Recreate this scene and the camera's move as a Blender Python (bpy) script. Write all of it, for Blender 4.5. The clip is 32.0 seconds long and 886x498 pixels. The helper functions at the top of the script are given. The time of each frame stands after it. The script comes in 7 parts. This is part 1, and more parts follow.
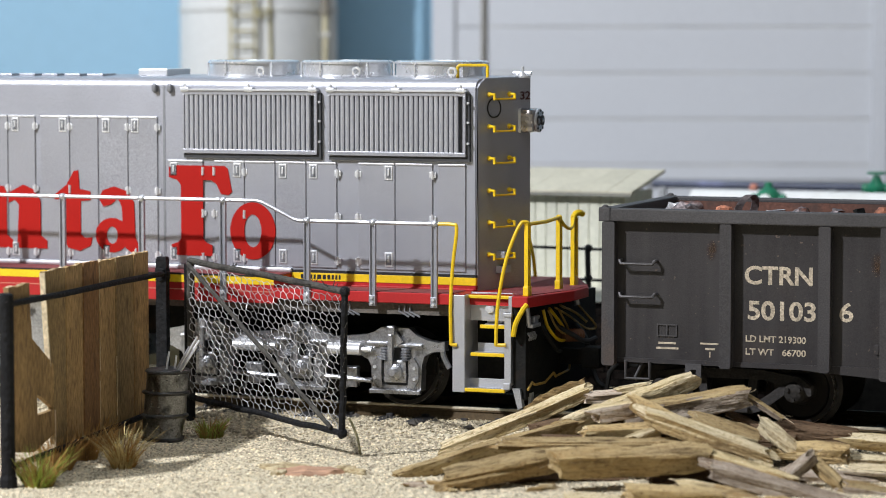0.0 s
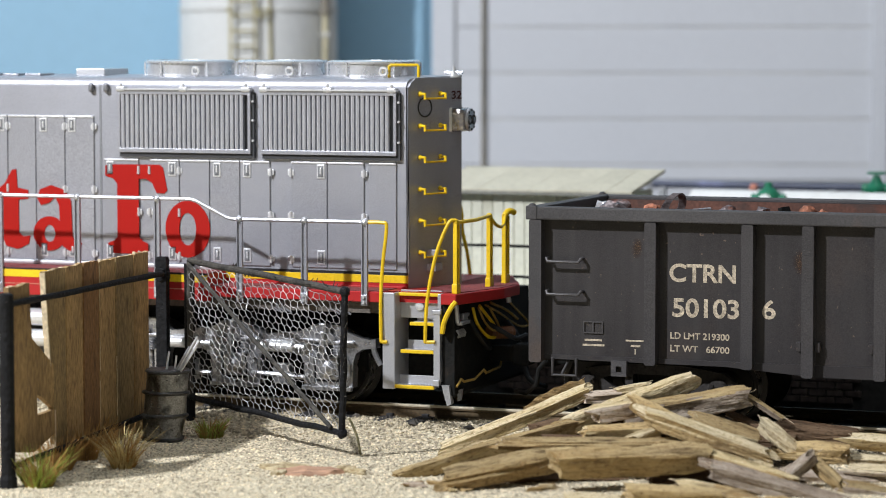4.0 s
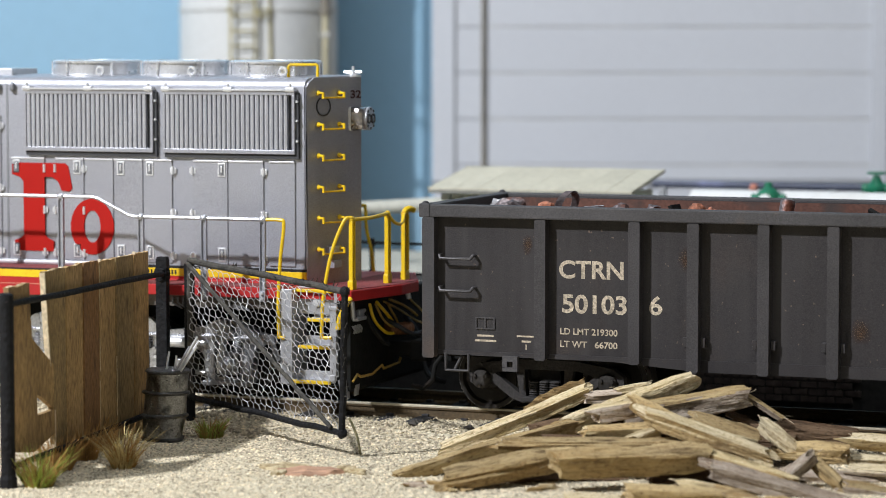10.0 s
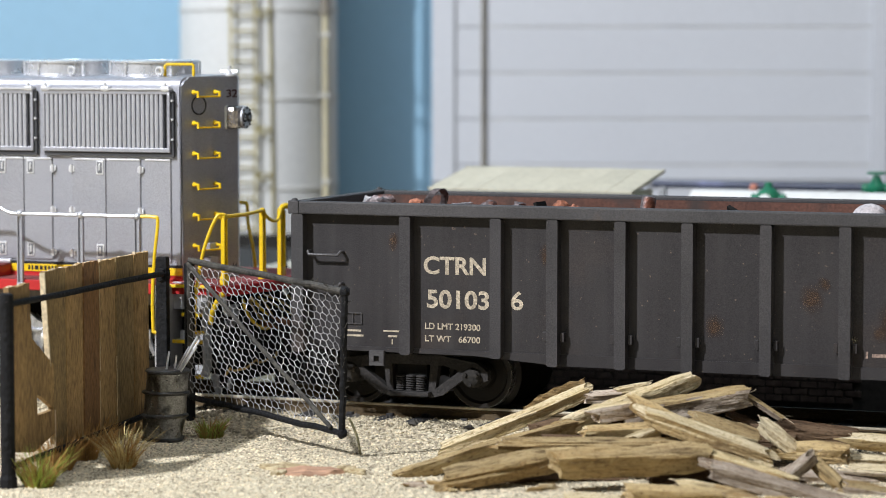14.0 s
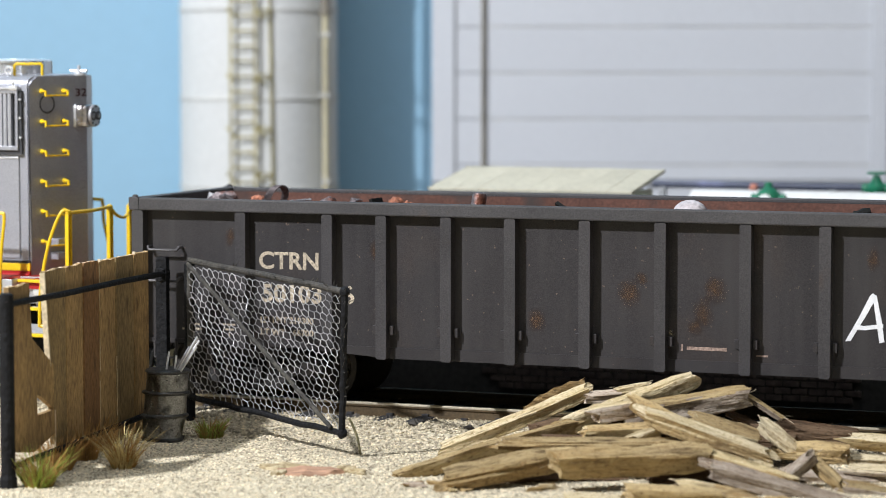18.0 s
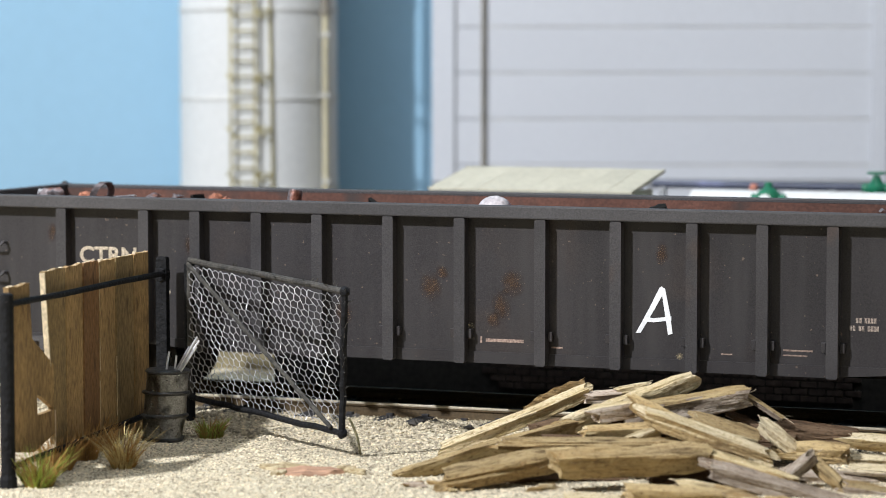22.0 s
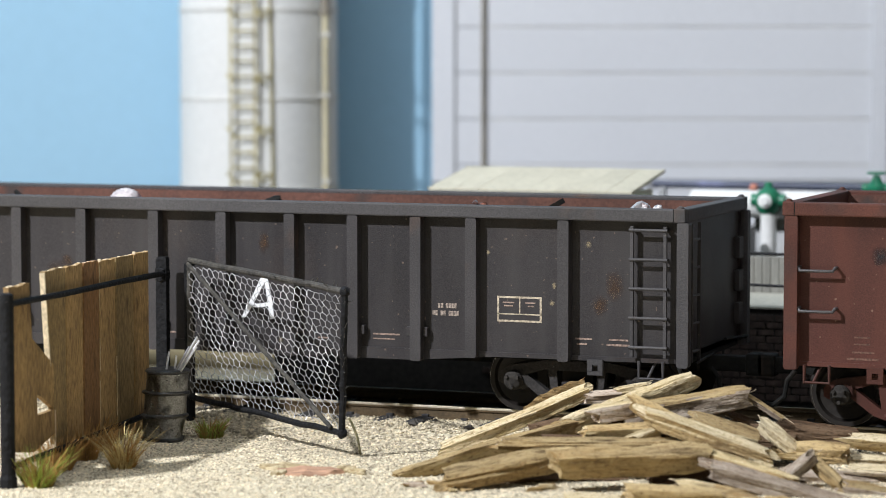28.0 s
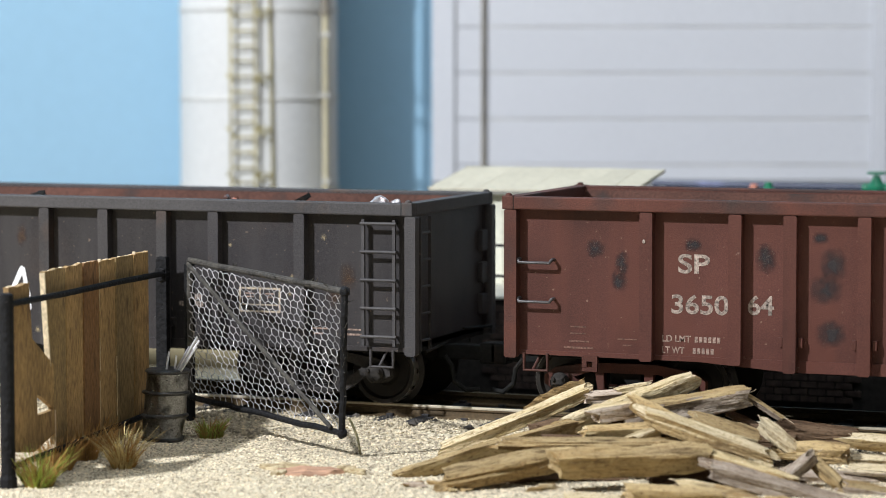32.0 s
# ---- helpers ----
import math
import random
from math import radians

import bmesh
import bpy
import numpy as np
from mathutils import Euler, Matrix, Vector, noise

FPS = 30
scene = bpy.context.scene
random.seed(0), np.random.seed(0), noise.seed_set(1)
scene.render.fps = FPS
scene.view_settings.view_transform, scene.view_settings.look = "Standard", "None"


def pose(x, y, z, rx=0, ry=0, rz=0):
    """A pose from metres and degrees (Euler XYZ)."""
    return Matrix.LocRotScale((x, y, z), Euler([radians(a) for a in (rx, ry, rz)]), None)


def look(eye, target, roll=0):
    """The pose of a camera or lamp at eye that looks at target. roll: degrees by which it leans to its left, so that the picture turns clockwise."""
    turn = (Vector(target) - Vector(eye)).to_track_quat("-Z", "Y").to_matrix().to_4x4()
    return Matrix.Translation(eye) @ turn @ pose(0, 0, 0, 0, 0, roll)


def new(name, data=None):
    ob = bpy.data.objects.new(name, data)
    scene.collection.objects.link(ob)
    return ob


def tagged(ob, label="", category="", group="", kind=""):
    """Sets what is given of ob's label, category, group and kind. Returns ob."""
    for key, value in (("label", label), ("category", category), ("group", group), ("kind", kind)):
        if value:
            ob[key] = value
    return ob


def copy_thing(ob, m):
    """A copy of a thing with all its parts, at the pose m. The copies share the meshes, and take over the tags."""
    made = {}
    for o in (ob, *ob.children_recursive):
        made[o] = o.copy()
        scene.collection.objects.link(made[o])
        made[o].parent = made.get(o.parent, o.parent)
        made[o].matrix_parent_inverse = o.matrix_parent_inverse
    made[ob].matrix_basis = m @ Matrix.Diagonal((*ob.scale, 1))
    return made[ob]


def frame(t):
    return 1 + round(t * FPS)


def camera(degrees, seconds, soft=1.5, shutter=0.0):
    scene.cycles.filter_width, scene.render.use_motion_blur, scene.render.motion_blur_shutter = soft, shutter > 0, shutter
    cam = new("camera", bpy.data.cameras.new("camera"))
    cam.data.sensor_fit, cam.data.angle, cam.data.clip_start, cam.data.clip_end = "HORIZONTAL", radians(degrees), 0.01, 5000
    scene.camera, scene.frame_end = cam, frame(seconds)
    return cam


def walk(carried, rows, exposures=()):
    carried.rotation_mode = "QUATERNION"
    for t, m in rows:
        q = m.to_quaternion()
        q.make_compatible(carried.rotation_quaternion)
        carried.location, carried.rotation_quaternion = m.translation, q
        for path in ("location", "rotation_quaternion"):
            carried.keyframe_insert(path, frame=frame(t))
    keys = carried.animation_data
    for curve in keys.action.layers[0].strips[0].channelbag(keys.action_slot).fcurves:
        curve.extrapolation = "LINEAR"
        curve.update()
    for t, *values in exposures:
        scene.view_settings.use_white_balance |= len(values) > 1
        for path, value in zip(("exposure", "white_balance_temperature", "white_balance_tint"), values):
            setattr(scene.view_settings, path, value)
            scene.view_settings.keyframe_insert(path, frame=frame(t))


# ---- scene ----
# ---------- camera and its place ----------
cam = camera(18.3307, 32.0, soft=0.75)
EYE = (0.148, -0.40561, 0.05625)
TURN = 20.9507
cam.data.dof.use_dof = True
cam.data.dof.focus_distance = 0.411
cam.data.dof.aperture_fstop = 35.0
walk(cam, [(0.0, pose(*EYE, 85.72661, 0, TURN)), (32.0, pose(*EYE, 85.72661, 0, TURN))], exposures=[(0.0, -0.17), (4.0, -0.18), (10.0, -0.15), (14.0, -0.06), (20.0, 0.02), (32.0, 0.06)])

# ---------- light: a hobby room with a desk lamp and ceiling lights ----------
K = 0.001
world = bpy.data.worlds.new("room_air")
scene.world = world
world.use_nodes = True
world.node_tree.nodes["Background"].inputs[0].default_value = (0.82, 0.86, 0.92, 1)
world.node_tree.nodes["Background"].inputs[1].default_value = 0.006


def lamp(name, eye, target, size, watts, colour):
    data = bpy.data.lights.new(name, "AREA")
    data.shape, data.size, data.energy, data.color = "DISK", size, watts, colour
    ob = new(name, data)
    ob.matrix_world = look(eye, target)
    return ob


lamp("desk_lamp_light", (-0.23, -0.348, 0.349), (0.0, 0.0, 0.01), 0.02, 4.1, (0.93, 0.96, 1.03))
lamp("ceiling_light", (0.12, -0.55, 1.35), (0.0, 0.1, 0.0), 0.75, 7.0, (0.90, 0.96, 1.04))

# ---------- materials ----------


def link(nt, a, b):
    nt.links.new(a, b)


def material(name, base, rough=0.6, metal=0.0, grain=(1500, 0.12), big=(90, 0.15), bump=(1800, 0.15), stain=None, second=None, stretch=None, rvar=0.1, tone=0.0, streak=None, island=0.0, spec=0.5):
    """A node material: base colour, fine grain, large variation, relief and stains, at sizes in 1/m."""
    m = bpy.data.materials.new(name)
    m.use_nodes = True
    nt = m.node_tree
    sh = nt.nodes["Principled BSDF"]
    co = nt.nodes.new("ShaderNodeTexCoord")
    src = co.outputs["Object"]
    if stretch:
        mp = nt.nodes.new("ShaderNodeMapping")
        mp.inputs["Scale"].default_value = stretch
        link(nt, src, mp.inputs[0])
        src = mp.outputs[0]
    info = nt.nodes.new("ShaderNodeObjectInfo")
    off = nt.nodes.new("ShaderNodeVectorMath")
    off.operation = "ADD"
    link(nt, src, off.inputs[0])
    link(nt, info.outputs["Random"], off.inputs[1])
    src = off.outputs[0]

    def tex(scale, detail=4.0):
        n = nt.nodes.new("ShaderNodeTexNoise")
        n.inputs["Scale"].default_value, n.inputs["Detail"].default_value = scale, detail
        link(nt, src, n.inputs["Vector"])
        return n.outputs["Fac"]

    def mix(fac, a, b):
        n = nt.nodes.new("ShaderNodeMix")
        n.data_type = "RGBA"
        for s, v in ((n.inputs[0], fac), (n.inputs[6], a), (n.inputs[7], b)):
            if isinstance(v, (tuple, float, int)):
                s.default_value = v
            else:
                link(nt, v, s)
        return n.outputs[2]

    def ramp(fac, lo, hi):
        n = nt.nodes.new("ShaderNodeMapRange")
        n.inputs[1].default_value, n.inputs[2].default_value = lo, hi
        link(nt, fac, n.inputs[0])
        return n.outputs[0]

    c = (*base, 1)
    col = mix(ramp(tex(big[0]), 0.3, 0.7), tuple(v * (1 - big[1]) for v in base) + (1,), tuple(min(1, v * (1 + big[1])) for v in base) + (1,))
    if second:
        col = mix(ramp(tex(second[1], 5), second[2], second[2] + second[3]), col, (*second[0], 1))
    g = ramp(tex(grain[0], 2), 0.3, 0.7)
    dark = tuple(v * (1 - 2 * grain[1]) for v in (1, 1, 1)) + (1,)
    n = nt.nodes.new("ShaderNodeMix")
    n.data_type, n.blend_type = "RGBA", "MULTIPLY"
    n.inputs[0].default_value = 1
    link(nt, col, n.inputs[6])
    link(nt, mix(g, dark, (1 + grain[1], 1 + grain[1], 1 + grain[1], 1)), n.inputs[7])
    col = n.outputs[2]
    if streak:
        mp2 = nt.nodes.new("ShaderNodeMapping")
        mp2.inputs["Scale"].default_value = (1, 1, 0.09)
        link(nt, src, mp2.inputs[0])
        nz = nt.nodes.new("ShaderNodeTexNoise")
        nz.inputs["Scale"].default_value, nz.inputs["Detail"].default_value = streak[0], 4
        link(nt, mp2.outputs[0], nz.inputs["Vector"])
        col = mix(ramp(nz.outputs["Fac"], 0.42, 0.72), col, (*streak[1], 1))
    if stain:
        col = mix(ramp(tex(stain[1], 6), stain[2], stain[2] + stain[3]), col, (*stain[0], 1))
    if island:
        geo = nt.nodes.new("ShaderNodeNewGeometry")
        t = nt.nodes.new("ShaderNodeMapRange")
        t.inputs[3].default_value, t.inputs[4].default_value = 1 - island, 1 + island
        link(nt, geo.outputs["Random Per Island"], t.inputs[0])
        h = nt.nodes.new("ShaderNodeHueSaturation")
        link(nt, t.outputs[0], h.inputs["Value"])
        link(nt, col, h.inputs["Color"])
        col = h.outputs[0]
    if tone:
        t = nt.nodes.new("ShaderNodeMapRange")
        t.inputs[3].default_value, t.inputs[4].default_value = 1 - tone, 1 + tone
        link(nt, info.outputs["Random"], t.inputs[0])
        h = nt.nodes.new("ShaderNodeHueSaturation")
        link(nt, t.outputs[0], h.inputs["Value"])
        link(nt, col, h.inputs["Color"])
        col = h.outputs[0]
    link(nt, col, sh.inputs["Base Color"])
    sh.inputs["Metallic"].default_value = metal
    sh.inputs["Specular IOR Level"].default_value = spec
    r = nt.nodes.new("ShaderNodeMapRange")
    r.inputs[3].default_value, r.inputs[4].default_value = max(0.03, rough - rvar), min(1, rough + rvar)
    link(nt, tex(big[0] * 3), r.inputs[0])
    link(nt, r.outputs[0], sh.inputs["Roughness"])
    b = nt.nodes.new("ShaderNodeBump")
    b.inputs["Strength"].default_value, b.inputs["Distance"].default_value = bump[1], 0.0004
    link(nt, tex(bump[0], 6), b.inputs["Height"])
    link(nt, b.outputs[0], sh.inputs["Normal"])
    return m


def wood_material(name, base, dark, pale, tone=0.2):
    """Split wood: fibres along the local x axis, bands, cracks and grime."""
    m = bpy.data.materials.new(name)
    m.use_nodes = True
    nt = m.node_tree
    sh = nt.nodes["Principled BSDF"]
    sh.inputs["Roughness"].default_value, sh.inputs["Specular IOR Level"].default_value = 0.85, 0.25
    co = nt.nodes.new("ShaderNodeTexCoord")
    info = nt.nodes.new("ShaderNodeObjectInfo")
    off = nt.nodes.new("ShaderNodeVectorMath")
    off.operation = "ADD"
    link(nt, co.outputs["Object"], off.inputs[0])
    link(nt, info.outputs["Random"], off.inputs[1])

    def tex(stretch, scale, detail, lo, hi, wobble=0.0):
        mp = nt.nodes.new("ShaderNodeMapping")
        mp.inputs["Scale"].default_value = (stretch, 1, 1)
        link(nt, off.outputs[0], mp.inputs[0])
        n = nt.nodes.new("ShaderNodeTexNoise")
        n.inputs["Scale"].default_value, n.inputs["Detail"].default_value = scale, detail
        n.inputs["Distortion"].default_value = wobble
        link(nt, mp.outputs[0], n.inputs["Vector"])
        r = nt.nodes.new("ShaderNodeMapRange")
        r.inputs[1].default_value, r.inputs[2].default_value = lo, hi
        link(nt, n.outputs["Fac"], r.inputs[0])
        return r.outputs[0]

    def mix(fac, a, b):
        n = nt.nodes.new("ShaderNodeMix")
        n.data_type = "RGBA"
        for s, v in ((n.inputs[0], fac), (n.inputs[6], a), (n.inputs[7], b)):
            if isinstance(v, tuple):
                s.default_value = (*v, 1)
            else:
                link(nt, v, s)
        return n.outputs[2]

    col = mix(tex(0.16, 330, 6, 0.36, 0.66, 0.5), base, pale)
    col = mix(tex(0.30, 190, 6, 0.54, 0.78), col, dark)
    col = mix(tex(0.12, 1500, 8, 0.55, 0.82, 0.5), col, tuple(v * 0.6 for v in dark))
    col = mix(tex(0.6, 2600, 5, 0.52, 0.74), col, tuple(v * 0.9 for v in dark))
    col = mix(tex(0.7, 2200, 5, 0.58, 0.74), col, pale)
    col = mix(tex(0.05, 3600, 3, 0.56, 0.80), col, pale)
    col = mix(tex(0.35, 420, 6, 0.60, 0.74), col, tuple(v * 0.5 for v in dark))
    t = nt.nodes.new("ShaderNodeMapRange")
    t.inputs[3].default_value, t.inputs[4].default_value = 0.88 - tone, 0.88 + tone
    link(nt, info.outputs["Random"], t.inputs[0])
    h = nt.nodes.new("ShaderNodeHueSaturation")
    link(nt, t.outputs[0], h.inputs["Value"])
    link(nt, col, h.inputs["Color"])
    link(nt, h.outputs[0], sh.inputs["Base Color"])
    last = None
    for strength, deep, args in ((0.8, 0.0007, (0.2, 700, 8, 0.2, 0.8, 0.6)), (0.8, 0.0003, (0.12, 2600, 6, 0.2, 0.8, 0.3))):
        b = nt.nodes.new("ShaderNodeBump")
        b.inputs["Strength"].default_value, b.inputs["Distance"].default_value = strength, deep
        link(nt, tex(*args), b.inputs["Height"])
        if last:
            link(nt, last, b.inputs["Normal"])
        last = b.outputs[0]
    link(nt, last, sh.inputs["Normal"])
    return m


M = {}
M["silver"] = material("silver_paint", (0.41, 0.415, 0.455), 0.36, 0.45, (8000, 0.19), (40, 0.04), (8000, 0.14))
M["step_silver"] = material("plain_silver_paint", (0.50, 0.505, 0.53), 0.34, 0.45, (5000, 0.06), (90, 0.08), (3000, 0.06))
M["fan"] = material("bright_fan_metal", (0.86, 0.865, 0.88), 0.28, 0.7, (3000, 0.05), (90, 0.08), (2500, 0.05))
M["sill_dark"] = material("grimy_sill", (0.115, 0.10, 0.085), 0.75, 0, (2000, 0.15), (150, 0.25), (2500, 0.2))
M["deck_red"] = material("dull_red_deck", (0.22, 0.045, 0.045), 0.9, 0, (4000, 0.3), (150, 0.2), (3000, 0.4))
M["rail_metal"] = material("dull_handrail_metal", (0.46, 0.465, 0.485), 0.36, 0.6, (3000, 0.08), (200, 0.10), (2500, 0.06))
M["truck_silver"] = material("silvered_truck_casting", (0.46, 0.465, 0.485), 0.30, 0.8, (3500, 0.14), (260, 0.22), (2500, 0.22), stain=((0.10, 0.095, 0.09), 420, 0.58, 0.10))
M["slot"] = material("dark_slot", (0.045, 0.046, 0.05), 0.7, 0.1, (3000, 0.1), (150, 0.1))
M["dull_board"] = material("dull_yellow_board", (0.23, 0.195, 0.11), 0.85, 0, (900, 0.1), (90, 0.25), stain=((0.15, 0.12, 0.08), 160, 0.5, 0.2))
M["dark_stone"] = material("dark_ballast_stone", (0.10, 0.088, 0.075), 0.85, 0, (900, 0.2), (500, 0.3), (1800, 0.5), island=0.5)
M["grab"] = material("grey_grab_iron", (0.075, 0.07, 0.07), 0.5, 0.2, (3000, 0.15), (300, 0.2))
M["bright"] = material("bright_metal", (0.74, 0.745, 0.76), 0.32, 0.5, (3000, 0.05), (200, 0.08), (2500, 0.05))
M["grille"] = material("grille_grey", (0.22, 0.225, 0.24), 0.5, 0.25, (3000, 0.08), (150, 0.08))
M["louvre"] = material("louvre_grey", (0.50, 0.505, 0.54), 0.36, 0.4, (6000, 0.08), (150, 0.08))
M["red"] = material("red_paint", (0.42, 0.022, 0.022), 0.45, 0, (4000, 0.06), (120, 0.12), (4000, 0.06), spec=0.3)
M["dark_red"] = material("dark_red_numeral", (0.05, 0.010, 0.010), 0.6, 0, (6000, 0.05), (120, 0.06))
M["letter_red"] = material("letter_red", (0.38, 0.008, 0.004), 0.7, 0, (6000, 0.05), (120, 0.06), (6000, 0.05), spec=0.2)
M["yellow"] = material("yellow_paint", (0.80, 0.53, 0.012), 0.4, 0, (2500, 0.06), (150, 0.10), (2500, 0.06))
M["black"] = material("black_paint", (0.012, 0.012, 0.013), 0.5, 0, (2000, 0.10), (100, 0.15))
M["under"] = material("grimy_black", (0.010, 0.010, 0.009), 0.8, 0, (1500, 0.15), (200, 0.25), (2500, 0.3), stain=((0.022, 0.016, 0.012), 260, 0.55, 0.15), spec=0.2)
M["wheel"] = material("wheel_steel", (0.021, 0.017, 0.014), 0.5, 0.3, (1500, 0.12), (250, 0.25), (2500, 0.12))
M["tread"] = material("polished_tread", (0.45, 0.43, 0.40), 0.28, 0.9, (2500, 0.08), (250, 0.1))
M["gon"] = material("grey_black_car_paint", (0.0355, 0.0318, 0.0325), 0.52, 0, (5200, 0.17), (34, 0.2), (5000, 0.12), second=((0.058, 0.043, 0.036), 60, 0.54, 0.22), streak=(260, (0.046, 0.042, 0.0415)), stain=((0.13, 0.095, 0.075), 1500, 0.68, 0.05), spec=0.3)
M["gon_rib"] = material("worn_rib_paint", (0.050, 0.046, 0.0465), 0.52, 0, (4600, 0.14), (60, 0.22), (4200, 0.16), second=((0.075, 0.05, 0.038), 70, 0.62, 0.12), spec=0.35)
M["gon_rim"] = material("weathered_rim_paint", (0.066, 0.062, 0.062), 0.62, 0, (4600, 0.12), (60, 0.2), (4200, 0.20), second=((0.10, 0.067, 0.048), 70, 0.61, 0.14), spec=0.3)
M["rust_in"] = material("rust_inside", (0.115, 0.050, 0.034), 0.85, 0, (2500, 0.15), (90, 0.3), (2500, 0.3), stain=((0.05, 0.035, 0.03), 160, 0.55, 0.15))
M["boxcar"] = material("boxcar_red_paint", (0.105, 0.039, 0.029), 0.56, 0, (5000, 0.13), (34, 0.28), (5000, 0.12), second=((0.048, 0.020, 0.0155), 60, 0.48, 0.22), streak=(230, (0.108, 0.038, 0.026)), stain=((0.20, 0.12, 0.09), 1500, 0.69, 0.05), spec=0.25)
M["boxcar_rim"] = material("boxcar_red_rim", (0.098, 0.036, 0.025), 0.66, 0, (4600, 0.13), (60, 0.25), (4200, 0.2), second=((0.055, 0.033, 0.028), 80, 0.50, 0.16), spec=0.25)
M["stencil"] = material("faded_cream_lettering", (0.52, 0.435, 0.32), 0.7, 0, (3200, 0.25), (300, 0.15))
M["stencil_worn"] = material("worn_grey_lettering", (0.35, 0.28, 0.23), 0.75, 0, (2600, 0.35), (300, 0.3))
M["stencil_dim"] = material("worn_lettering", (0.34, 0.24, 0.19), 0.8, 0, (2600, 0.3), (300, 0.3))
M["stencil_faint"] = material("faint_lettering", (0.17, 0.085, 0.06), 0.8, 0, (2600, 0.3), (300, 0.3))
M["white"] = material("white_marker", (0.85, 0.85, 0.86), 0.5, 0, (2500, 0.05), (300, 0.06))
M["scrap"] = material("scrap_steel", (0.18, 0.15, 0.15), 0.5, 0.5, (1800, 0.25), (300, 0.4), (1500, 0.4), second=((0.17, 0.06, 0.035), 300, 0.5, 0.1))
M["scrap_dome"] = material("scrap_lid", (0.62, 0.56, 0.56), 0.45, 0.1, (1800, 0.15), (300, 0.25), (1500, 0.4), second=((0.20, 0.075, 0.07), 220, 0.58, 0.06))
M["scrap_pale"] = material("pale_scrap", (0.55, 0.53, 0.53), 0.35, 0.5, (1800, 0.2), (300, 0.3), (1500, 0.4), second=((0.25, 0.14, 0.12), 260, 0.55, 0.1))
M["scrap_rust"] = material("orange_scrap", (0.42, 0.16, 0.09), 0.8, 0, (1800, 0.25), (300, 0.3), (1500, 0.5))
M["moss"] = material("olive_dust", (0.16, 0.14, 0.07), 0.95, 0, (2500, 0.3), (300, 0.3), (1500, 0.5))
M["rail"] = material("rail_side", (0.115, 0.078, 0.038), 0.65, 0.2, (2500, 0.15), (90, 0.25), (2500, 0.2), stain=((0.45, 0.33, 0.18), 420, 0.70, 0.05))
M["railtop"] = material("rail_head", (0.74, 0.66, 0.50), 0.4, 0.5, (2500, 0.06), (90, 0.12))
M["tie"] = material("dark_tie", (0.045, 0.043, 0.044), 0.85, 0, (1800, 0.25), (200, 0.3), (1500, 0.5), stretch=(1, 0.15, 1))
M["sand"] = material("sandy_ground", (0.68, 0.59, 0.41), 0.95, 0, (2400, 0.25), (22, 0.10), (2300, 0.9), second=((0.80, 0.71, 0.52), 900, 0.5, 0.1), stain=((0.27, 0.21, 0.13), 1500, 0.65, 0.06))
M["grit"] = material("sand_grit", (0.65, 0.56, 0.405), 0.9, 0, (900, 0.2), (700, 0.2), (2500, 0.3), island=0.45)
M["grit_grey"] = material("pale_ballast", (0.47, 0.40, 0.27), 0.9, 0, (900, 0.2), (700, 0.3), (2500, 0.3), island=0.55)
M["post"] = material("black_wire_paint", (0.008, 0.008, 0.009), 0.75, 0.0, (1800, 0.2), (500, 0.3), (1300, 0.8), stain=((0.06, 0.058, 0.055), 1400, 0.68, 0.05), spec=0.25)
M["gatepaint"] = material("grey_gate_wire", (0.055, 0.050, 0.042), 0.75, 0.1, (1800, 0.25), (300, 0.4), (1300, 0.8), second=((0.085, 0.078, 0.06), 200, 0.5, 0.2))
M["tulle"] = material("mesh_silver", (0.58, 0.575, 0.575), 0.38, 0.4, (700, 0.3), (90, 0.5), (2000, 0.2))
M["drum"] = material("drum_graphite", (0.27, 0.27, 0.265), 0.30, 0.85, (4000, 0.18), (350, 0.3), (900, 0.5), second=((0.045, 0.044, 0.042), 420, 0.52, 0.16))
M["drum_hoop"] = material("drum_hoop_dark", (0.1, 0.098, 0.095), 0.42, 0.7, (4000, 0.15), (350, 0.25), (900, 0.4), second=((0.03, 0.029, 0.027), 260, 0.5, 0.12))
M["board"] = material("stained_board", (0.41, 0.265, 0.115), 0.8, 0, (2600, 0.2), (70, 0.32), (2200, 0.4), stretch=(1.2, 1.2, 0.35), second=((0.29, 0.185, 0.08), 90, 0.46, 0.25), stain=((0.15, 0.09, 0.045), 700, 0.59, 0.14), tone=0.08, spec=0.3)
M["board_olive"] = material("olive_stained_board", (0.40, 0.275, 0.125), 0.8, 0, (2600, 0.2), (70, 0.32), (2200, 0.4), stretch=(1.2, 1.2, 0.35), second=((0.27, 0.185, 0.085), 90, 0.46, 0.25), stain=((0.14, 0.09, 0.045), 700, 0.59, 0.14), tone=0.08, spec=0.3)
M["board_red"] = material("red_brown_stained_board", (0.29, 0.155, 0.065), 0.8, 0, (2600, 0.2), (70, 0.32), (2200, 0.4), stretch=(1.2, 1.2, 0.35), second=((0.175, 0.09, 0.038), 90, 0.46, 0.25), stain=((0.08, 0.045, 0.025), 700, 0.59, 0.14), tone=0.08, spec=0.3)
M["truck"] = material("dusty_truck_casting", (0.036, 0.032, 0.030), 0.85, 0, (2500, 0.2), (200, 0.3), (2500, 0.4))
M["boardcut"] = material("raw_board_edge", (0.66, 0.54, 0.36), 0.85, 0, (1500, 0.15), (200, 0.15), (1500, 0.4))
M["wood"] = wood_material("old_scrap_wood", (0.461, 0.313, 0.136), (0.216, 0.129, 0.057), (0.609, 0.462, 0.239))
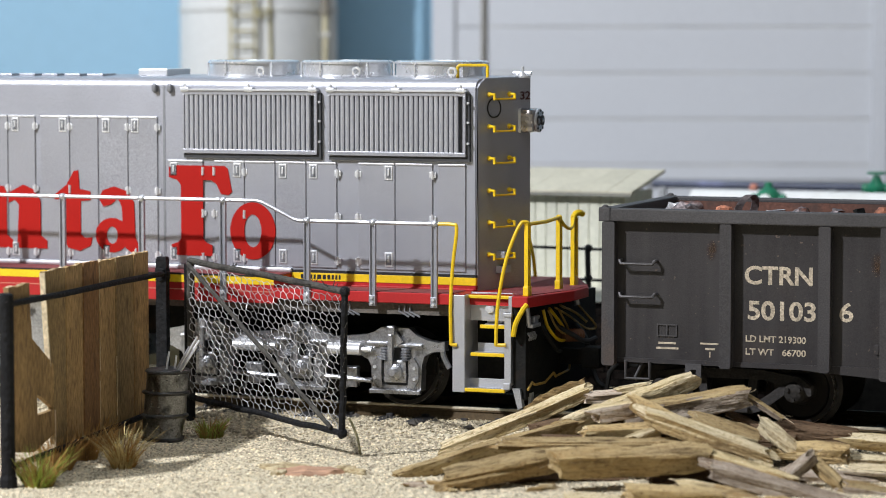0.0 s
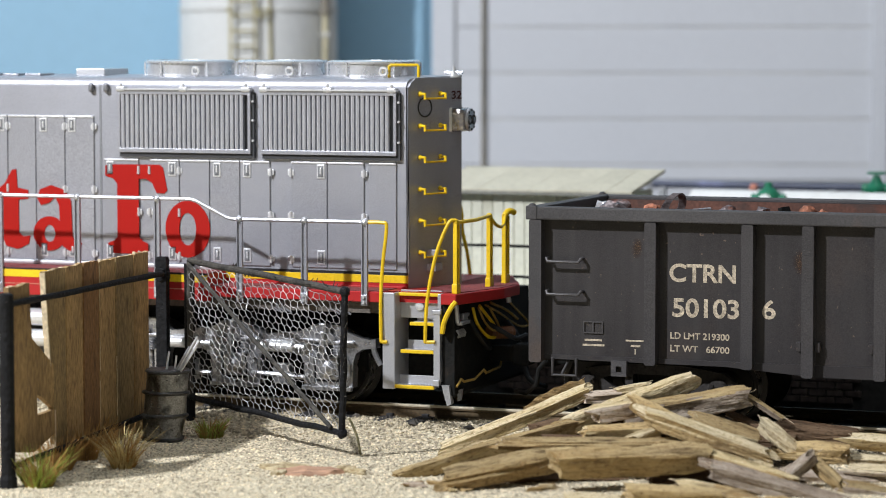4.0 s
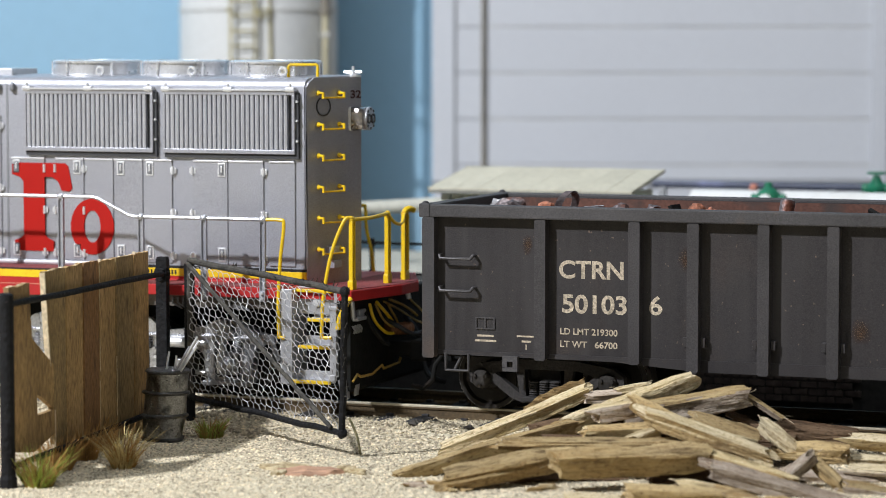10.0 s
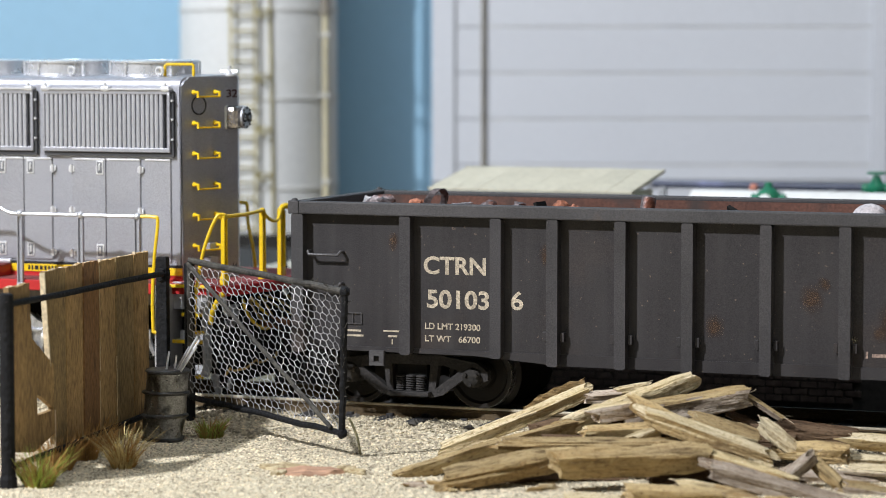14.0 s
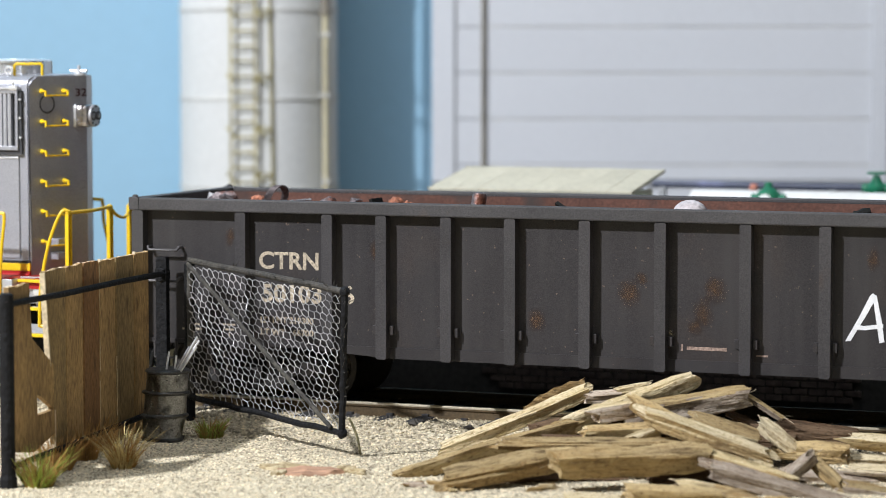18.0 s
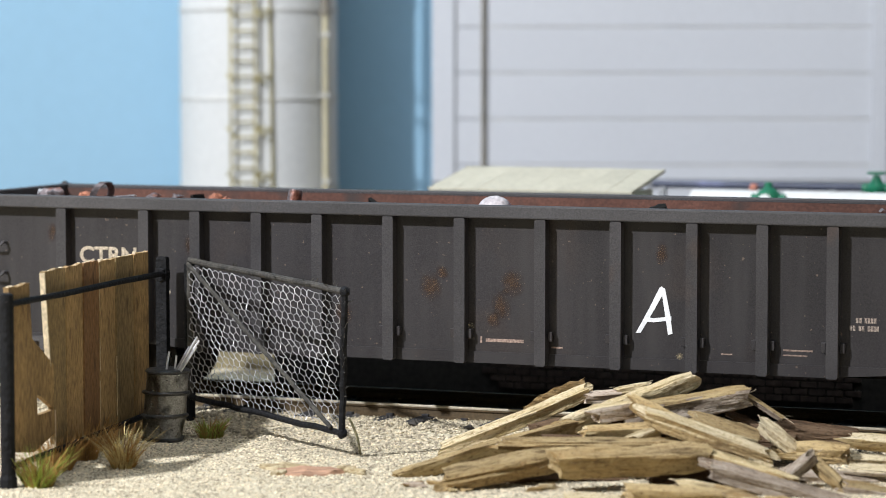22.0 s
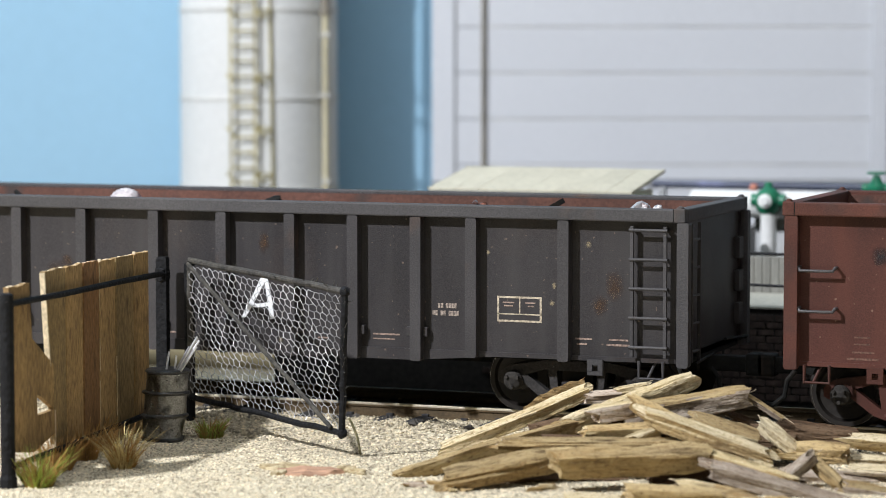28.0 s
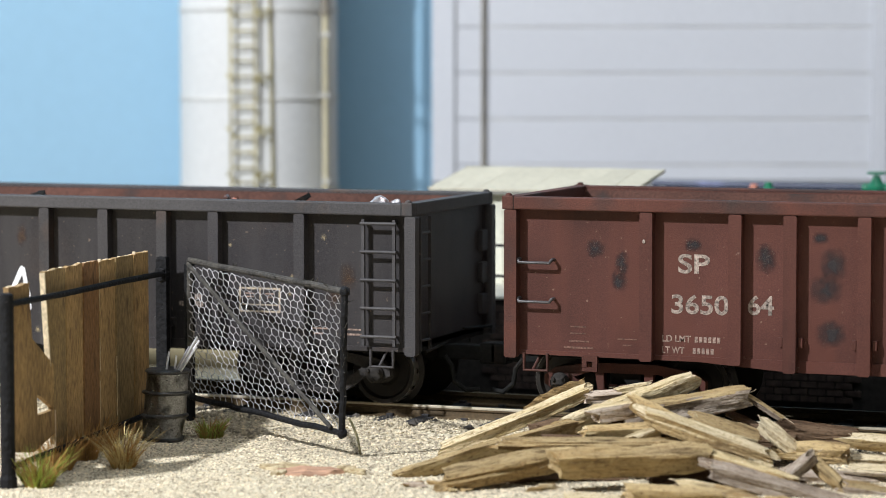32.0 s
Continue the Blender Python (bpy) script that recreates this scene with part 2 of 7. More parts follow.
M["wood_grey"] = wood_material("greyed_scrap_wood", (0.439, 0.340, 0.247), (0.257, 0.175, 0.114), (0.591, 0.497, 0.397))
# pale wood for whole sticks, and painted on other sticks' tops as light
M["wood_pale"] = wood_material("pale_wood_and_lit_tops", (0.628, 0.488, 0.256), (0.374, 0.249, 0.103), (0.786, 0.666, 0.445))
M["wood_dark"] = wood_material("dark_scrap_wood", (0.13, 0.075, 0.040), (0.07, 0.040, 0.022), (0.21, 0.135, 0.08))
M["wood_brown"] = wood_material("golden_brown_wood", (0.354, 0.219, 0.081), (0.147, 0.086, 0.032), (0.530, 0.377, 0.184))
M["grass"] = material("dry_grass", (0.72, 0.58, 0.26), 0.8, 0, (400, 0.2), (300, 0.3))
M["grass_green"] = material("green_grass", (0.36, 0.42, 0.075), 0.8, 0, (400, 0.2), (300, 0.3))
M["grass_brown"] = material("brown_grass", (0.40, 0.215, 0.06), 0.8, 0, (400, 0.2), (300, 0.3))
M["bark"] = material("reddish_bark", (0.46, 0.27, 0.17), 0.9, 0, (1500, 0.2), (300, 0.25), (1200, 0.5), stretch=(0.2, 1, 1))
M["sky"] = material("painted_sky_board", (0.355, 0.575, 0.735), 0.9, 0, (300, 0.01), (4, 0.06), (500, 0.03))
M["panel"] = material("pale_grey_siding", (0.70, 0.715, 0.745), 0.65, 0, (900, 0.015), (14, 0.03), (900, 0.02))
M["panel_dark"] = material("grey_trim", (0.36, 0.365, 0.37), 0.7, 0, (900, 0.05), (40, 0.1))
M["pipe_rust"] = material("weathered_downpipe", (0.27, 0.24, 0.19), 0.7, 0, (900, 0.1), (60, 0.3))
M["tank"] = material("white_tank_paint", (0.775, 0.775, 0.75), 0.7, 0, (900, 0.03), (14, 0.05), (900, 0.02), stain=((0.66, 0.64, 0.57), 30, 0.58, 0.2))
M["screen"] = material("dull_screen_paint", (0.22, 0.215, 0.19), 0.6, 0.2, (900, 0.06), (40, 0.2), stain=((0.14, 0.13, 0.10), 60, 0.6, 0.2))
M["low_wall"] = material("pale_concrete", (0.55, 0.56, 0.56), 0.85, 0, (900, 0.05), (30, 0.12))
M["grille_back"] = material("grille_mesh_grey", (0.34, 0.35, 0.37), 0.5, 0.2, (3000, 0.1), (150, 0.08))
M["tank_trim"] = material("weathered_ladder", (0.40, 0.34, 0.14), 0.7, 0, (900, 0.1), (100, 0.35))
M["tank_band"] = material("tank_seam", (0.60, 0.59, 0.55), 0.7, 0, (900, 0.05), (60, 0.25))
M["pipe_ochre"] = material("ochre_pipe", (0.62, 0.56, 0.38), 0.65, 0, (900, 0.05), (30, 0.3), stain=((0.40, 0.24, 0.08), 30, 0.6, 0.1))
M["shed_roof"] = material("cream_roof", (0.58, 0.54, 0.42), 0.85, 0, (900, 0.06), (40, 0.10), stain=((0.42, 0.39, 0.28), 60, 0.6, 0.2))
M["coping"] = material("weathered_coping", (0.47, 0.46, 0.39), 0.85, 0, (900, 0.08), (40, 0.15), stain=((0.30, 0.28, 0.22), 50, 0.55, 0.3))
M["shed_wall"] = material("cream_siding", (0.68, 0.67, 0.55), 0.8, 0, (900, 0.05), (40, 0.08), stain=((0.45, 0.42, 0.30), 50, 0.62, 0.2))
M["olive"] = material("olive_grey_panel", (0.24, 0.235, 0.20), 0.8, 0, (900, 0.08), (60, 0.15))
M["brick"] = material("dark_brick", (0.060, 0.042, 0.035), 0.9, 0, (900, 0.2), (200, 0.3), (1200, 0.4))
M["mortar"] = material("dark_mortar", (0.030, 0.027, 0.024), 0.95, 0, (900, 0.2), (200, 0.2))
M["green"] = material("green_valve_paint", (0.012, 0.17, 0.085), 0.4, 0, (900, 0.08), (60, 0.2))
M["bluepipe"] = material("blue_grey_pipe", (0.07, 0.08, 0.12), 0.5, 0, (900, 0.08), (30, 0.4), second=((0.22, 0.24, 0.42), 60, 0.6, 0.1))
M["pink"] = material("salmon_handle", (0.55, 0.22, 0.15), 0.6, 0, (900, 0.08), (60, 0.1))
M["room"] = material("room_wall_paint", (0.34, 0.335, 0.33), 0.9, 0, (20, 0.02), (2, 0.03), (60, 0.02))
M["cap"] = material("greasy_cap", (0.038, 0.034, 0.030), 0.8, 0.0, (1500, 0.2), (300, 0.3), (1500, 0.3), spec=0.2)
M["bed"] = material("shade_black_bed", (0.022, 0.020, 0.018), 0.95, 0, (1500, 0.3), (200, 0.3), (1500, 0.6))
M["headlight"] = material("grey_headlight_metal", (0.42, 0.39, 0.38), 0.25, 0.9, (3000, 0.08), (300, 0.3))
M["lens"] = material("lamp_lens", (0.30, 0.31, 0.33), 0.1, 0.7, (900, 0.05), (60, 0.05))
M["hose_brown"] = material("brown_hose", (0.17, 0.065, 0.02), 0.6, 0, (900, 0.1), (200, 0.2))
M["hose_ochre"] = material("ochre_thin_hose", (0.42, 0.26, 0.05), 0.5, 0, (900, 0.1), (200, 0.2))

# ---------- building helpers (millimetres) ----------


def part(name, bm, mat, parent=None, label="", off=(0, 0, 0), smooth=False):
    """Link a bmesh drawn in millimetres as one mesh object, under a thing or a part."""
    for v in bm.verts:
        v.co = (v.co - Vector(off)) * K
    me = bpy.data.meshes.new(name)
    bm.to_mesh(me)
    bm.free()
    if smooth:
        for p in me.polygons:
            p.use_smooth = True
        me.set_sharp_from_angle(angle=radians(35))
    me.materials.append(mat)
    ob = new(name, me)
    if parent is not None:
        ob.parent = parent
    if label:
        ob["label"] = label
    return ob


def thing(name, at, label, category, group="", turn=0.0):
    ob = new(name)
    ob.empty_display_size = 0.002
    ob.matrix_basis = pose(at[0] * K, at[1] * K, at[2] * K, 0, 0, turn)
    return tagged(ob, label, category, group)


def B():
    return bmesh.new()


def box(bm, x0, x1, y0, y1, z0, z1, bevel=0.0, m=None):
    vs = [bm.verts.new((x, y, z)) for x in (x0, x1) for y in (y0, y1) for z in (z0, z1)]
    fs = [bm.faces.new([vs[i] for i in q]) for q in ((0, 1, 3, 2), (4, 6, 7, 5), (0, 4, 5, 1), (2, 3, 7, 6), (0, 2, 6, 4), (1, 5, 7, 3))]
    if bevel:
        es = list({e for f in fs for e in f.edges})
        r = bmesh.ops.bevel(bm, geom=es, offset=bevel, segments=2, affect="EDGES", profile=0.6)
        vs = list({v for f in r["faces"] for v in f.verts} | {v for v in vs if v.is_valid})
    if m is not None:
        bmesh.ops.transform(bm, matrix=m, verts=vs)
    return vs


def ring_points(c, axis, r, n, squash=1.0):
    axis = Vector(axis).normalized()
    a = axis.orthogonal().normalized()
    b = axis.cross(a)
    return [Vector(c) + (a * math.cos(2 * math.pi * i / n) + b * math.sin(2 * math.pi * i / n) * squash) * r for i in range(n)]


def lathe(bm, base, axis, profile, n=24):
    """Rings of (distance along the axis, radius), closed at both ends."""
    base, axis = Vector(base), Vector(axis).normalized()
    rings = []
    for d, r in profile:
        rings.append([bm.verts.new(p) for p in ring_points(base + axis * d, axis, max(r, 0.001), n)])
    for a, b in zip(rings, rings[1:]):
        for i in range(n):
            j = (i + 1) % n
            bm.faces.new((a[i], a[j], b[j], b[i]))
    bm.faces.new(rings[0][::-1])
    bm.faces.new(rings[-1])


def rod(bm, p, q, r, n=8, r2=None):
    d = Vector(q) - Vector(p)
    lathe(bm, p, d, [(0, r), (d.length, r if r2 is None else r2)], n)


def tube(bm, pts, r, n=8):
    """A bent bar through the points, with mitred bends."""
    pts = [Vector(p) for p in pts]
    prev = None
    a = None
    for i, p in enumerate(pts):
        d = ((pts[min(i + 1, len(pts) - 1)] - p).normalized() + (p - pts[max(i - 1, 0)]).normalized()).normalized()
        a = d.orthogonal().normalized() if a is None else (a - d * a.dot(d)).normalized()
        b = d.cross(a)
        cur = [bm.verts.new(p + (a * math.cos(2 * math.pi * k / n) + b * math.sin(2 * math.pi * k / n)) * r) for k in range(n)]
        if prev:
            for k in range(n):
                bm.faces.new((prev[k], prev[(k + 1) % n], cur[(k + 1) % n], cur[k]))
        else:
            bm.faces.new(cur[::-1])
        prev = cur
    bm.faces.new(prev)


def eased(pts, n=5):
    """More points along a smooth curve through the given ones."""
    p = [Vector(q) for q in pts]
    p = [p[0] * 2 - p[1]] + p + [p[-1] * 2 - p[-2]]
    out = []
    for a, b, c, d in zip(p, p[1:], p[2:], p[3:]):
        for k in range(n):
            t = k / n
            out.append(0.5 * ((2 * b) + (c - a) * t + (2 * a - 5 * b + 4 * c - d) * t * t + (3 * b - a - 3 * c + d) * t ** 3))
    return out + [p[-2]]


def prism(bm, outline, y0, y1):
    """An outline in x and z, given depth in y."""
    a = [bm.verts.new((x, y0, z)) for x, z in outline]
    b = [bm.verts.new((x, y1, z)) for x, z in outline]
    n = len(outline)
    bm.faces.new(a)
    bm.faces.new(b[::-1])
    for i in range(n):
        j = (i + 1) % n
        bm.faces.new((a[j], a[i], b[i], b[j]))
    bmesh.ops.recalc_face_normals(bm, faces=bm.faces[:])


def blob(bm, c, size, seed, rough=0.35, sub=2, m=None):
    """A crumpled lump."""
    r = bmesh.ops.create_icosphere(bm, subdivisions=sub, radius=1.0)
    for v in r["verts"]:
        d = noise.noise(v.co * 1.7 + Vector((seed * 3.1, seed * 1.7, 0))) * rough + noise.noise(v.co * 4 + Vector((0, seed, 2))) * rough * 0.5
        p = v.co * (1 + d)
        p = Vector((p.x * size[0], p.y * size[1], p.z * size[2]))
        v.co = (m @ p if m else p) + Vector(c)


def lettering(text, x, z, height, width, y, mat, parent, off, bold=0.0):
    """Characters of the built-in font on a side that faces -y, each one a part."""
    cu = bpy.data.curves.new("text", "FONT")
    cu.body, cu.size, cu.extrude, cu.offset = text, 1.0, 0.01, bold
    ob = new("text", cu)
    bpy.context.view_layer.update()
    me = bpy.data.meshes.new_from_object(ob.evaluated_get(bpy.context.evaluated_depsgraph_get()))
    bpy.data.objects.remove(ob)
    bm = B()
    bm.from_mesh(me)
    bmesh.ops.remove_doubles(bm, verts=bm.verts[:], dist=0.0005)
    bpy.data.meshes.remove(me)
    xs = [v.co.x for v in bm.verts]
    ys = [v.co.y for v in bm.verts]
    sx, sy, x0, y0 = width / (max(xs) - min(xs)), height / (max(ys) - min(ys)), min(xs), min(ys)
    islands, seen = [], set()
    for v in bm.verts:
        if v in seen:
            continue
        group, todo = [], [v]
        seen.add(v)
        while todo:
            w = todo.pop()
            group.append(w)
            for e in w.link_edges:
                o = e.other_vert(w)
                if o not in seen:
                    seen.add(o)
                    todo.append(o)
        islands.append(group)
    made = []
    chars = text.replace(" ", "")
    merged = []
    for group in sorted(islands, key=lambda g: min(v.co.x for v in g)):
        if merged and min(v.co.x for v in group) < max(v.co.x for v in merged[-1]) - 0.02:
            merged[-1] += group
        else:
            merged.append(list(group))
    for group, ch in zip(merged, chars):
        index = {v: k for k, v in enumerate(group)}
        faces = {f for v in group for f in v.link_faces}
        pts = [Vector((x + (v.co.x - x0) * sx - off[0], y - (0.02 if v.co.z > 0 else 0.0) - off[1], z + (v.co.y - y0) * sy - off[2])) * K for v in group]
        name = "digit" if ch.isdigit() else "letter"
        m2 = bpy.data.meshes.new(name)
        m2.from_pydata(pts, [], [[index[v] for v in f.verts] for f in faces])
        m2.materials.append(mat)
        out = new(name, m2)
        out.parent = parent
        made.append(out)
    bm.free()
    return made


def soft_stain(name, colour, strength):
    """A worn or sooty spot that fades out towards its uneven rim."""
    m = bpy.data.materials.new(name)
    m.use_nodes = True
    nt = m.node_tree
    sh, out = nt.nodes["Principled BSDF"], nt.nodes["Material Output"]
    sh.inputs["Base Color"].default_value, sh.inputs["Roughness"].default_value = (*colour, 1), 0.85
    co = nt.nodes.new("ShaderNodeTexCoord")
    grad = nt.nodes.new("ShaderNodeTexGradient")
    grad.gradient_type = "SPHERICAL"
    mp = nt.nodes.new("ShaderNodeMapping")
    mp.inputs["Location"].default_value, mp.inputs["Scale"].default_value = (-1, 0, -1), (2, 0, 2)
    link(nt, co.outputs["Generated"], mp.inputs[0])
    link(nt, mp.outputs[0], grad.inputs[0])
    nz = nt.nodes.new("ShaderNodeTexNoise")
    nz.inputs["Scale"].default_value, nz.inputs["Detail"].default_value = 1000, 6
    link(nt, co.outputs["Object"], nz.inputs[0])
    mul = nt.nodes.new("ShaderNodeMath")
    mul.operation = "MULTIPLY"
    link(nt, grad.outputs["Fac"], mul.inputs[0])
    link(nt, nz.outputs["Fac"], mul.inputs[1])
    rg = nt.nodes.new("ShaderNodeMapRange")
    rg.inputs[1].default_value, rg.inputs[2].default_value, rg.inputs[4].default_value = 0.10, 0.42, strength
    link(nt, mul.outputs[0], rg.inputs[0])
    clear = nt.nodes.new("ShaderNodeBsdfTransparent")
    mx = nt.nodes.new("ShaderNodeMixShader")
    link(nt, rg.outputs[0], mx.inputs[0])
    link(nt, clear.outputs[0], mx.inputs[1])
    link(nt, sh.outputs[0], mx.inputs[2])
    link(nt, mx.outputs[0], out.inputs[0])
    return m


M["soft_rust"] = soft_stain("soft_rust_stain", (0.080, 0.042, 0.021), 0.62)
M["soft_soot"] = soft_stain("soft_soot_patch", (0.028, 0.023, 0.023), 0.85)
M["soft_cream"] = soft_stain("soft_cream_chip", (0.36, 0.29, 0.18), 0.6)


def bars(name, rows, y, mat, parent, off):
    """Plain bars where small writing cannot be read: (x0, x1, z0, z1)."""
    bm = B()
    for x0, x1, z0, z1 in rows:
        box(bm, x0, x1, y - 0.03, y, z0, z1)
    ob = part(name, bm, mat, parent, off=off)
    ob["kind"] = "stuff"
    return ob


# ---------- the train's way ----------
def travelled(t):
    """Millimetres that the train has moved along the track by t seconds (towards -x)."""
    knots = ((0.0, 0.0), (11.2, -32.05), (11.75, -34.85), (20.8, -97.35), (21.35, -102.6), (32.0, -217.2))
    for (t0, s0), (t1, s1) in zip(knots, knots[1:]):
        if t <= t1:
            return s0 + (s1 - s0) * (t - t0) / (t1 - t0)
    return knots[-1][1]


TIMES = [i * 0.5 for i in range(65)]
CARS, WHEELS = [], []
# ---------- ground and track ----------
def ground_height(x, y):
    h = -3.6 + 0.25 * noise.noise(Vector((x * 0.03, y * 0.03, 0))) + 0.10 * noise.noise(Vector((x * 0.15, y * 0.15, 3)))
    bank = max(0.0, min(1.0, (y + 26) / 9.0))
    if y < 0:
        h += 1.62 * bank
    else:
        h += 1.62 - 2.5 * min(1.0, y / 3.0)
    return h


def make_ground():
    bm = B()
    def grid(xs, ys):
        rows = [[bm.verts.new((x, y, ground_height(x, y))) for x in xs] for y in ys]
        for r0, r1 in zip(rows, rows[1:]):
            for i in range(len(xs) - 1):
                bm.faces.new((r0[i], r0[i + 1], r1[i + 1], r1[i]))
    xs = [-720, -500, -400, -260, -180] + [-130 + i * 2.0 for i in range(131)] + [180, 260, 400, 560, 720]
    ys = [-1300, -800, -450, -300, -200, -150] + [-120 + i * 2.0 for i in range(61)] + [8, 16, 24, 37.0, 58]
    grid(xs, ys)
    ob = part("ground", bm, M["sand"], smooth=True)
    tagged(ob, "pale sandy layout ground beside the model track", "ground", kind="structure")

    # near-black sheet puts the shade under the train into the ground's colour
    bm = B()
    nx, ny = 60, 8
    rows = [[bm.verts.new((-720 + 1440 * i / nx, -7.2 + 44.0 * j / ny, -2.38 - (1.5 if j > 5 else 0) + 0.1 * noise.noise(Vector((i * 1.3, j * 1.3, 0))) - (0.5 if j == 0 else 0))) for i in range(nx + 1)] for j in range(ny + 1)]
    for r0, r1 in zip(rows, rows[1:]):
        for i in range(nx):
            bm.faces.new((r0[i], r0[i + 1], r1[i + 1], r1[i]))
    tagged(part("track_bed", bm, M["bed"]), "near-black sheet between and behind the rails, put in for the shade under the train", "track bed", kind="structure")
    rnd = random.Random(4)
    for name, mat, count, y0, y1, size, label in (("ballast", M["grit_grey"], 9000, -19.5, -6.0, (0.16, 0.38), "grey-brown stone ballast between the track ties"),
                                                   ("dark_ballast", M["dark_stone"], 80, -19.0, -10.6, (0.35, 1.1), "dark grey flat stones beside the rail"),
                                                   ("sand_grit", M["grit"], 36000, -92.0, -12.5, (0.09, 0.28), "coarse pale sand grains on the ground")):
        verts, faces = [], []
        for k in range(count):
            y = rnd.uniform(y0, y1)
            x = rnd.uniform(-115, 95) if "ballast" in name else rnd.uniform(-62, 82)
            if name == "sand_grit" and rnd.random() < 0.75:
                y = y0 + (y1 - y0) * rnd.random() ** 0.8
            r = rnd.uniform(*size) * (1.5 if name == "sand_grit" and y > -30 else 1.0)
            z = ground_height(x, y) + r * 0.2
            b = len(verts)
            a = rnd.uniform(0, 6.3)
            for i in range(4):
                verts.append(((x + r * math.cos(a + i * 1.57) * rnd.uniform(0.7, 1.2)) * K, (y + r * math.sin(a + i * 1.57) * rnd.uniform(0.7, 1.2)) * K, (z + r * rnd.uniform(-0.2, 0.3)) * K))
            verts.append((x * K, y * K, (z + r * rnd.uniform(0.6, 0.9)) * K))
            verts.append((x * K, y * K, (z - r * 0.7) * K))
            for i in range(4):
                j = (i + 1) % 4
                faces += [(b + i, b + j, b + 4), (b + j, b + i, b + 5)]
        me = bpy.data.meshes.new(name)
        me.from_pydata(verts, [], faces)
        me.materials.append(mat)
        tagged(new(name, me), label, "gravel", kind="stuff")


def make_track():
    track = thing("railway_track", (0, 0, -2.1), "model railway track with brown rails on dark ties", "track")
    off = (0, 0, -2.1)
    prof = [(-1.0, -2.1), (1.0, -2.1), (1.0, -1.85), (0.25, -1.6), (0.22, -0.75), (0.46, -0.6), (0.46, -0.3), (-0.46, -0.3), (-0.46, -0.6), (-0.22, -0.75), (-0.25, -1.6), (-1.0, -1.85)]
    for side in (-1, 1):
        bm = B()
        a = [bm.verts.new((-700, side * 8.71 + y, z)) for y, z in prof]
        b = [bm.verts.new((700, side * 8.71 + y, z)) for y, z in prof]
        for i in range(len(prof)):
            j = (i + 1) % len(prof)
            bm.faces.new((a[i], a[j], b[j], b[i]))
        rail = part("rail", bm, M["rail"], track, off=off)
        bm = B()
        box(bm, -700, 700, side * 8.71 - 0.48, side * 8.71 + 0.48, -0.34, 0.0, 0.06)
        # far head takes the dull side colour, painting in the shade under the cars
        part("rail_head", bm, M["railtop"] if side < 0 else M["rail"], rail, "worn shiny steel rail head" if side < 0 else "", off=off)
    rnd = random.Random(2)
    bm = B()
    box(bm, -1.35, 1.35, -15.2, 15.2, -1.6, 0.0, 0.12)
    tie = part("tie", bm, M["tie"], track)
    bm = B()
    for s in (-1, 1):
        for d in (-1.25, 1.25):
            box(bm, -0.55, 0.55, s * 8.71 + d - 0.35, s * 8.71 + d + 0.35, 0.0, 0.45, 0.08)
    spikes = part("spike_plate", bm, M["tie"], tie)
    for i in range(-70, 72):
        if i == 0:
            continue
        t = copy_thing(tie, pose((i * 6.3 + rnd.uniform(-0.4, 0.4)) * K, rnd.uniform(-0.5, 0.5) * K, rnd.uniform(0.1, 0.4) * K, 0, 0, rnd.uniform(-2, 2)))


make_ground()
make_track()

# ---------- rolling stock ----------


def wheelset(parent, x, r, off, face="wheel"):
    """Axle and two wheels, turning on their own centre."""
    axle = new("wheelset")
    axle.parent = parent
    axle.empty_display_size = 0.002
    at = Vector((x - off[0], 0 - off[1], r - off[2])) * K
    axle.location = at
    bm = B()
    rod(bm, (0, -13.0, 0), (0, 13.0, 0), 0.9, 10)
    part("axle", bm, M["wheel"], axle)
    for s in (-1, 1):
        bm = B()
        lathe(bm, (0, s * 7.4, 0), (0, s, 0), [(0, r + 0.75), (0.35, r + 0.75), (0.75, r), (2.6, r - 0.1), (2.6, r - 0.75), (2.0, r - 1.1), (1.75, r * 0.45), (2.5, r * 0.35), (2.6, 1.0)], 32)
        w = part("wheel", bm, M["wheel"], axle)
        bm = B()
        lathe(bm, (0, s * 8.1, 0), (0, s, 0), [(0.0, r - 0.6), (0.0, r + 0.02), (1.85, r - 0.06), (1.85, r - 0.35), (0.0, r - 0.6)], 32)
        part("tread", bm, M["tread"], w, "polished wheel tread")
    WHEELS.append((axle, at, r))
    return axle


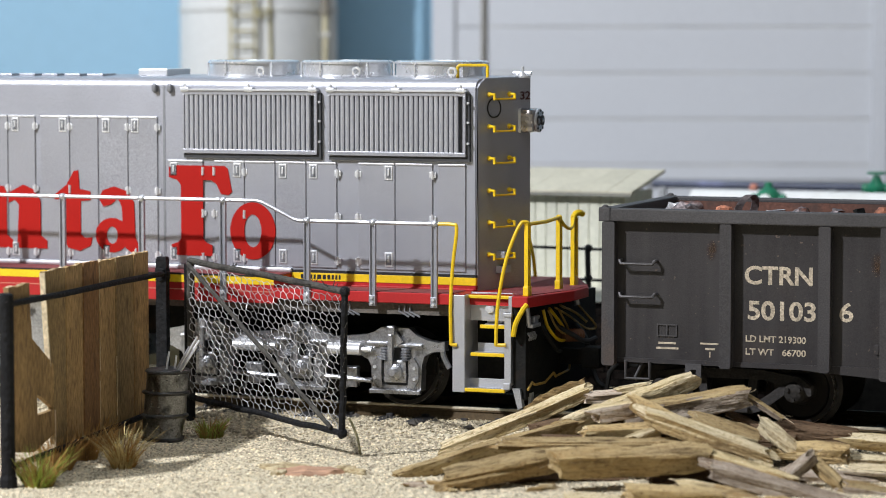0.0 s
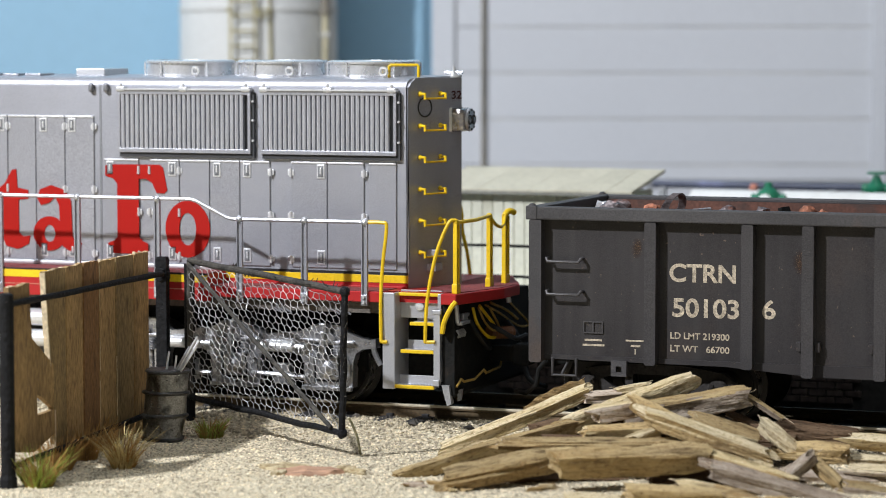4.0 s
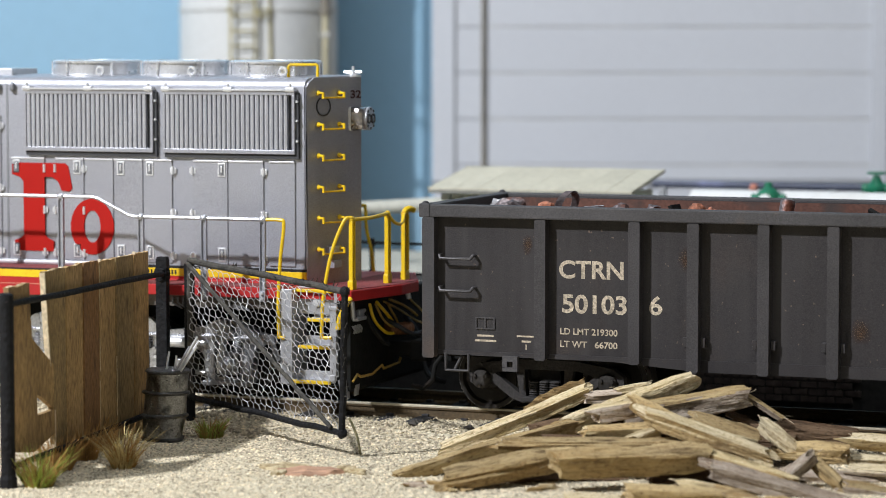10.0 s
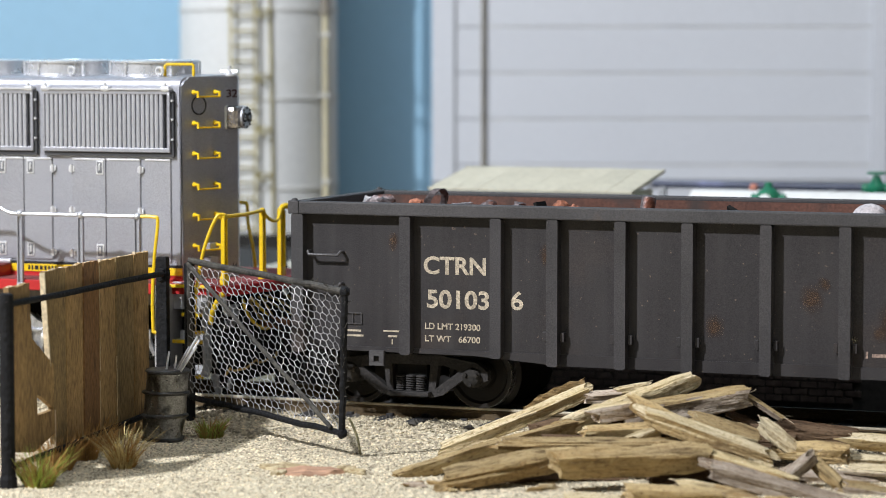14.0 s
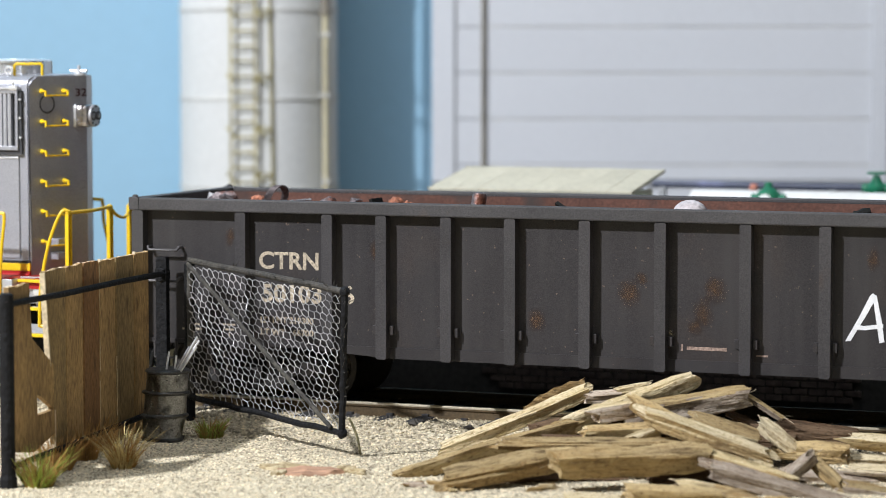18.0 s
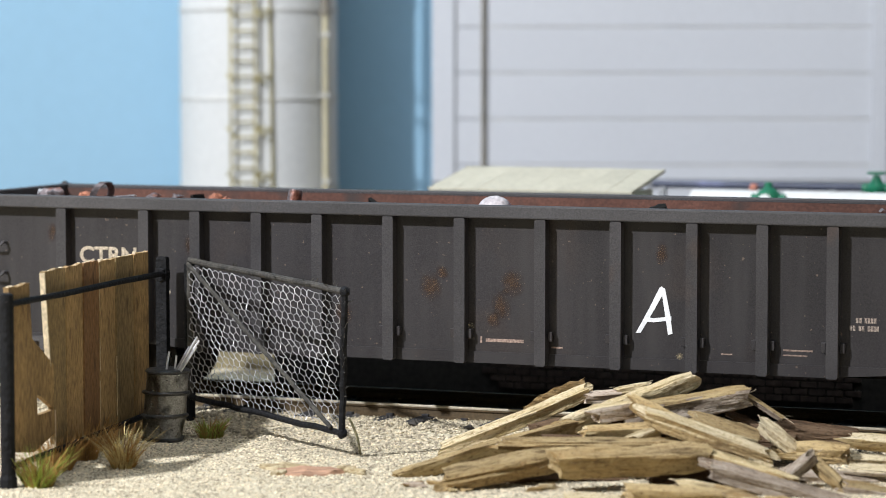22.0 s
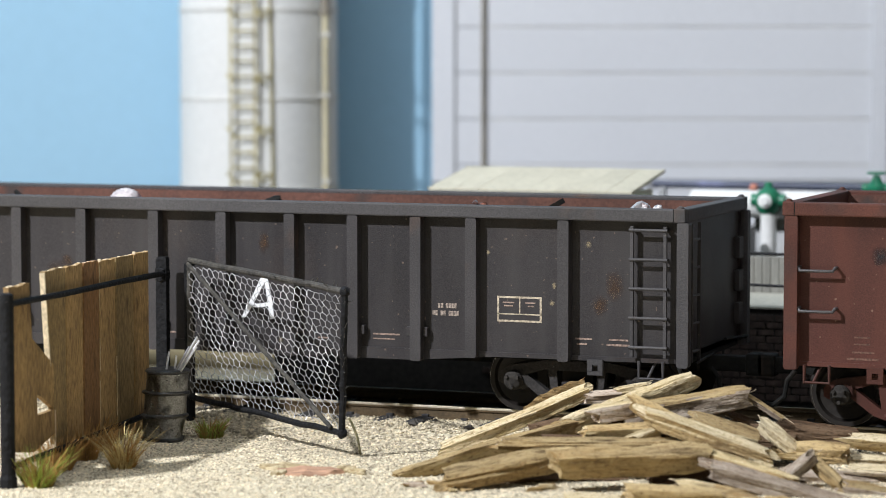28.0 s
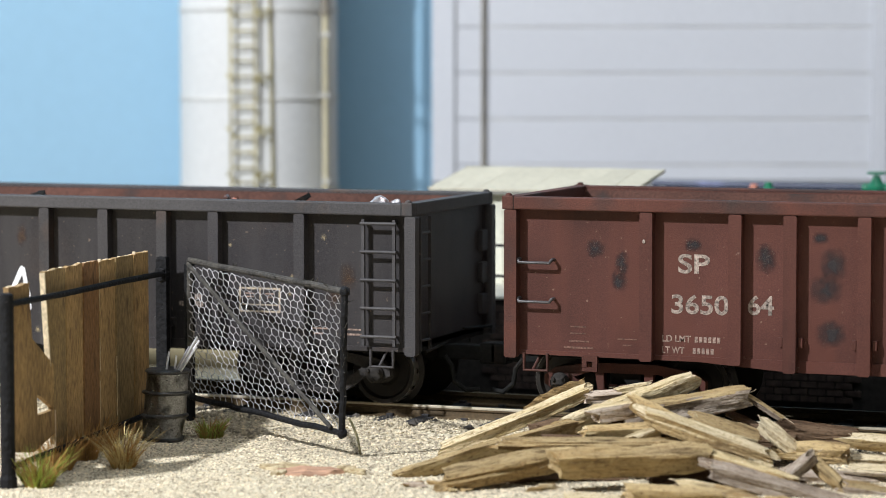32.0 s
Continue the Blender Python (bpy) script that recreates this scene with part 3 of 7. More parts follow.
def freight_truck(car, x, off, mat):
    """Two axles, and a cast side frame with springs on each side."""
    tr = new("truck")
    tr.parent = car
    r = 5.2
    for s in (-1, 1):
        bm = B()
        y0, y1 = (s * 12.2, s * 13.6) if s > 0 else (s * 13.6, s * 12.2)
        prism(bm, [(x - 12.6, 6.2), (x - 10.8, 7.5), (x - 5.0, 8.4), (x + 5.0, 8.4), (x + 10.8, 7.5), (x + 12.6, 6.2), (x + 12.6, 4.9), (x + 11.6, 4.4), (x + 8.4, 6.0), (x + 5.4, 6.9), (x - 5.4, 6.9), (x - 8.4, 6.0), (x - 11.6, 4.4), (x - 12.6, 4.9)], y0, y1)
        for e in (-1, 1):
            prism(bm, [(x + e * 9.6, 5.6), (x + e * 8.2, 6.3), (x + e * 3.4, 2.8), (x + e * 3.8, 1.9), (x + e * 5.2, 2.3)], y0 + 0.01, y1 - 0.01)
            prism(bm, [(x + e * 4.6, 7.2), (x + e * 3.2, 7.2), (x + e * 2.9, 2.4), (x + e * 3.9, 2.4)], y0 + 0.02, y1 - 0.02)
        prism(bm, [(x - 4.0, 2.6), (x + 4.0, 2.6), (x + 3.7, 1.8), (x - 3.7, 1.8)], y0 + 0.015, y1 - 0.015)
        part("side_frame", bm, mat, tr, off=off)
        for k in (-1.65, 0, 1.65):
            bm = B()
            prof = []
            for q in range(7):
                prof += [(q * 0.36, 0.8), (q * 0.36 + 0.18, 0.58)]
            lathe(bm, (x + k, s * 13.7, 2.9), (0, 0, 1), prof, 12)
            part("spring", bm, mat, tr, off=off)
        bm = B()
        box(bm, x - 3.4, x + 3.4, s * 14.0 - 1.0, s * 14.0 + 1.0, 2.1, 2.8, 0.15)
        part("spring_plank", bm, mat, tr, off=off)
        for d in (-10.1, 10.1):
            bm = B()
            lathe(bm, (x + d, s * 12.6, r), (0, s, 0), [(0, 1.6), (1.4, 1.5), (1.7, 1.2), (1.9, 0.5)], 14)
            for k in range(3):
                a = 0.5 + k * 2.094
                rod(bm, (x + d + math.cos(a), s * 14.2, r + math.sin(a)), (x + d + math.cos(a), s * 14.8, r + math.sin(a)), 0.3, 6)
            part("bearing_cap", bm, M["cap"], tr, "greasy grey bearing cap", off=off)
    bm = B()
    box(bm, x - 2.5, x + 2.5, -13, 13, 4.4, 7.6, 0.3)
    part("bolster", bm, M["under"], tr, off=off)
    for d in (-10.1, 10.1):
        wheelset(tr, x + d, r, off)
    return tr


def grab(bm, x0, x1, y, z, out, r=0.28, drop=0.0):
    tube(bm, [(x0, y, z), (x0, y - out * 0.8, z), (x0 + 0.3, y - out, z - drop), (x1 - 0.3, y - out, z - drop), (x1, y - out * 0.8, z), (x1, y, z)], r)


def gondola(label, x0, length, top, low, ribs, paint, rim_paint, bar_paint, ladder_right=True, more=0.0):
    """An open mill gondola; x0 is its left end, more what the end reaches past the usual."""
    x1 = x0 + length
    off = ((x0 + x1) / 2, 0, 0)
    car = thing("gondola_car", off, label, "freight car", "gondola cars")
    CARS.append((car, off[0]))
    S = 16.3
    # sides, floor, ends
    for s in (-1, 1):
        bm = B()
        a, b = (s * S, s * (S - 0.9))
        y0, y1 = min(a, b), max(a, b)
        prism(bm, [(x0 + 0.5, top - 0.5), (x1 - 0.5, top - 0.5), (x1 - 0.5, low + 0.7), (x1 - 30, low + 0.6), (x1 - 44, low - 0.4), (x0 + 44, low - 0.4), (x0 + 30, low + 0.6), (x0 + 0.5, low + 0.7)], y0, y1)
        side = part("side", bm, paint, car, off=off)
        bm = B()
        y = s * (S + 0.25)
        prism(bm, [(x0 + 1.5, low + 1.0), (x1 - 1.5, low + 1.0), (x1 - 1.5, low + 0.35), (x1 - 30, low + 0.25), (x1 - 44, low - 0.75), (x0 + 44, low - 0.75), (x0 + 30, low + 0.25), (x0 + 1.5, low + 0.35)], min(y, s * S), max(y, s * S))
        part("side_sill", bm, paint, car, off=off)
        bm = B()
        box(bm, x0 + 0.9, x1 - 0.9, min(s * (S - 0.92), s * (S - 1.0)), max(s * (S - 0.92), s * (S - 1.0)), low + 2, top - 0.6)
        part("inner_lining", bm, M["rust_in"], car, "rusty red-brown inner side", off=off)
        bm = B()
        box(bm, x0 - 0.2, x1 + 0.2, min(s * 16.0, s * 18.0), max(s * 16.0, s * 18.0), top - 1.95, top, 0.22)
        part("top_rail", bm, rim_paint, car, off=off)
        for i, (rx, w) in enumerate(ribs):
            bm = B()
            y0, y1 = min(s * S, s * 18.0), max(s * S, s * 18.0)
            inner = x0 + 36 < rx < x1 - 36
            lo = low - (0.75 if inner else -0.1)
            if rx < x0 + 1 or rx > x1 - 4:
                lo = low - 0.1
            prism(bm, [(rx + 0.15, top - 2.0), (rx + w - 0.15, top - 2.0), (rx + w, top - 2.2), (rx + w, lo + 0.3), (rx + w - 0.25, lo), (rx + 0.25, lo), (rx, lo + 0.3), (rx, top - 2.2)], y0, y1)
            rib = part("rib", bm, rim_paint if rx < x0 + 1 or rx > x1 - 4 else M["gon_rib"] if ladder_right else paint, car, off=off)
            if inner:
                for sx in (-0.85, w + 0.2):
                    bm = B()
                    box(bm, rx + sx, rx + sx + 0.65, s * 16.8 - 0.5, s * 16.8 + 0.5, low + 3.0, low + 4.4, 0.08)
                    part("rib_lug", bm, paint, rib, off=off)
    bm = B()
    box(bm, x0 + 0.6, x1 - 0.6, -15.6, 15.6, low, low + 1.6)
    part("floor", bm, M["under"], car, off=off)
    bm = B()
    box(bm, x0 + 2, x1 - 2, -3.2, 3.2, low - 2.2, low)
    part("centre_sill", bm, M["under"], car, off=off)
    for e, xe, d in ((-1, x0, 1), (1, x1, -1)):
        bm = B()
        box(bm, min(xe + 0.6 * d, xe + 1.6 * d), max(xe + 0.6 * d, xe + 1.6 * d), -15.8, 15.8, low + 0.7, top - 0.5)
        end = part("end", bm, paint, car, off=off)
        bm = B()
        box(bm, min(xe + 1.62 * d, xe + 1.7 * d), max(xe + 1.62 * d, xe + 1.7 * d), -15.8, 15.8, low + 2, top - 0.6)
        part("inner_lining", bm, M["rust_in"], end, off=off)
        bm = B()
        box(bm, min(xe - 0.2 * d, xe + 2.0 * d), max(xe - 0.2 * d, xe + 2.0 * d), -16.2, 16.2, top - 1.95, top, 0.22)
        part("end_rail", bm, rim_paint, car, off=off)
        for s in (-1, 1):
            bm = B()
            box(bm, min(xe - 0.24 * d, xe + 1.5 * d), max(xe - 0.24 * d, xe + 1.5 * d), min(s * 16.6, s * 18.04), max(s * 16.6, s * 18.04), top - 1.98, top + 0.1, 0.2)
            lathe(bm, (xe + 0.62 * d, s * 17.3, top + 0.05), (0, 0, 1), [(0, 0.55), (0.2, 0.5), (0.38, 0.3), (0.42, 0.05)], 12)
            cap = part("corner_cap", bm, rim_paint, car, off=off)
            bm = B()
            box(bm, min(xe + 1.5 * d, xe + 1.62 * d), max(xe + 1.5 * d, xe + 1.62 * d), min(s * 17.9, s * 18.02), max(s * 17.9, s * 18.02), top - 1.9, top + 0.02)
            part("cap_joint", bm, M["under"], cap, off=off)
        for z in (low + 5.2, low + 10.4, low + 15.6):
            bm = B()
            box(bm, min(xe - 0.3 * d, xe + 0.6 * d), max(xe - 0.3 * d, xe + 0.6 * d), 13.0, 15.7, z - 1.7, z + 1.7, 0.15)
            part("end_lug", bm, paint, end, off=off)
        # ladder on the end
        for s in ((-1,) if e > 0 else (1,)):
            for y in (s * 15.4, s * 11.2):
                bm = B()
                box(bm, min(xe - 0.8 * d, xe - 0.3 * d), max(xe - 0.8 * d, xe - 0.3 * d), y - 0.22, y + 0.22, low + 0.5, top - 2.2)
                part("ladder_stile", bm, paint, end, off=off)
            for k in range(5):
                bm = B()
                z = low + 2 + k * 4.15
                rod(bm, (xe - 0.55 * d, s * 11.0, z), (xe - 0.55 * d, s * 15.6, z), 0.22)
                part("ladder_rung", bm, bar_paint, end, off=off)
        bm = B()
        rod(bm, (xe - 0.8 * d, 3.0, low + 2.2), (xe - 0.8 * d, 16.0, low + 1.4), 0.25)
        rod(bm, (xe - 0.9 * d, -14.0, low + 0.2), (xe - 0.9 * d, -4.0, low + 0.8), 0.22)
        part("brake_rod", bm, M["under"], end, off=off)
        # coupler, its pocket and an air hose
        bm = B()
        box(bm, min(xe - 5.5 * d, xe + 4 * d), max(xe - 5.5 * d, xe + 4 * d), -1.2, 1.2, 6.4, 8.8, 0.3)
        box(bm, min(xe - 8.2 * d, xe - 5.2 * d), max(xe - 8.2 * d, xe - 5.2 * d), -1.9, 1.7, 5.9, 9.3, 0.5)
        cp = part("coupler", bm, M["under"], car, off=off)
        bm = B()
        tube(bm, [(xe - 1.0 * d, -6, 7.5), (xe - 2.2 * d, -6, 6.0), (xe - 2.6 * d, -6, 3.6), (xe - 4.4 * d, -5.5, 2.2), (xe - 6.5 * d, -5, 2.4)], 0.4)
        part("air_hose", bm, M["under"], cp, off=off)
    # near-side and far-side hardware
    for s in (-1, 1):
        e0, e1 = (x0, x1) if s < 0 else (x1, x0)
        d = 1 if s < 0 else -1
        for z in ((top - 8.2, top - 13.1) if ladder_right else (top - 9.9, top - 15.8)):
            bm = B()
            a, b = sorted((e0 + (2.1 + more) * d, e0 + (7.5 + more) * d))
            if s < 0:
                grab(bm, a, b, -S, z + 0.45, 1.45, 0.25, 0.45)
            else:
                tube(bm, [(a, S, z), (a, S + 1.1, z), (b, S + 1.1, z), (b, S, z)], 0.25)
            part("grab_iron", bm, M["grab"], car, off=off)
        # ladder at the other end
        a, b = sorted((e1 - 8.0 * d, e1 - 2.9 * d))
        for xx in (a, b):
            bm = B()
            box(bm, xx - 0.25, xx + 0.25, min(s * 17.2, s * 17.75), max(s * 17.2, s * 17.75), low + 1.2, top - 2.6, 0.05)
            part("ladder_stile", bm, bar_paint, car, off=off)
        for k in range(5):
            bm = B()
            z = top - 3.2 - k * 4.35
            rod(bm, (a - 0.4, s * 17.75, z), (b + 0.4, s * 17.75, z), 0.25)
            for xx in (a, b):
                rod(bm, (xx, s * 17.75, z), (xx, s * S, z), 0.22)
            part("ladder_rung", bm, bar_paint, car, off=off)
        for sx in (x0 + 3.0 + more, x1 - 7.0):
            bm = B()
            tube(bm, [(sx, s * 17.0, low + 0.6), (sx, s * 17.0, low - 2.0), (sx + 3.7, s * 17.0, low - 2.0), (sx + 3.7, s * 17.0, low + 0.6)], 0.26)
            rod(bm, (sx + 1.3, s * 16.6, low - 1.9), (sx + 2.3, s * 15.6, low + 0.6), 0.22)
            part("stirrup_step", bm, bar_paint, car, off=off)
        for sx in (x0 + 12.2 + more, x1 - 15.0):
            bm = B()
            for q in ((sx, sx + 2.4, low - 0.3, low + 0.5), (sx, sx + 0.75, low - 1.25, low - 0.3), (sx + 1.65, sx + 2.4, low - 1.25, low - 0.3), (sx, sx + 2.4, low - 1.8, low - 1.2)):
                box(bm, q[0], q[1], s * 16.9 - 0.35, s * 16.9 + 0.35, q[2], q[3])
            part("jacking_pad", bm, bar_paint, car, off=off)
    freight_truck(car, x0 + 17.7 + more, off, paint if not ladder_right else M["truck"])
    freight_truck(car, x1 - 17.8, off, paint if not ladder_right else M["truck"])
    return car, off


def scrap_load(car, off, x0, x1, top, pieces, bed_mat):
    """A bed of scrap inside the car, and the pieces that stand out of it."""
    bm = B()
    n, k = 90, 12
    rows = []
    for j in range(k + 1):
        y = -15.8 + 31.6 * j / k
        rows.append([bm.verts.new((x0 + 2.0 + (x1 - x0 - 4.0) * i / n, y, top - 2.6 + 0.9 * noise.noise(Vector((i * 0.45, j * 0.8, 5))) + 0.6 * noise.noise(Vector((i * 1.7, j * 1.9, 1))))) for i in range(n + 1)])
    for r0, r1 in zip(rows, rows[1:]):
        for i in range(n):
            bm.faces.new((r0[i], r0[i + 1], r1[i + 1], r1[i]))
    ob = part("scrap_bed", bm, bed_mat, car, "rusty scrap metal filling the car", off=off)
    for i, (kind, x, y, z, sx, sy, sz, mat) in enumerate(pieces):
        bm = B()
        if kind == "lump":
            blob(bm, (x, y, z), (sx, sy, sz), i + 2, 0.45)
        elif kind == "pipe":
            lathe(bm, (x - sx, y, z), (1, 0.25, 0.12), [(0, sz), (2 * sx, sz * 0.95), (2 * sx, sz * 0.7), (0.2, sz * 0.7)], 18)
        elif kind == "hoop":
            pts = [(x + sx * math.cos(a) * 0.55 + sx * 0.4 * math.sin(a), y + sy * math.cos(a), z + sz * math.sin(a)) for a in [q * math.pi / 9 for q in range(-2, 12)]]
            for p, q in zip(pts, pts[1:]):
                va = [bm.verts.new(Vector(p) + Vector((dx, dy, 0))) for dx, dy in ((-0.55, -0.2), (0.55, 0.2))]
                vb = [bm.verts.new(Vector(q) + Vector((dx, dy, 0))) for dx, dy in ((-0.55, -0.2), (0.55, 0.2))]
                bm.faces.new((va[0], va[1], vb[1], vb[0]))
            bmesh.ops.remove_doubles(bm, verts=bm.verts[:], dist=0.001)
            bmesh.ops.solidify(bm, geom=bm.faces[:], thickness=0.25)
        elif kind == "dome":
            lathe(bm, (x, y, z), (0.1, 0, 1), [(0, sx)] + [(sz * math.sin(q), sx * math.cos(q)) for q in (0.3, 0.6, 0.9, 1.2, 1.45)], 24)
        elif kind == "can":
            lathe(bm, (x, y, z - sz), (0.15, 0.1, 1), [(0, sx), (2 * sz - 0.5, sx), (2 * sz - 0.15, sx * 0.85), (2 * sz, sx * 0.4)], 18)
        else:
            box(bm, -sx, sx, -sy, sy, -sz, sz, min(sx, sy, sz) * 0.15, Matrix.Translation((x, y, z)) @ Euler((0.5 + i, 0.4 * (i % 3 - 1), i * 1.1)).to_matrix().to_4x4())
        part("scrap_piece", bm, mat, car, off=off, smooth=kind in ("pipe", "can", "dome"))


# grey-black gondola
G0 = 24.5
rib_x = [24.8, 42.8, 57.5, 66.5, 77.1, 87.4, 99.2, 110.9, 123.8, 135.6, 147.3, 157.9, 168.3, 177.3, 192.0, 210.5]
car1, off1 = gondola("weathered grey-black steel gondola loaded with scrap, coupled behind the locomotive", G0, 187.0, 32.0, 8.7, [(x, 1.95 if x < 26 else 1.75) for x in rib_x], M["gon"], M["gon_rim"], M["gon_rim"], more=0.8)
tagged(car1, group="gondola cars")
Yp = -16.32
lettering("CTRN", 46.2, 21.2, 2.75, 10.1, Yp, M["stencil"], car1, off1, 0.024)
lettering("50103", 46.7, 16.0, 2.85, 10.1, Yp, M["stencil"], car1, off1, 0.024)
lettering("6", 60.3, 16.15, 2.85, 2.0, Yp, M["stencil"], car1, off1, 0.018)
lettering("LD LMT 219300", 46.4, 12.75, 1.0, 9.0, Yp, M["stencil"], car1, off1, 0.02)
lettering("LT WT   66700", 46.4, 10.85, 1.0, 9.0, Yp, M["stencil"], car1, off1, 0.02)
for k, pts in enumerate((((139.2, 13.4), (140.0, 13.5), (142.2, 17.2), (143.7, 19.9), (143.2, 20.5), (142.8, 20.2), (141.3, 17.2)), ((143.1, 20.3), (143.7, 20.2), (144.5, 16.4), (144.9, 13.5), (144.2, 13.3), (143.7, 16.4)), ((140.3, 15.2), (142.0, 15.1), (144.7, 15.5), (144.7, 16.1), (142.0, 15.7), (140.6, 15.9)))):
    bm = B()
    prism(bm, list(pts), Yp - 0.05 - 0.02 * k, Yp)
    part("brush_stroke", bm, M["white"], car1, "white hand-painted stroke of a letter A", off=off1)
bars("card_holder", [(32.9, 36.0, 14.75, 14.95), (32.9, 36.0, 13.1, 13.3), (32.9, 33.1, 13.3, 14.75), (34.35, 34.55, 13.3, 14.75), (35.8, 36.0, 13.3, 14.75)], Yp - 0.15, M["gon_rim"], car1, off1)
bars("small_stencil", [(33.1, 35.8, 11.95, 12.25), (32.8, 36.2, 11.2, 11.5), (39.5, 42.3, 12.1, 12.35), (40.3, 41.8, 11.3, 11.6), (40.9, 41.1, 10.2, 11.0)], Yp, M["stencil"], car1, off1)
bars("stencil_box", [(181.9, 189.0, 17.95, 18.25), (181.9, 189.0, 14.35, 14.65), (181.9, 182.2, 14.6, 18.0), (188.7, 189.0, 14.6, 18.0), (185.4, 185.6, 15.6, 18.0), (181.9, 189.0, 15.45, 15.65)], Yp, M["stencil"], car1, off1)
bars("small_stencil", [(182.8, 184.6, 17.2, 17.4), (183.0, 184.4, 16.7, 16.9), (186.4, 188.0, 17.2, 17.4), (186.8, 187.8, 16.7, 16.9)], Yp, M["stencil_dim"], car1, off1)
bars("small_stencil", [(172.3 + 0.5 * k, 172.65 + 0.5 * k, 16.1, 16.85) for k in (0, 1, 2.6, 3.5, 4.4, 5.3)] + [(171.4 + 0.47 * k, 171.75 + 0.47 * k, 14.95, 15.7) for k in (0, 1, 2.8, 3.8, 5.6, 6.5, 7.4, 8.3)], Yp, M["stencil_worn"], car1, off1)
bars("small_stencil", [(161.6, 166.0, 11.6, 11.85), (161.6, 165.2, 10.9, 11.1), (152.3, 154.0, 10.7, 10.9), (115.5, 121.6, 11.2, 11.7), (114.6, 114.9, 11.0, 12.0), (126.0, 127.8, 10.6, 10.85)], Yp, M["stencil_dim"], car1, off1)
bars("small_stencil", [(194.3, 197.0, 12.1, 12.35), (194.6, 196.2, 11.3, 11.55), (199.6, 202.6, 12.1, 12.35), (199.2, 203.0, 11.3, 11.6)], Yp, M["stencil_dim"], car1, off1)


def stains(car, off, mat, spots, seed):
    """Uneven worn spots that fade into the paint."""
    rnd = random.Random(seed)
    for x, z, rx, rz in spots:
        bm = B()
        n = 20
        bm.faces.new([bm.verts.new((x + rx * math.cos(2 * math.pi * i / n), Yp - 0.015, z + rz * math.sin(2 * math.pi * i / n))) for i in range(n)][::-1])
        part("worn_spot", bm, mat, car, off=off)


stains(car1, off1, M["soft_rust"], [(106.6, 19.4, 2.4, 3.0), (108.4, 21.4, 1.5, 1.6), (119.8, 20.2, 2.6, 2.8), (118.0, 16.8, 2.2, 3.2), (116.8, 14.6, 1.6, 1.8), (200.4, 20.4, 1.9, 3.2), (198.2, 17.4, 1.8, 2.2), (143.2, 25.4, 1.4, 2.4), (66.2, 24.6, 2.0, 2.6), (92.0, 14.8, 2.2, 2.4)], 3)
stains(car1, off1, M["soft_cream"], [(113.0, 13.6, 0.75, 0.8), (146.0, 10.2, 0.7, 0.7), (196.4, 26.4, 0.7, 0.8), (191.0, 20.0, 0.5, 0.7), (190.6, 17.4, 0.6, 0.6), (180.4, 24.8, 0.5, 0.5)], 5)
stains(car1, off1, M["soft_rust"], [(43.6, 27.0, 1.0, 2.6), (41.2, 26.0, 1.2, 2.0), (77.9, 22.0, 0.8, 3.4), (124.6, 20.0, 0.9, 3.0), (158.8, 24.0, 0.8, 3.2), (193.0, 18.0, 0.9, 2.8)], 11)
scrap_load(car1, off1, G0, G0 + 187, 32.0, [
    ("lump", 33.8, -3, 31.2, 2.3, 1.4, 1.2, M["scrap"]), ("lump", 30.6, 0, 31.0, 1.2, 1.2, 1.0, M["scrap_pale"]), ("hoop", 42.6, -2, 31.4, 1.7, 1.3, 1.9, M["scrap"]), ("lump", 38.6, 0, 30.9, 1.3, 1.1, 0.8, M["scrap_rust"]),
    ("bar", 47.4, -3, 31.0, 2.4, 0.35, 0.25, M["scrap_pale"]), ("lump", 50.2, 2, 30.8, 1.3, 1.0, 0.8, M["scrap"]), ("lump", 56.6, -2, 31.0, 1.2, 1.0, 0.75, M["scrap"]), ("bar", 59.8, -1, 30.9, 1.6, 0.8, 0.3, M["under"]),
    ("lump", 63.4, -2, 31.2, 1.3, 1.0, 0.9, M["scrap_rust"]), ("lump", 66.3, -4, 30.9, 0.9, 0.9, 0.7, M["scrap_rust"]), ("can", 77.2, -2, 31.5, 1.15, 1.0, 1.55, M["scrap"]), ("bar", 90.5, 0, 30.8, 1.2, 0.5, 0.3, M["under"]),
    ("dome", 112.2, -3, 30.3, 2.8, 2.2, 2.3, M["scrap_dome"]), ("lump", 138.4, -2, 30.8, 1.6, 1.1, 1.0, M["under"]), ("lump", 141.0, -5, 30.5, 0.7, 0.7, 0.8, M["scrap_rust"]), ("lump", 158.5, -6, 30.3, 6.0, 3.0, 0.75, M["moss"]),
    ("bar", 173.0, -2, 31.4, 1.5, 0.35, 0.3, M["scrap"]), ("lump", 173.9, -1, 30.7, 1.0, 0.9, 0.8, M["scrap"]), ("bar", 185.8, -2, 31.0, 1.9, 1.0, 0.4, M["under"]), ("lump", 200.9, -4, 31.2, 1.5, 1.2, 0.9, M["scrap_pale"]), ("lump", 203.2, -3, 31.0, 0.9, 0.8, 0.8, M["scrap_pale"])], M["rust_in"])

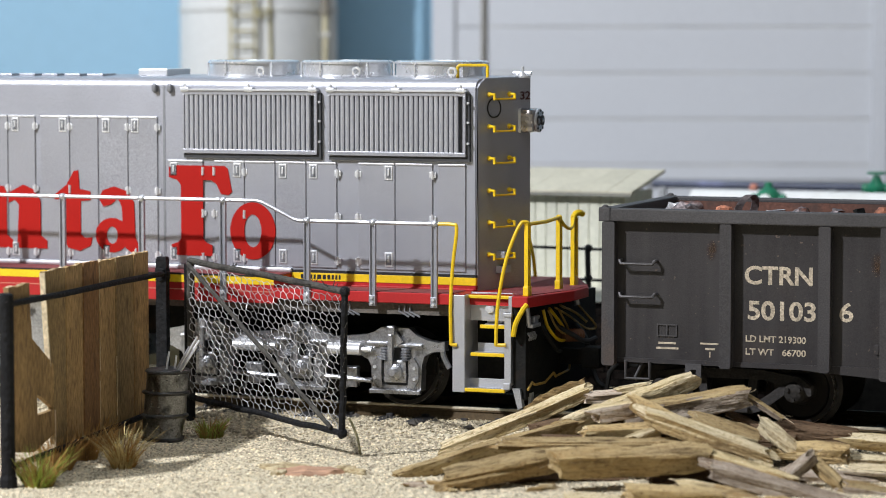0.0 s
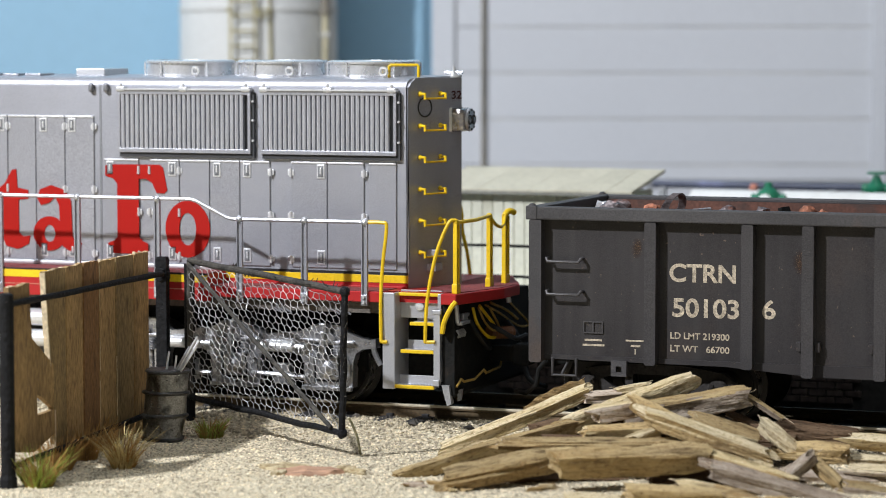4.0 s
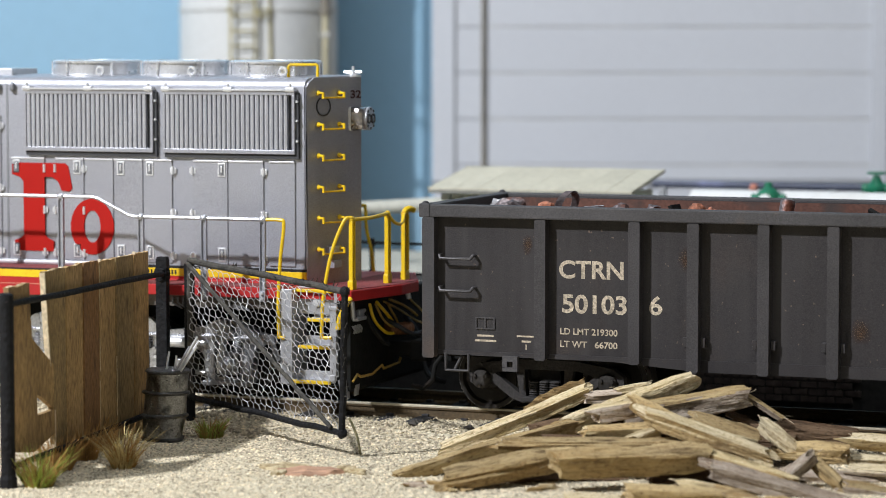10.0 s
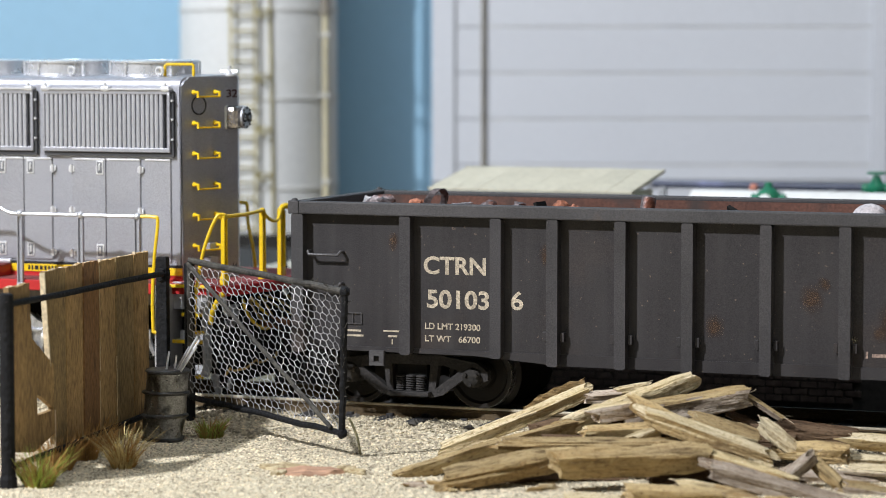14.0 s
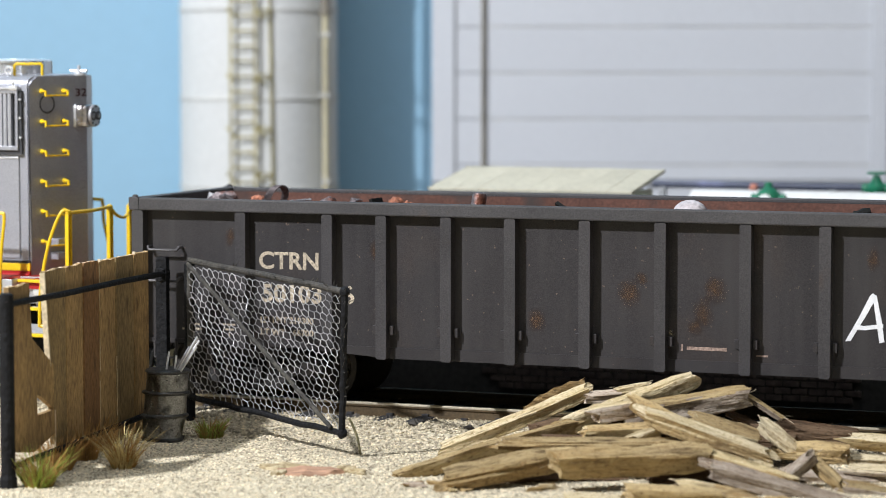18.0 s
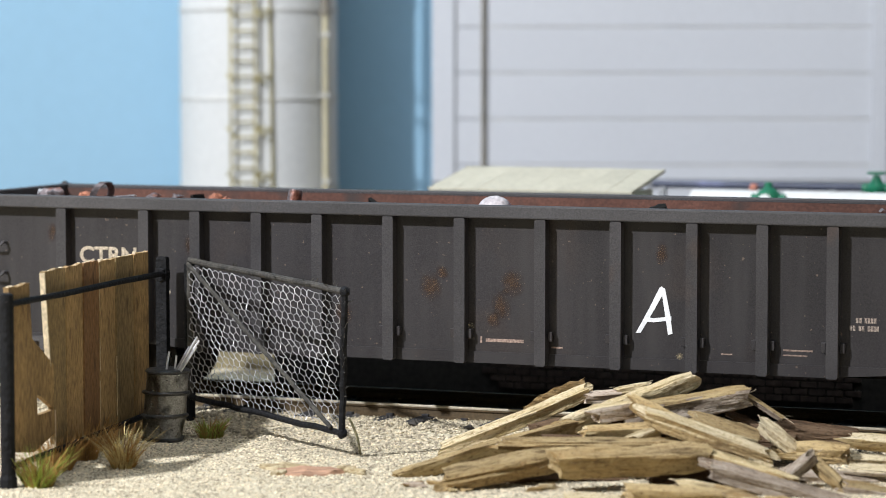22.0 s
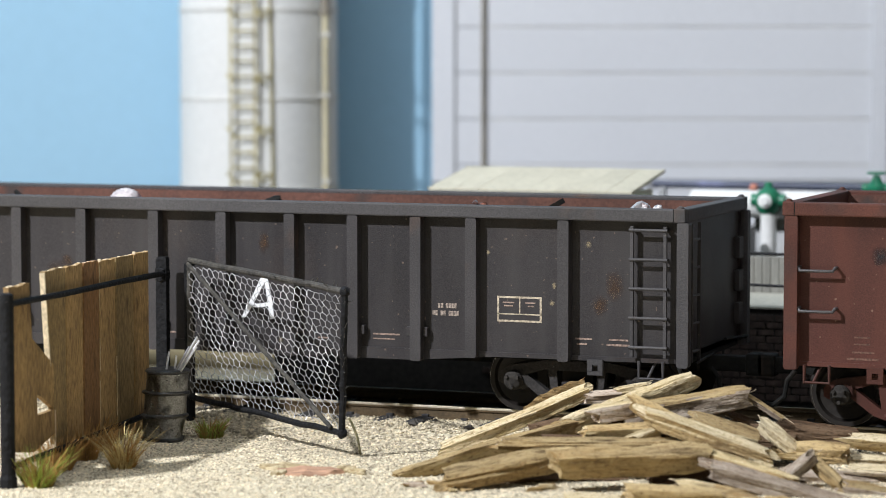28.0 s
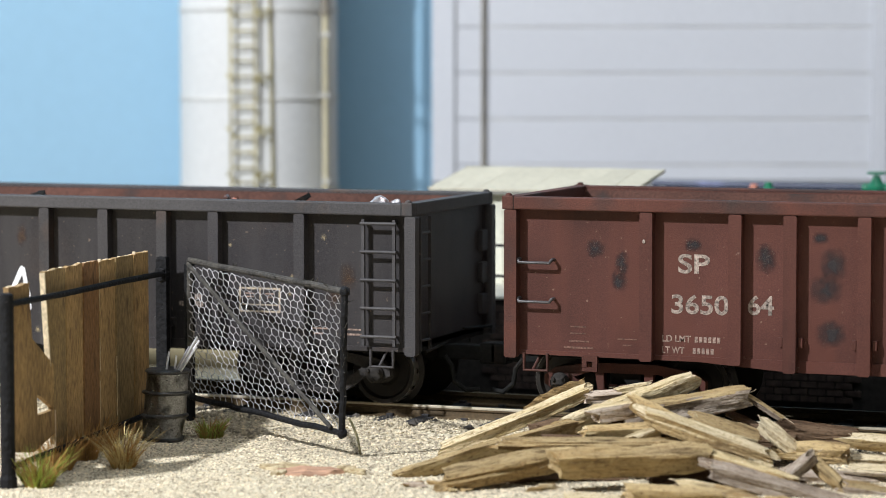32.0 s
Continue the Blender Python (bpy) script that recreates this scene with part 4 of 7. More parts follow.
# red-brown gondola
R0 = 226.5
rib_r = [226.6, 247.8, 261.3, 269.5, 280.4, 291.4, 302.6, 314.2, 325.8, 337.4, 348.6, 359.2, 369.6, 378.6, 393.2, 411.7]
car2, off2 = gondola("weathered red-brown steel gondola with dark patches, behind the grey one", R0, 187.0, 33.45, 9.25, [(x, 1.95) for x in rib_r], M["boxcar"], M["boxcar_rim"], M["boxcar_rim"], False)
lettering("SP", 253.3, 22.5, 2.9, 4.8, Yp, M["stencil_worn"], car2, off2, 0.02)
lettering("3650", 252.3, 16.5, 2.9, 8.7, Yp, M["stencil_worn"], car2, off2, 0.02)
lettering("64", 263.9, 16.7, 2.9, 3.9, Yp, M["stencil_worn"], car2, off2, 0.02)
lettering("LD LMT", 250.9, 12.3, 1.0, 4.4, Yp, M["stencil_dim"], car2, off2, 0.02)
lettering("LT WT", 250.9, 10.6, 1.0, 3.4, Yp, M["stencil_dim"], car2, off2, 0.02)
bars("load_stencil", [(255.9 + 0.68 * k, 256.35 + 0.68 * k, 12.35, 13.2) for k in range(6)], Yp, M["stencil_dim"], car2, off2)
bars("load_stencil", [(255.6 + 0.68 * k, 256.05 + 0.68 * k, 10.65, 11.5) for k in range(5)], Yp, M["stencil_dim"], car2, off2)
bars("small_stencil", [(236.6, 239.0, 13.9, 14.1), (236.6, 239.0, 12.9, 13.1), (236.4, 239.6, 11.7, 11.95), (235.6, 240.2, 10.7, 11.0), (244.0, 247.0, 12.3, 12.5), (244.8, 246.2, 11.4, 11.6)], Yp, M["stencil_faint"], car2, off2)
stains(car2, off2, M["soft_soot"], [(240.4, 25.8, 2.0, 2.0), (244.6, 23.8, 1.5, 2.6), (244.2, 21.2, 1.7, 2.2), (266.5, 25.0, 2.2, 3.0), (276.6, 24.4, 2.8, 3.4), (275.4, 20.8, 3.4, 3.0), (276.2, 14.4, 3.0, 2.8), (255.5, 26.8, 1.8, 1.5), (274.6, 28.2, 1.7, 1.3)], 7)
bm = B()
blob(bm, (248.5, -18.05, 27.2), (0.28, 0.12, 0.35), 4, 0.3, 1)
part("paint_chip", bm, M["stencil_worn"], car2, "small pale paint chip", off=off2)
scrap_load(car2, off2, R0, R0 + 187, 31.0, [], M["rust_in"])
# ---------- locomotive ----------
def locomotive():
    x_end, x_front = 2.5, -240.0
    off = (-120.0, 0, 0)
    loco = thing("locomotive", off, "silver diesel locomotive with red sill, yellow stripe and red lettering", "locomotive")
    CARS.append((loco, off[0]))
    H, top, deck = 10.8, 51.0, 18.35
    P = lambda name, bm, mat, parent=loco, label="", smooth=False: part(name, bm, mat, parent, label, off, smooth)
    # hood: rounded shell with a pointed rear end
    bm = B()
    side = [(-H, deck)] + [(-H + 1.5 - 1.5 * math.cos(radians(q)), top - 1.55 + 1.5 * math.sin(radians(q))) for q in range(0, 91, 15)]
    outline = side + [(0, top + 0.3)] + [(-y, z) for y, z in reversed(side)]
    half = len(side)
    def ring(x, cut):
        return [bm.verts.new((x + cut * (1 - abs(y) / H) * 4.8, y, z)) for y, z in outline]
    a, b, c = ring(x_front, 0), ring(-50.9, 0), ring(x_end, 1)
    for p, q in ((a, b), (b, c)):
        for i in range(len(outline) - 1):
            bm.faces.new((p[i], p[i + 1], q[i + 1], q[i]))
    mid = [bm.verts.new((x_end + 4.8, 0, deck))]
    bm.faces.new([c[0], mid[0]] + [c[i] for i in range(half, 0, -1)])
    bm.faces.new([mid[0]] + [c[i] for i in range(len(c) - 1, half - 1, -1)])
    bm.faces.new(a)
    es = [e for e in bm.edges if (e.verts[0] in c and e.verts[1] in c)]
    bmesh.ops.bevel(bm, geom=es, offset=0.35, segments=2, affect="EDGES")
    P("hood", bm, M["silver"], smooth=True)
    Y = -H
    # wide pale roof edge and seam
    bm = B()
    box(bm, -51.15, -50.75, Y - 0.06, Y + 0.2, deck + 2, top - 1.4)
    P("panel_joint", bm, M["grille"])
    # doors, each a thin plate with latch and hinges
    def door(x0, x1, z0, z1, latch_x=None, hinge_x=()):
        bm = B()
        box(bm, x0 + 0.1, x1 - 0.1, Y - 0.22, Y + 0.1, z0, z1, 0.06)
        d = P("hood_door", bm, M["silver"])
        bm = B()
        box(bm, x1 - 0.07, x1 + 0.07, Y - 0.03, Y + 0.1, z0, z1)
        P("door_gap", bm, M["grille"], d)
        if latch_x is not None:
            for z in (z1 - 2.35, z0 + 0.45):
                bm = B()
                box(bm, latch_x - 0.68, latch_x + 0.68, Y - 0.36, Y - 0.2, z, z + 2.25, 0.1)
                lt = P("latch", bm, M["bright"], d)
                bm = B()
                box(bm, latch_x - 0.45, latch_x + 0.45, Y - 0.375, Y - 0.3, z + 0.25, z + 2.0)
                box(bm, latch_x - 0.3, latch_x + 0.3, Y - 0.5, Y - 0.37, z + 0.42, z + 0.62)
                P("latch_recess", bm, M["grille"], lt)
                bm = B()
                box(bm, latch_x - 0.1, latch_x + 0.2, Y - 0.56, Y - 0.36, z + 0.7, z + 1.75, 0.05)
                P("latch_handle", bm, M["bright"], lt)
        for hx in hinge_x:
            for z in (z1 - 2.1, (z0 + z1) / 2 - 0.7, z0 + 0.5):
                bm = B()
                box(bm, hx - 0.55, hx + 0.55, Y - 0.32, Y - 0.18, z + 0.2, z + 1.1, 0.08)
                rod(bm, (hx, Y - 0.36, z), (hx, Y - 0.36, z + 1.3), 0.24, 8)
                P("hinge", bm, M["bright"], d)
        bm = B()
        box(bm, x0 + 0.1, x1 - 0.1, Y - 0.36, Y + 0.1, z1, z1 + 0.28, 0.06)
        P("drip_edge", bm, M["bright"], d)
    z_low = 21.2
    for x0, x1, lt, hg in ((-57.38, -52.05, -56.07, (-52.1,)), (-62.76, -57.38, -61.33, (-57.4,)), (-67.97, -62.76, None, ()), (-73.4, -67.97, -69.24, (-67.95,)), (-79.4, -74.3, -78.0, (-74.3,)), (-85.0, -79.4, None, (-79.4,)), (-90.4, -85.0, -86.3, (-90.4,)), (-96, -90.4, -94.7, ()), (-101.4, -96, None, (-96,)), (-107, -101.4, -102.8, ())):
        door(x0, x1, z_low, 44.35, lt, hg)
    for x0, x1, lt, hg in ((-50.25, -43.98, -49.2, (-44.0,)), (-42.06, -36.76, -38.03, (-42.05, -36.75)), (-36.76, -31.41, None, ()), (-31.41, -26.1, -30.11, ()), (-26.1, -20.84, -24.85, (-20.7,)), (-17.26, -11.03, -12.1, (-17.25,)), (-11.03, -4.76, None, (-4.76,)), (-4.01, 0.69, None, ())):
        door(x0, x1, z_low, 37.5, lt, hg)
    # radiator grilles
    for gx0, gx1 in ((-47.4, -23.9), (-22.2, 0.9)):
        bm = B()
        for q in ((gx0, gx1, 48.2, 49.1), (gx0, gx1, 38.9, 39.6), (gx0, gx0 + 0.5, 39.5, 48.3), (gx1 - 0.5, gx1, 39.5, 48.3)):
            box(bm, q[0], q[1], Y - 1.0, Y + 0.1, q[2], q[3], 0.1)
        g = P("radiator_grille", bm, M["silver"], label="silver framed radiator grille with upright louvres")
        bm = B()
        box(bm, gx0 + 0.3, gx1 - 0.3, Y - 0.15, Y + 0.05, 39.3, 48.6)
        P("grille_back", bm, M["slot"], g)
        n = 26
        for i in range(n):
            x = gx0 + 0.95 + (gx1 - gx0 - 2.5) * i / (n - 1)
            bm = B()
            quad = [(x - 0.29, Y - 0.94), (x - 0.10, Y - 0.94), (x + 0.20, Y - 0.82), (x + 0.20, Y - 0.14), (x - 0.29, Y - 0.14)]
            lo, hi = [bm.verts.new((px, py, 39.5)) for px, py in quad], [bm.verts.new((px, py, 48.3)) for px, py in quad]
            bm.faces.new(lo[::-1])
            bm.faces.new(hi)
            for k in range(5):
                bm.faces.new((lo[k], lo[(k + 1) % 5], hi[(k + 1) % 5], hi[k]))
            P("louvre", bm, M["louvre"], g)
        bm = B()
        for x in (gx0 + 0.6, (gx0 + gx1) / 2, gx1 - 0.8):
            box(bm, x - 0.7, x + 0.7, Y - 1.2, Y - 0.1, 48.7, 49.4, 0.12)
            rod(bm, (x, Y - 0.9, 48.6), (x, Y - 0.9, 50.0), 0.22, 8)
        P("lifting_lug", bm, M["bright"], g)
        bm = B()
        box(bm, gx0 - 0.1, gx1 + 0.1, Y - 1.3, Y + 0.05, 48.9, 49.15)
        P("top_edge", bm, M["bright"], g)
        # dark strips paint the edge shadow below and right of the grille
        bm = B()
        box(bm, gx0 + 0.2, gx1 + 0.5, Y - 0.6, Y + 0.02, 38.2, 38.85)
        P("grille_sill", bm, M["slot"], g, "strip coloured dark for the shadow below the grille")
        bm = B()
        box(bm, gx1 + 0.02, gx1 + 0.5, Y - 0.6, Y + 0.02, 38.86, 48.6)
        edge = P("grille_jamb", bm, M["slot"], g)
        for z in (41.0, 44.2, 47.2):
            bm = B()
            rod(bm, (gx1 + 0.35, Y - 0.62, z), (gx1 + 0.35, Y - 1.0, z), 0.2, 7)
            P("bolt", bm, M["bright"], edge)
    # roof fans
    for cx in (-7.6, -23.6, -40.1):
        bm = B()
        lathe(bm, (cx, 0, top), (0, 0, 1), [(0, 7.3), (0.25, 7.35), (0.3, 7.15), (2.1, 7.1), (2.15, 7.4), (2.45, 7.4), (2.65, 7.0), (2.65, 6.6), (2.2, 6.3), (1.9, 6.1)], 56)
        fan = P("roof_fan", bm, M["fan"], label="bright round radiator fan housing", smooth=True)
        for k in range(9):
            a = k * math.pi / 9
            bm = B()
            rod(bm, (cx - 6.3 * math.cos(a), -6.3 * math.sin(a), top + 2.3), (cx + 6.3 * math.cos(a), 6.3 * math.sin(a), top + 2.3), 0.14, 5)
            P("fan_guard_bar", bm, M["bright"], fan)
        for k in range(6):
            a = k * math.pi / 3 + 0.3
            bm = B()
            box(bm, cx + 7.45 * math.cos(a) - 0.12, cx + 7.45 * math.cos(a) + 0.12, 7.45 * math.sin(a) - 0.12, 7.45 * math.sin(a) + 0.12, top + 0.1, top + 2.3)
            P("fan_rib", bm, M["fan"], fan)
        bm = B()
        pts = [(cx + 5.0 + 0.6 * math.cos(a), -8.3, top + 0.9 + 0.6 * math.sin(a)) for a in [q * math.pi / 6 for q in range(13)]]
        tube(bm, pts, 0.24, 6)
        rod(bm, (cx + 5.0, -8.3, top - 0.3), (cx + 5.0, -8.3, top + 0.4), 0.3, 6)
        P("lifting_eye", bm, M["bright"], fan)
    bm = B()
    box(bm, -58.2, -53.0, -5.5, 3.0, top + 0.1, top + 1.2, 0.15)
    P("roof_hatch", bm, M["bright"], label="pale roof hatch")
    for i in range(9):
        bm = B()
        x = -64.5 - i * 4.2
        box(bm, x - 1.7, x + 1.2, -8.2, -3.5, top - 0.2, top + 0.42, 0.15)
        P("roof_latch", bm, M["silver"])
    bm = B()
    tube(bm, [(-2.0, -7.5, top), (-2.0, -7.5, top + 1.7), (-1.6, -7.5, top + 1.95), (2.2, -6.2, top + 1.95), (2.4, -6.1, top + 1.7), (2.4, -6.1, top)], 0.25)
    P("roof_grab", bm, M["yellow"], label="yellow roof grab iron")
    bm = B()
    lathe(bm, (6.2, -0.6, top), (0, 0, 1), [(0, 1.3), (0.3, 1.3), (0.35, 0.7), (0.9, 0.55), (1.0, 0.3)], 14)
    rod(bm, (4.7, -0.6, top + 0.75), (7.7, -0.6, top + 0.75), 0.3, 8)
    rod(bm, (6.2, -0.6, top + 0.8), (6.2, -0.6, top + 1.7), 0.28, 8)
    P("horn", bm, M["bright"])
    for x in (-52.4, -49.7):
        bm = B()
        blob(bm, (x, Y - 0.5, 49.2), (0.45, 0.5, 0.85), 3, 0.2, 2)
        P("lift_ring", bm, M["grille"])
    # rear face: grab irons, plate ring, number, headlight
    def on_end(y, out=0.0):
        n = Vector((10.8, -4.8, 0)).normalized()
        return Vector((x_end + 4.8 * (1 + y / H), y, 0)) + n * out
    for z in (48.5, 43.55, 38.65, 33.7, 28.8, 23.85):
        bm = B()
        p0, p1 = on_end(-8.6), on_end(-4.5)
        q0, q1 = on_end(-8.6, 1.3), on_end(-4.5, 1.3)
        up = Vector((0, 0, z))
        dn = Vector((0, 0, z - 0.7))
        tube(bm, [p0 + up, q0 + up, q0 + dn, q1 + dn, q1 + up, p1 + up], 0.25)
        g = P("end_grab_iron", bm, M["yellow"], label="yellow end grab iron")
        bm = B()
        for y in (-8.6, -4.5):
            p = on_end(y, 0.2) + up
            blob(bm, p, (0.36, 0.36, 0.42), 2, 0.1, 2)
        P("bolt", bm, M["yellow"], g)
    bm = B()
    n = Vector((10.8, -4.8, 0)).normalized()
    t = Vector((4.8, 10.8, 0)).normalized()
    c0 = on_end(-7.5, 0.08) + Vector((0, 0, 46.4))
    tube(bm, [c0 + t * 1.45 * math.cos(a) + Vector((0, 0, 1.45 * math.sin(a))) for a in [q * math.pi / 12 for q in range(25)]], 0.12, 5)
    P("painted_ring", bm, M["black"])
    for num in lettering("32", 0, 0, 1.3, 2.3, 0, M["dark_red"], loco, (0, 0, 0), 0.02):
        num.matrix_basis = Matrix.Translation((on_end(-2.2, 0.1) - Vector(off) + Vector((0, 0, 47.6))) * K) @ Euler((0, 0, math.atan2(10.8, 4.8))).to_matrix().to_4x4()
    bm = B()
    box(bm, 5.0, 8.6, -2.45, 2.45, 42.5, 46.2, 0.8)
    hl = P("headlight_housing", bm, M["headlight"], label="bright metal headlight housing")
    bm = B()
    lathe(bm, (8.55, 0, 44.35), (1, 0, 0), [(0, 1.85), (0.3, 1.85), (0.4, 1.75), (0.4, 0.3)], 28)
    P("headlight_face", bm, M["step_silver"], hl, "silver face plate with twin lamps")
    for dy in (-0.86, 0.86):
        bm = B()
        lathe(bm, (8.9, dy, 44.35), (1, 0, 0), [(0, 0.8), (0.22, 0.8), (0.25, 0.68), (0.02, 0.5), (0.02, 0.1)], 20)
        P("headlight_ring", bm, M["slot"], hl)
        bm = B()
        lathe(bm, (8.92, dy, 44.35), (1, 0, 0), [(0, 0.52), (0.16, 0.42), (0.22, 0.2), (0.24, 0.05)], 16)
        P("headlight", bm, M["lens"], hl)
    bm = B()
    for y, z in ((-1.5, 45.5), (1.5, 45.5), (-1.5, 43.2), (1.5, 43.2), (0, 45.9), (0, 42.8)):
        rod(bm, (8.8, y * 0.75, z), (9.05, y * 0.75, z), 0.22, 8)
    P("headlight_screw", bm, M["slot"], hl)
    bm = B()
    box(bm, 6.1, 6.5, -2.55, 2.55, 42.4, 46.3, 0.5)
    P("headlight_band", bm, M["bright"], hl)
    bm = B()
    for z in (23.0, 20.8):
        box(bm, 4.0, 5.6, -7.0, -4.0, z, z + 1.2, 0.1)
    P("end_step_box", bm, M["silver"])
    # stripes on the hood foot
    bm = B()
    box(bm, -28.6, x_end, Y - 0.3, Y + 0.1, 19.15, 20.35, 0.04)
    P("yellow_stripe", bm, M["yellow"])
    bm = B()
    box(bm, -28.6, x_end, Y - 0.28, Y + 0.1, 20.38, 20.8)
    P("black_stripe", bm, M["black"])
    bm = B()
    box(bm, -28.6, x_end, Y - 0.35, Y + 0.1, deck, 19.1)
    P("red_base", bm, M["red"])
    bm = B()
    box(bm, -28.6, x_end, Y - 0.7, Y - 0.3, deck, deck + 0.32, 0.1)
    P("kick_strip", bm, M["red"])
    # the walkway stands higher along the front part, with the stripes on its own edge
    bm = B()
    box(bm, -238, -28.6, -17.92, -11.0, 15.95, 20.2, 0.12)
    raised = P("raised_sill", bm, M["red"], label="raised red walkway sill")
    for name, z0, z1, mat in (("yellow_stripe", 18.85, 20.0, "yellow"), ("black_stripe", 20.03, 20.3, "black"), ("sill_bead", 17.68, 17.82, "pink")):
        bm = B()
        box(bm, -238, -28.58, -17.98, -17.9, z0, z1)
        P(name, bm, M[mat], raised)
    bm = B()
    box(bm, -238, -28.55, -17.96, -11.0, 20.204, 20.36, 0.05)
    P("walkway_plate", bm, M["deck_red"], raised, "dull red gritty walkway")
    # bright strip paints in the highlight along the hood foot
    bm = B()
    box(bm, -238, -28.55, -11.5, -10.82, 20.37, 21.05, 0.25)
    P("kick_strip", bm, M["bright"], raised, "bright strip painted for the highlight at the foot of the hood")
    rows = []
    rnd = random.Random(8)
    x = -27.0
    while x < -20:
        w = rnd.uniform(0.3, 0.7)
        rows.append((x, x + w, 19.4, 20.1))
        x += w + (0.25 if rnd.random() < 0.85 else 1.2)
    bars("stripe_writing", rows, Y - 0.31, M["black"], loco, off)
    # deck and sill
    bm = B()
    vs = [(-238, -17.9), (1.1, -17.9), (1.1, -15.8), (10.6, -15.8), (10.6, -17.9), (13.1, -17.9), (16.1, -4.5), (16.1, 2.8), (14.6, 4.6), (9.6, 17.9), (-238, 17.9)]
    a = [bm.verts.new((x, y, deck)) for x, y in vs]
    b = [bm.verts.new((x, y, 16.7)) for x, y in vs]
    bm.faces.new(a)
    bm.faces.new(b[::-1])
    for i in range(len(vs)):
        bm.faces.new((b[i], b[(i + 1) % len(vs)], a[(i + 1) % len(vs)], a[i]))
    bmesh.ops.bevel(bm, geom=[e for e in bm.edges], offset=0.12, segments=1, affect="EDGES")
    P("deck", bm, M["red"], label="red walkway deck and sill")
    bm = B()
    lo = [bm.verts.new((x, y, deck + 0.004)) for x, y in ((6.0, -15.5), (12.7, -15.5), (15.8, -4.4), (15.8, 3.4), (10.2, 15.5), (6.0, 15.5))]
    hi = [bm.verts.new((v.co.x, v.co.y, deck + 0.1)) for v in lo]
    bm.faces.new(lo[::-1])
    bm.faces.new(hi)
    for i in range(6):
        bm.faces.new((lo[i], lo[(i + 1) % 6], hi[(i + 1) % 6], hi[i]))
    P("end_deck_plate", bm, M["deck_red"], label="dull red gritty end platform")
    bm = B()
    box(bm, -28.5, 0.9, -17.6, -11.6, deck + 0.004, deck + 0.1)
    P("walkway_plate", bm, M["deck_red"], label="dull red gritty walkway")
    for x0, x1, z0, z1 in ((-238, 0.8, 14.9, 16.69),):
        bm = B()
        box(bm, x0, x1, -16.6, 16.6, z0, z1)
        P("frame", bm, M["sill_dark"], label="grimy dark frame below the sill")
    bm = B()
    box(bm, -238, 12, -5, 5, 9, 16)
    P("centre_frame", bm, M["under"])
    for x in (-18, -8):
        bm = B()
        for k in range(3):
            tube(bm, [(x + k * 0.9, -16.9, 16.3), (x + k * 0.9, -16.9, 15.4), (x + k * 0.9 + 1.6, -16.9, 14.6)], 0.16, 5)
        P("frame_conduit", bm, M["grille"])
    # handrail
    posts = (-65.5, -51.4, -37.2, -22.9, -11.9, -1.8, -79.6, -93.7, -107.8)
    for i, x in enumerate(posts):
        zt = 31.9 if x < -30 else 29.0
        bm = B()
        box(bm, x - 0.40, x + 0.40, -18.02, -17.8, 16.4, zt - 0.4)
        for e in (-0.40, 0.40):
            box(bm, x + e - 0.1, x + e + 0.1, -18.35, -17.75, 16.4, zt - 0.4, 0.05)
        box(bm, x - 0.55, x + 0.55, -18.45, -17.7, 16.2, 17.9, 0.15)
        ps = P("handrail_post", bm, M["silver"])
        bm = B()
        blob(bm, (x, -18.0, zt), (0.75, 0.55, 0.6), 1, 0.05, 2)
        P("post_cap", bm, M["rail_metal"], ps)
        bm = B()
        for z in (16.7, 17.5):
            rod(bm, (x, -18.45, z), (x, -18.75, z), 0.24, 7)
        P("post_bolt", bm, M["bright"], ps)
    bm = B()
    tube(bm, [(-235, -18.0, 31.95), (-31.4, -18.0, 31.95), (-30.4, -18.0, 31.7), (-25.2, -18.0, 29.25), (-24.2, -18.0, 29.0), (-1.8, -18.0, 29.0)], 0.3)
    P("handrail", bm, M["rail_metal"], label="bright metal handrail along the walkway")
    # yellow end rails
    bm = B()
    tube(bm, eased([(-1.8, -18.0, 29.0), (1.0, -18.0, 29.0), (1.8, -18.0, 28.3), (1.2, -18.0, 23.0), (0.9, -18.2, 17.0), (1.0, -18.3, 11.4), (1.1, -18.3, 10.8), (1.9, -18.1, 10.7)]), 0.28)
    P("step_rail", bm, M["yellow"], label="yellow bent step handrail")
    bm = B()
    tube(bm, eased([(12.6, -16.6, 29.6), (11.6, -17.3, 29.0), (9.8, -18.0, 24.0), (8.6, -18.4, 17.2), (8.3, -18.4, 11.6), (8.4, -18.3, 11.0), (9.8, -18.2, 11.0)]), 0.28)
    P("step_rail", bm, M["yellow"], label="yellow bent step handrail")
    bm = B()
    tube(bm, [(12.6, -16.4, 29.2), (13.2, -9.5, 29.2), (13.4, -3.8, 29.5)], 0.3)
    P("end_rail", bm, M["yellow"])
    for x, y, zt in ((12.5, -16.2, 29.3), (13.3, -3.6, 29.5), (13.4, 3.6, 29.4)):
        bm = B()
        w = 0.95 if y > 0 else 0.62
        box(bm, x - 0.32, x - 0.05, y - w, y + w, deck, zt, 0.08)
        for e in (0.1 - w, w - 0.1):
            box(bm, x - 0.1, x + 0.35, y + e - 0.13, y + e + 0.13, deck, zt - 0.3, 0.06)
        blob(bm, (x, y, zt - 0.1), (0.5, 0.75, 0.55), 3, 0.08, 2)
        ps = P("end_rail_post", bm, M["yellow"], label="yellow channel-shaped end rail post")
        bm = B()
        box(bm, x - 0.45, x + 0.45, y - 0.85, y + 0.85, deck, deck + 1.5, 0.15)
        P("post_foot", bm, M["yellow"], ps)
    bm = B()
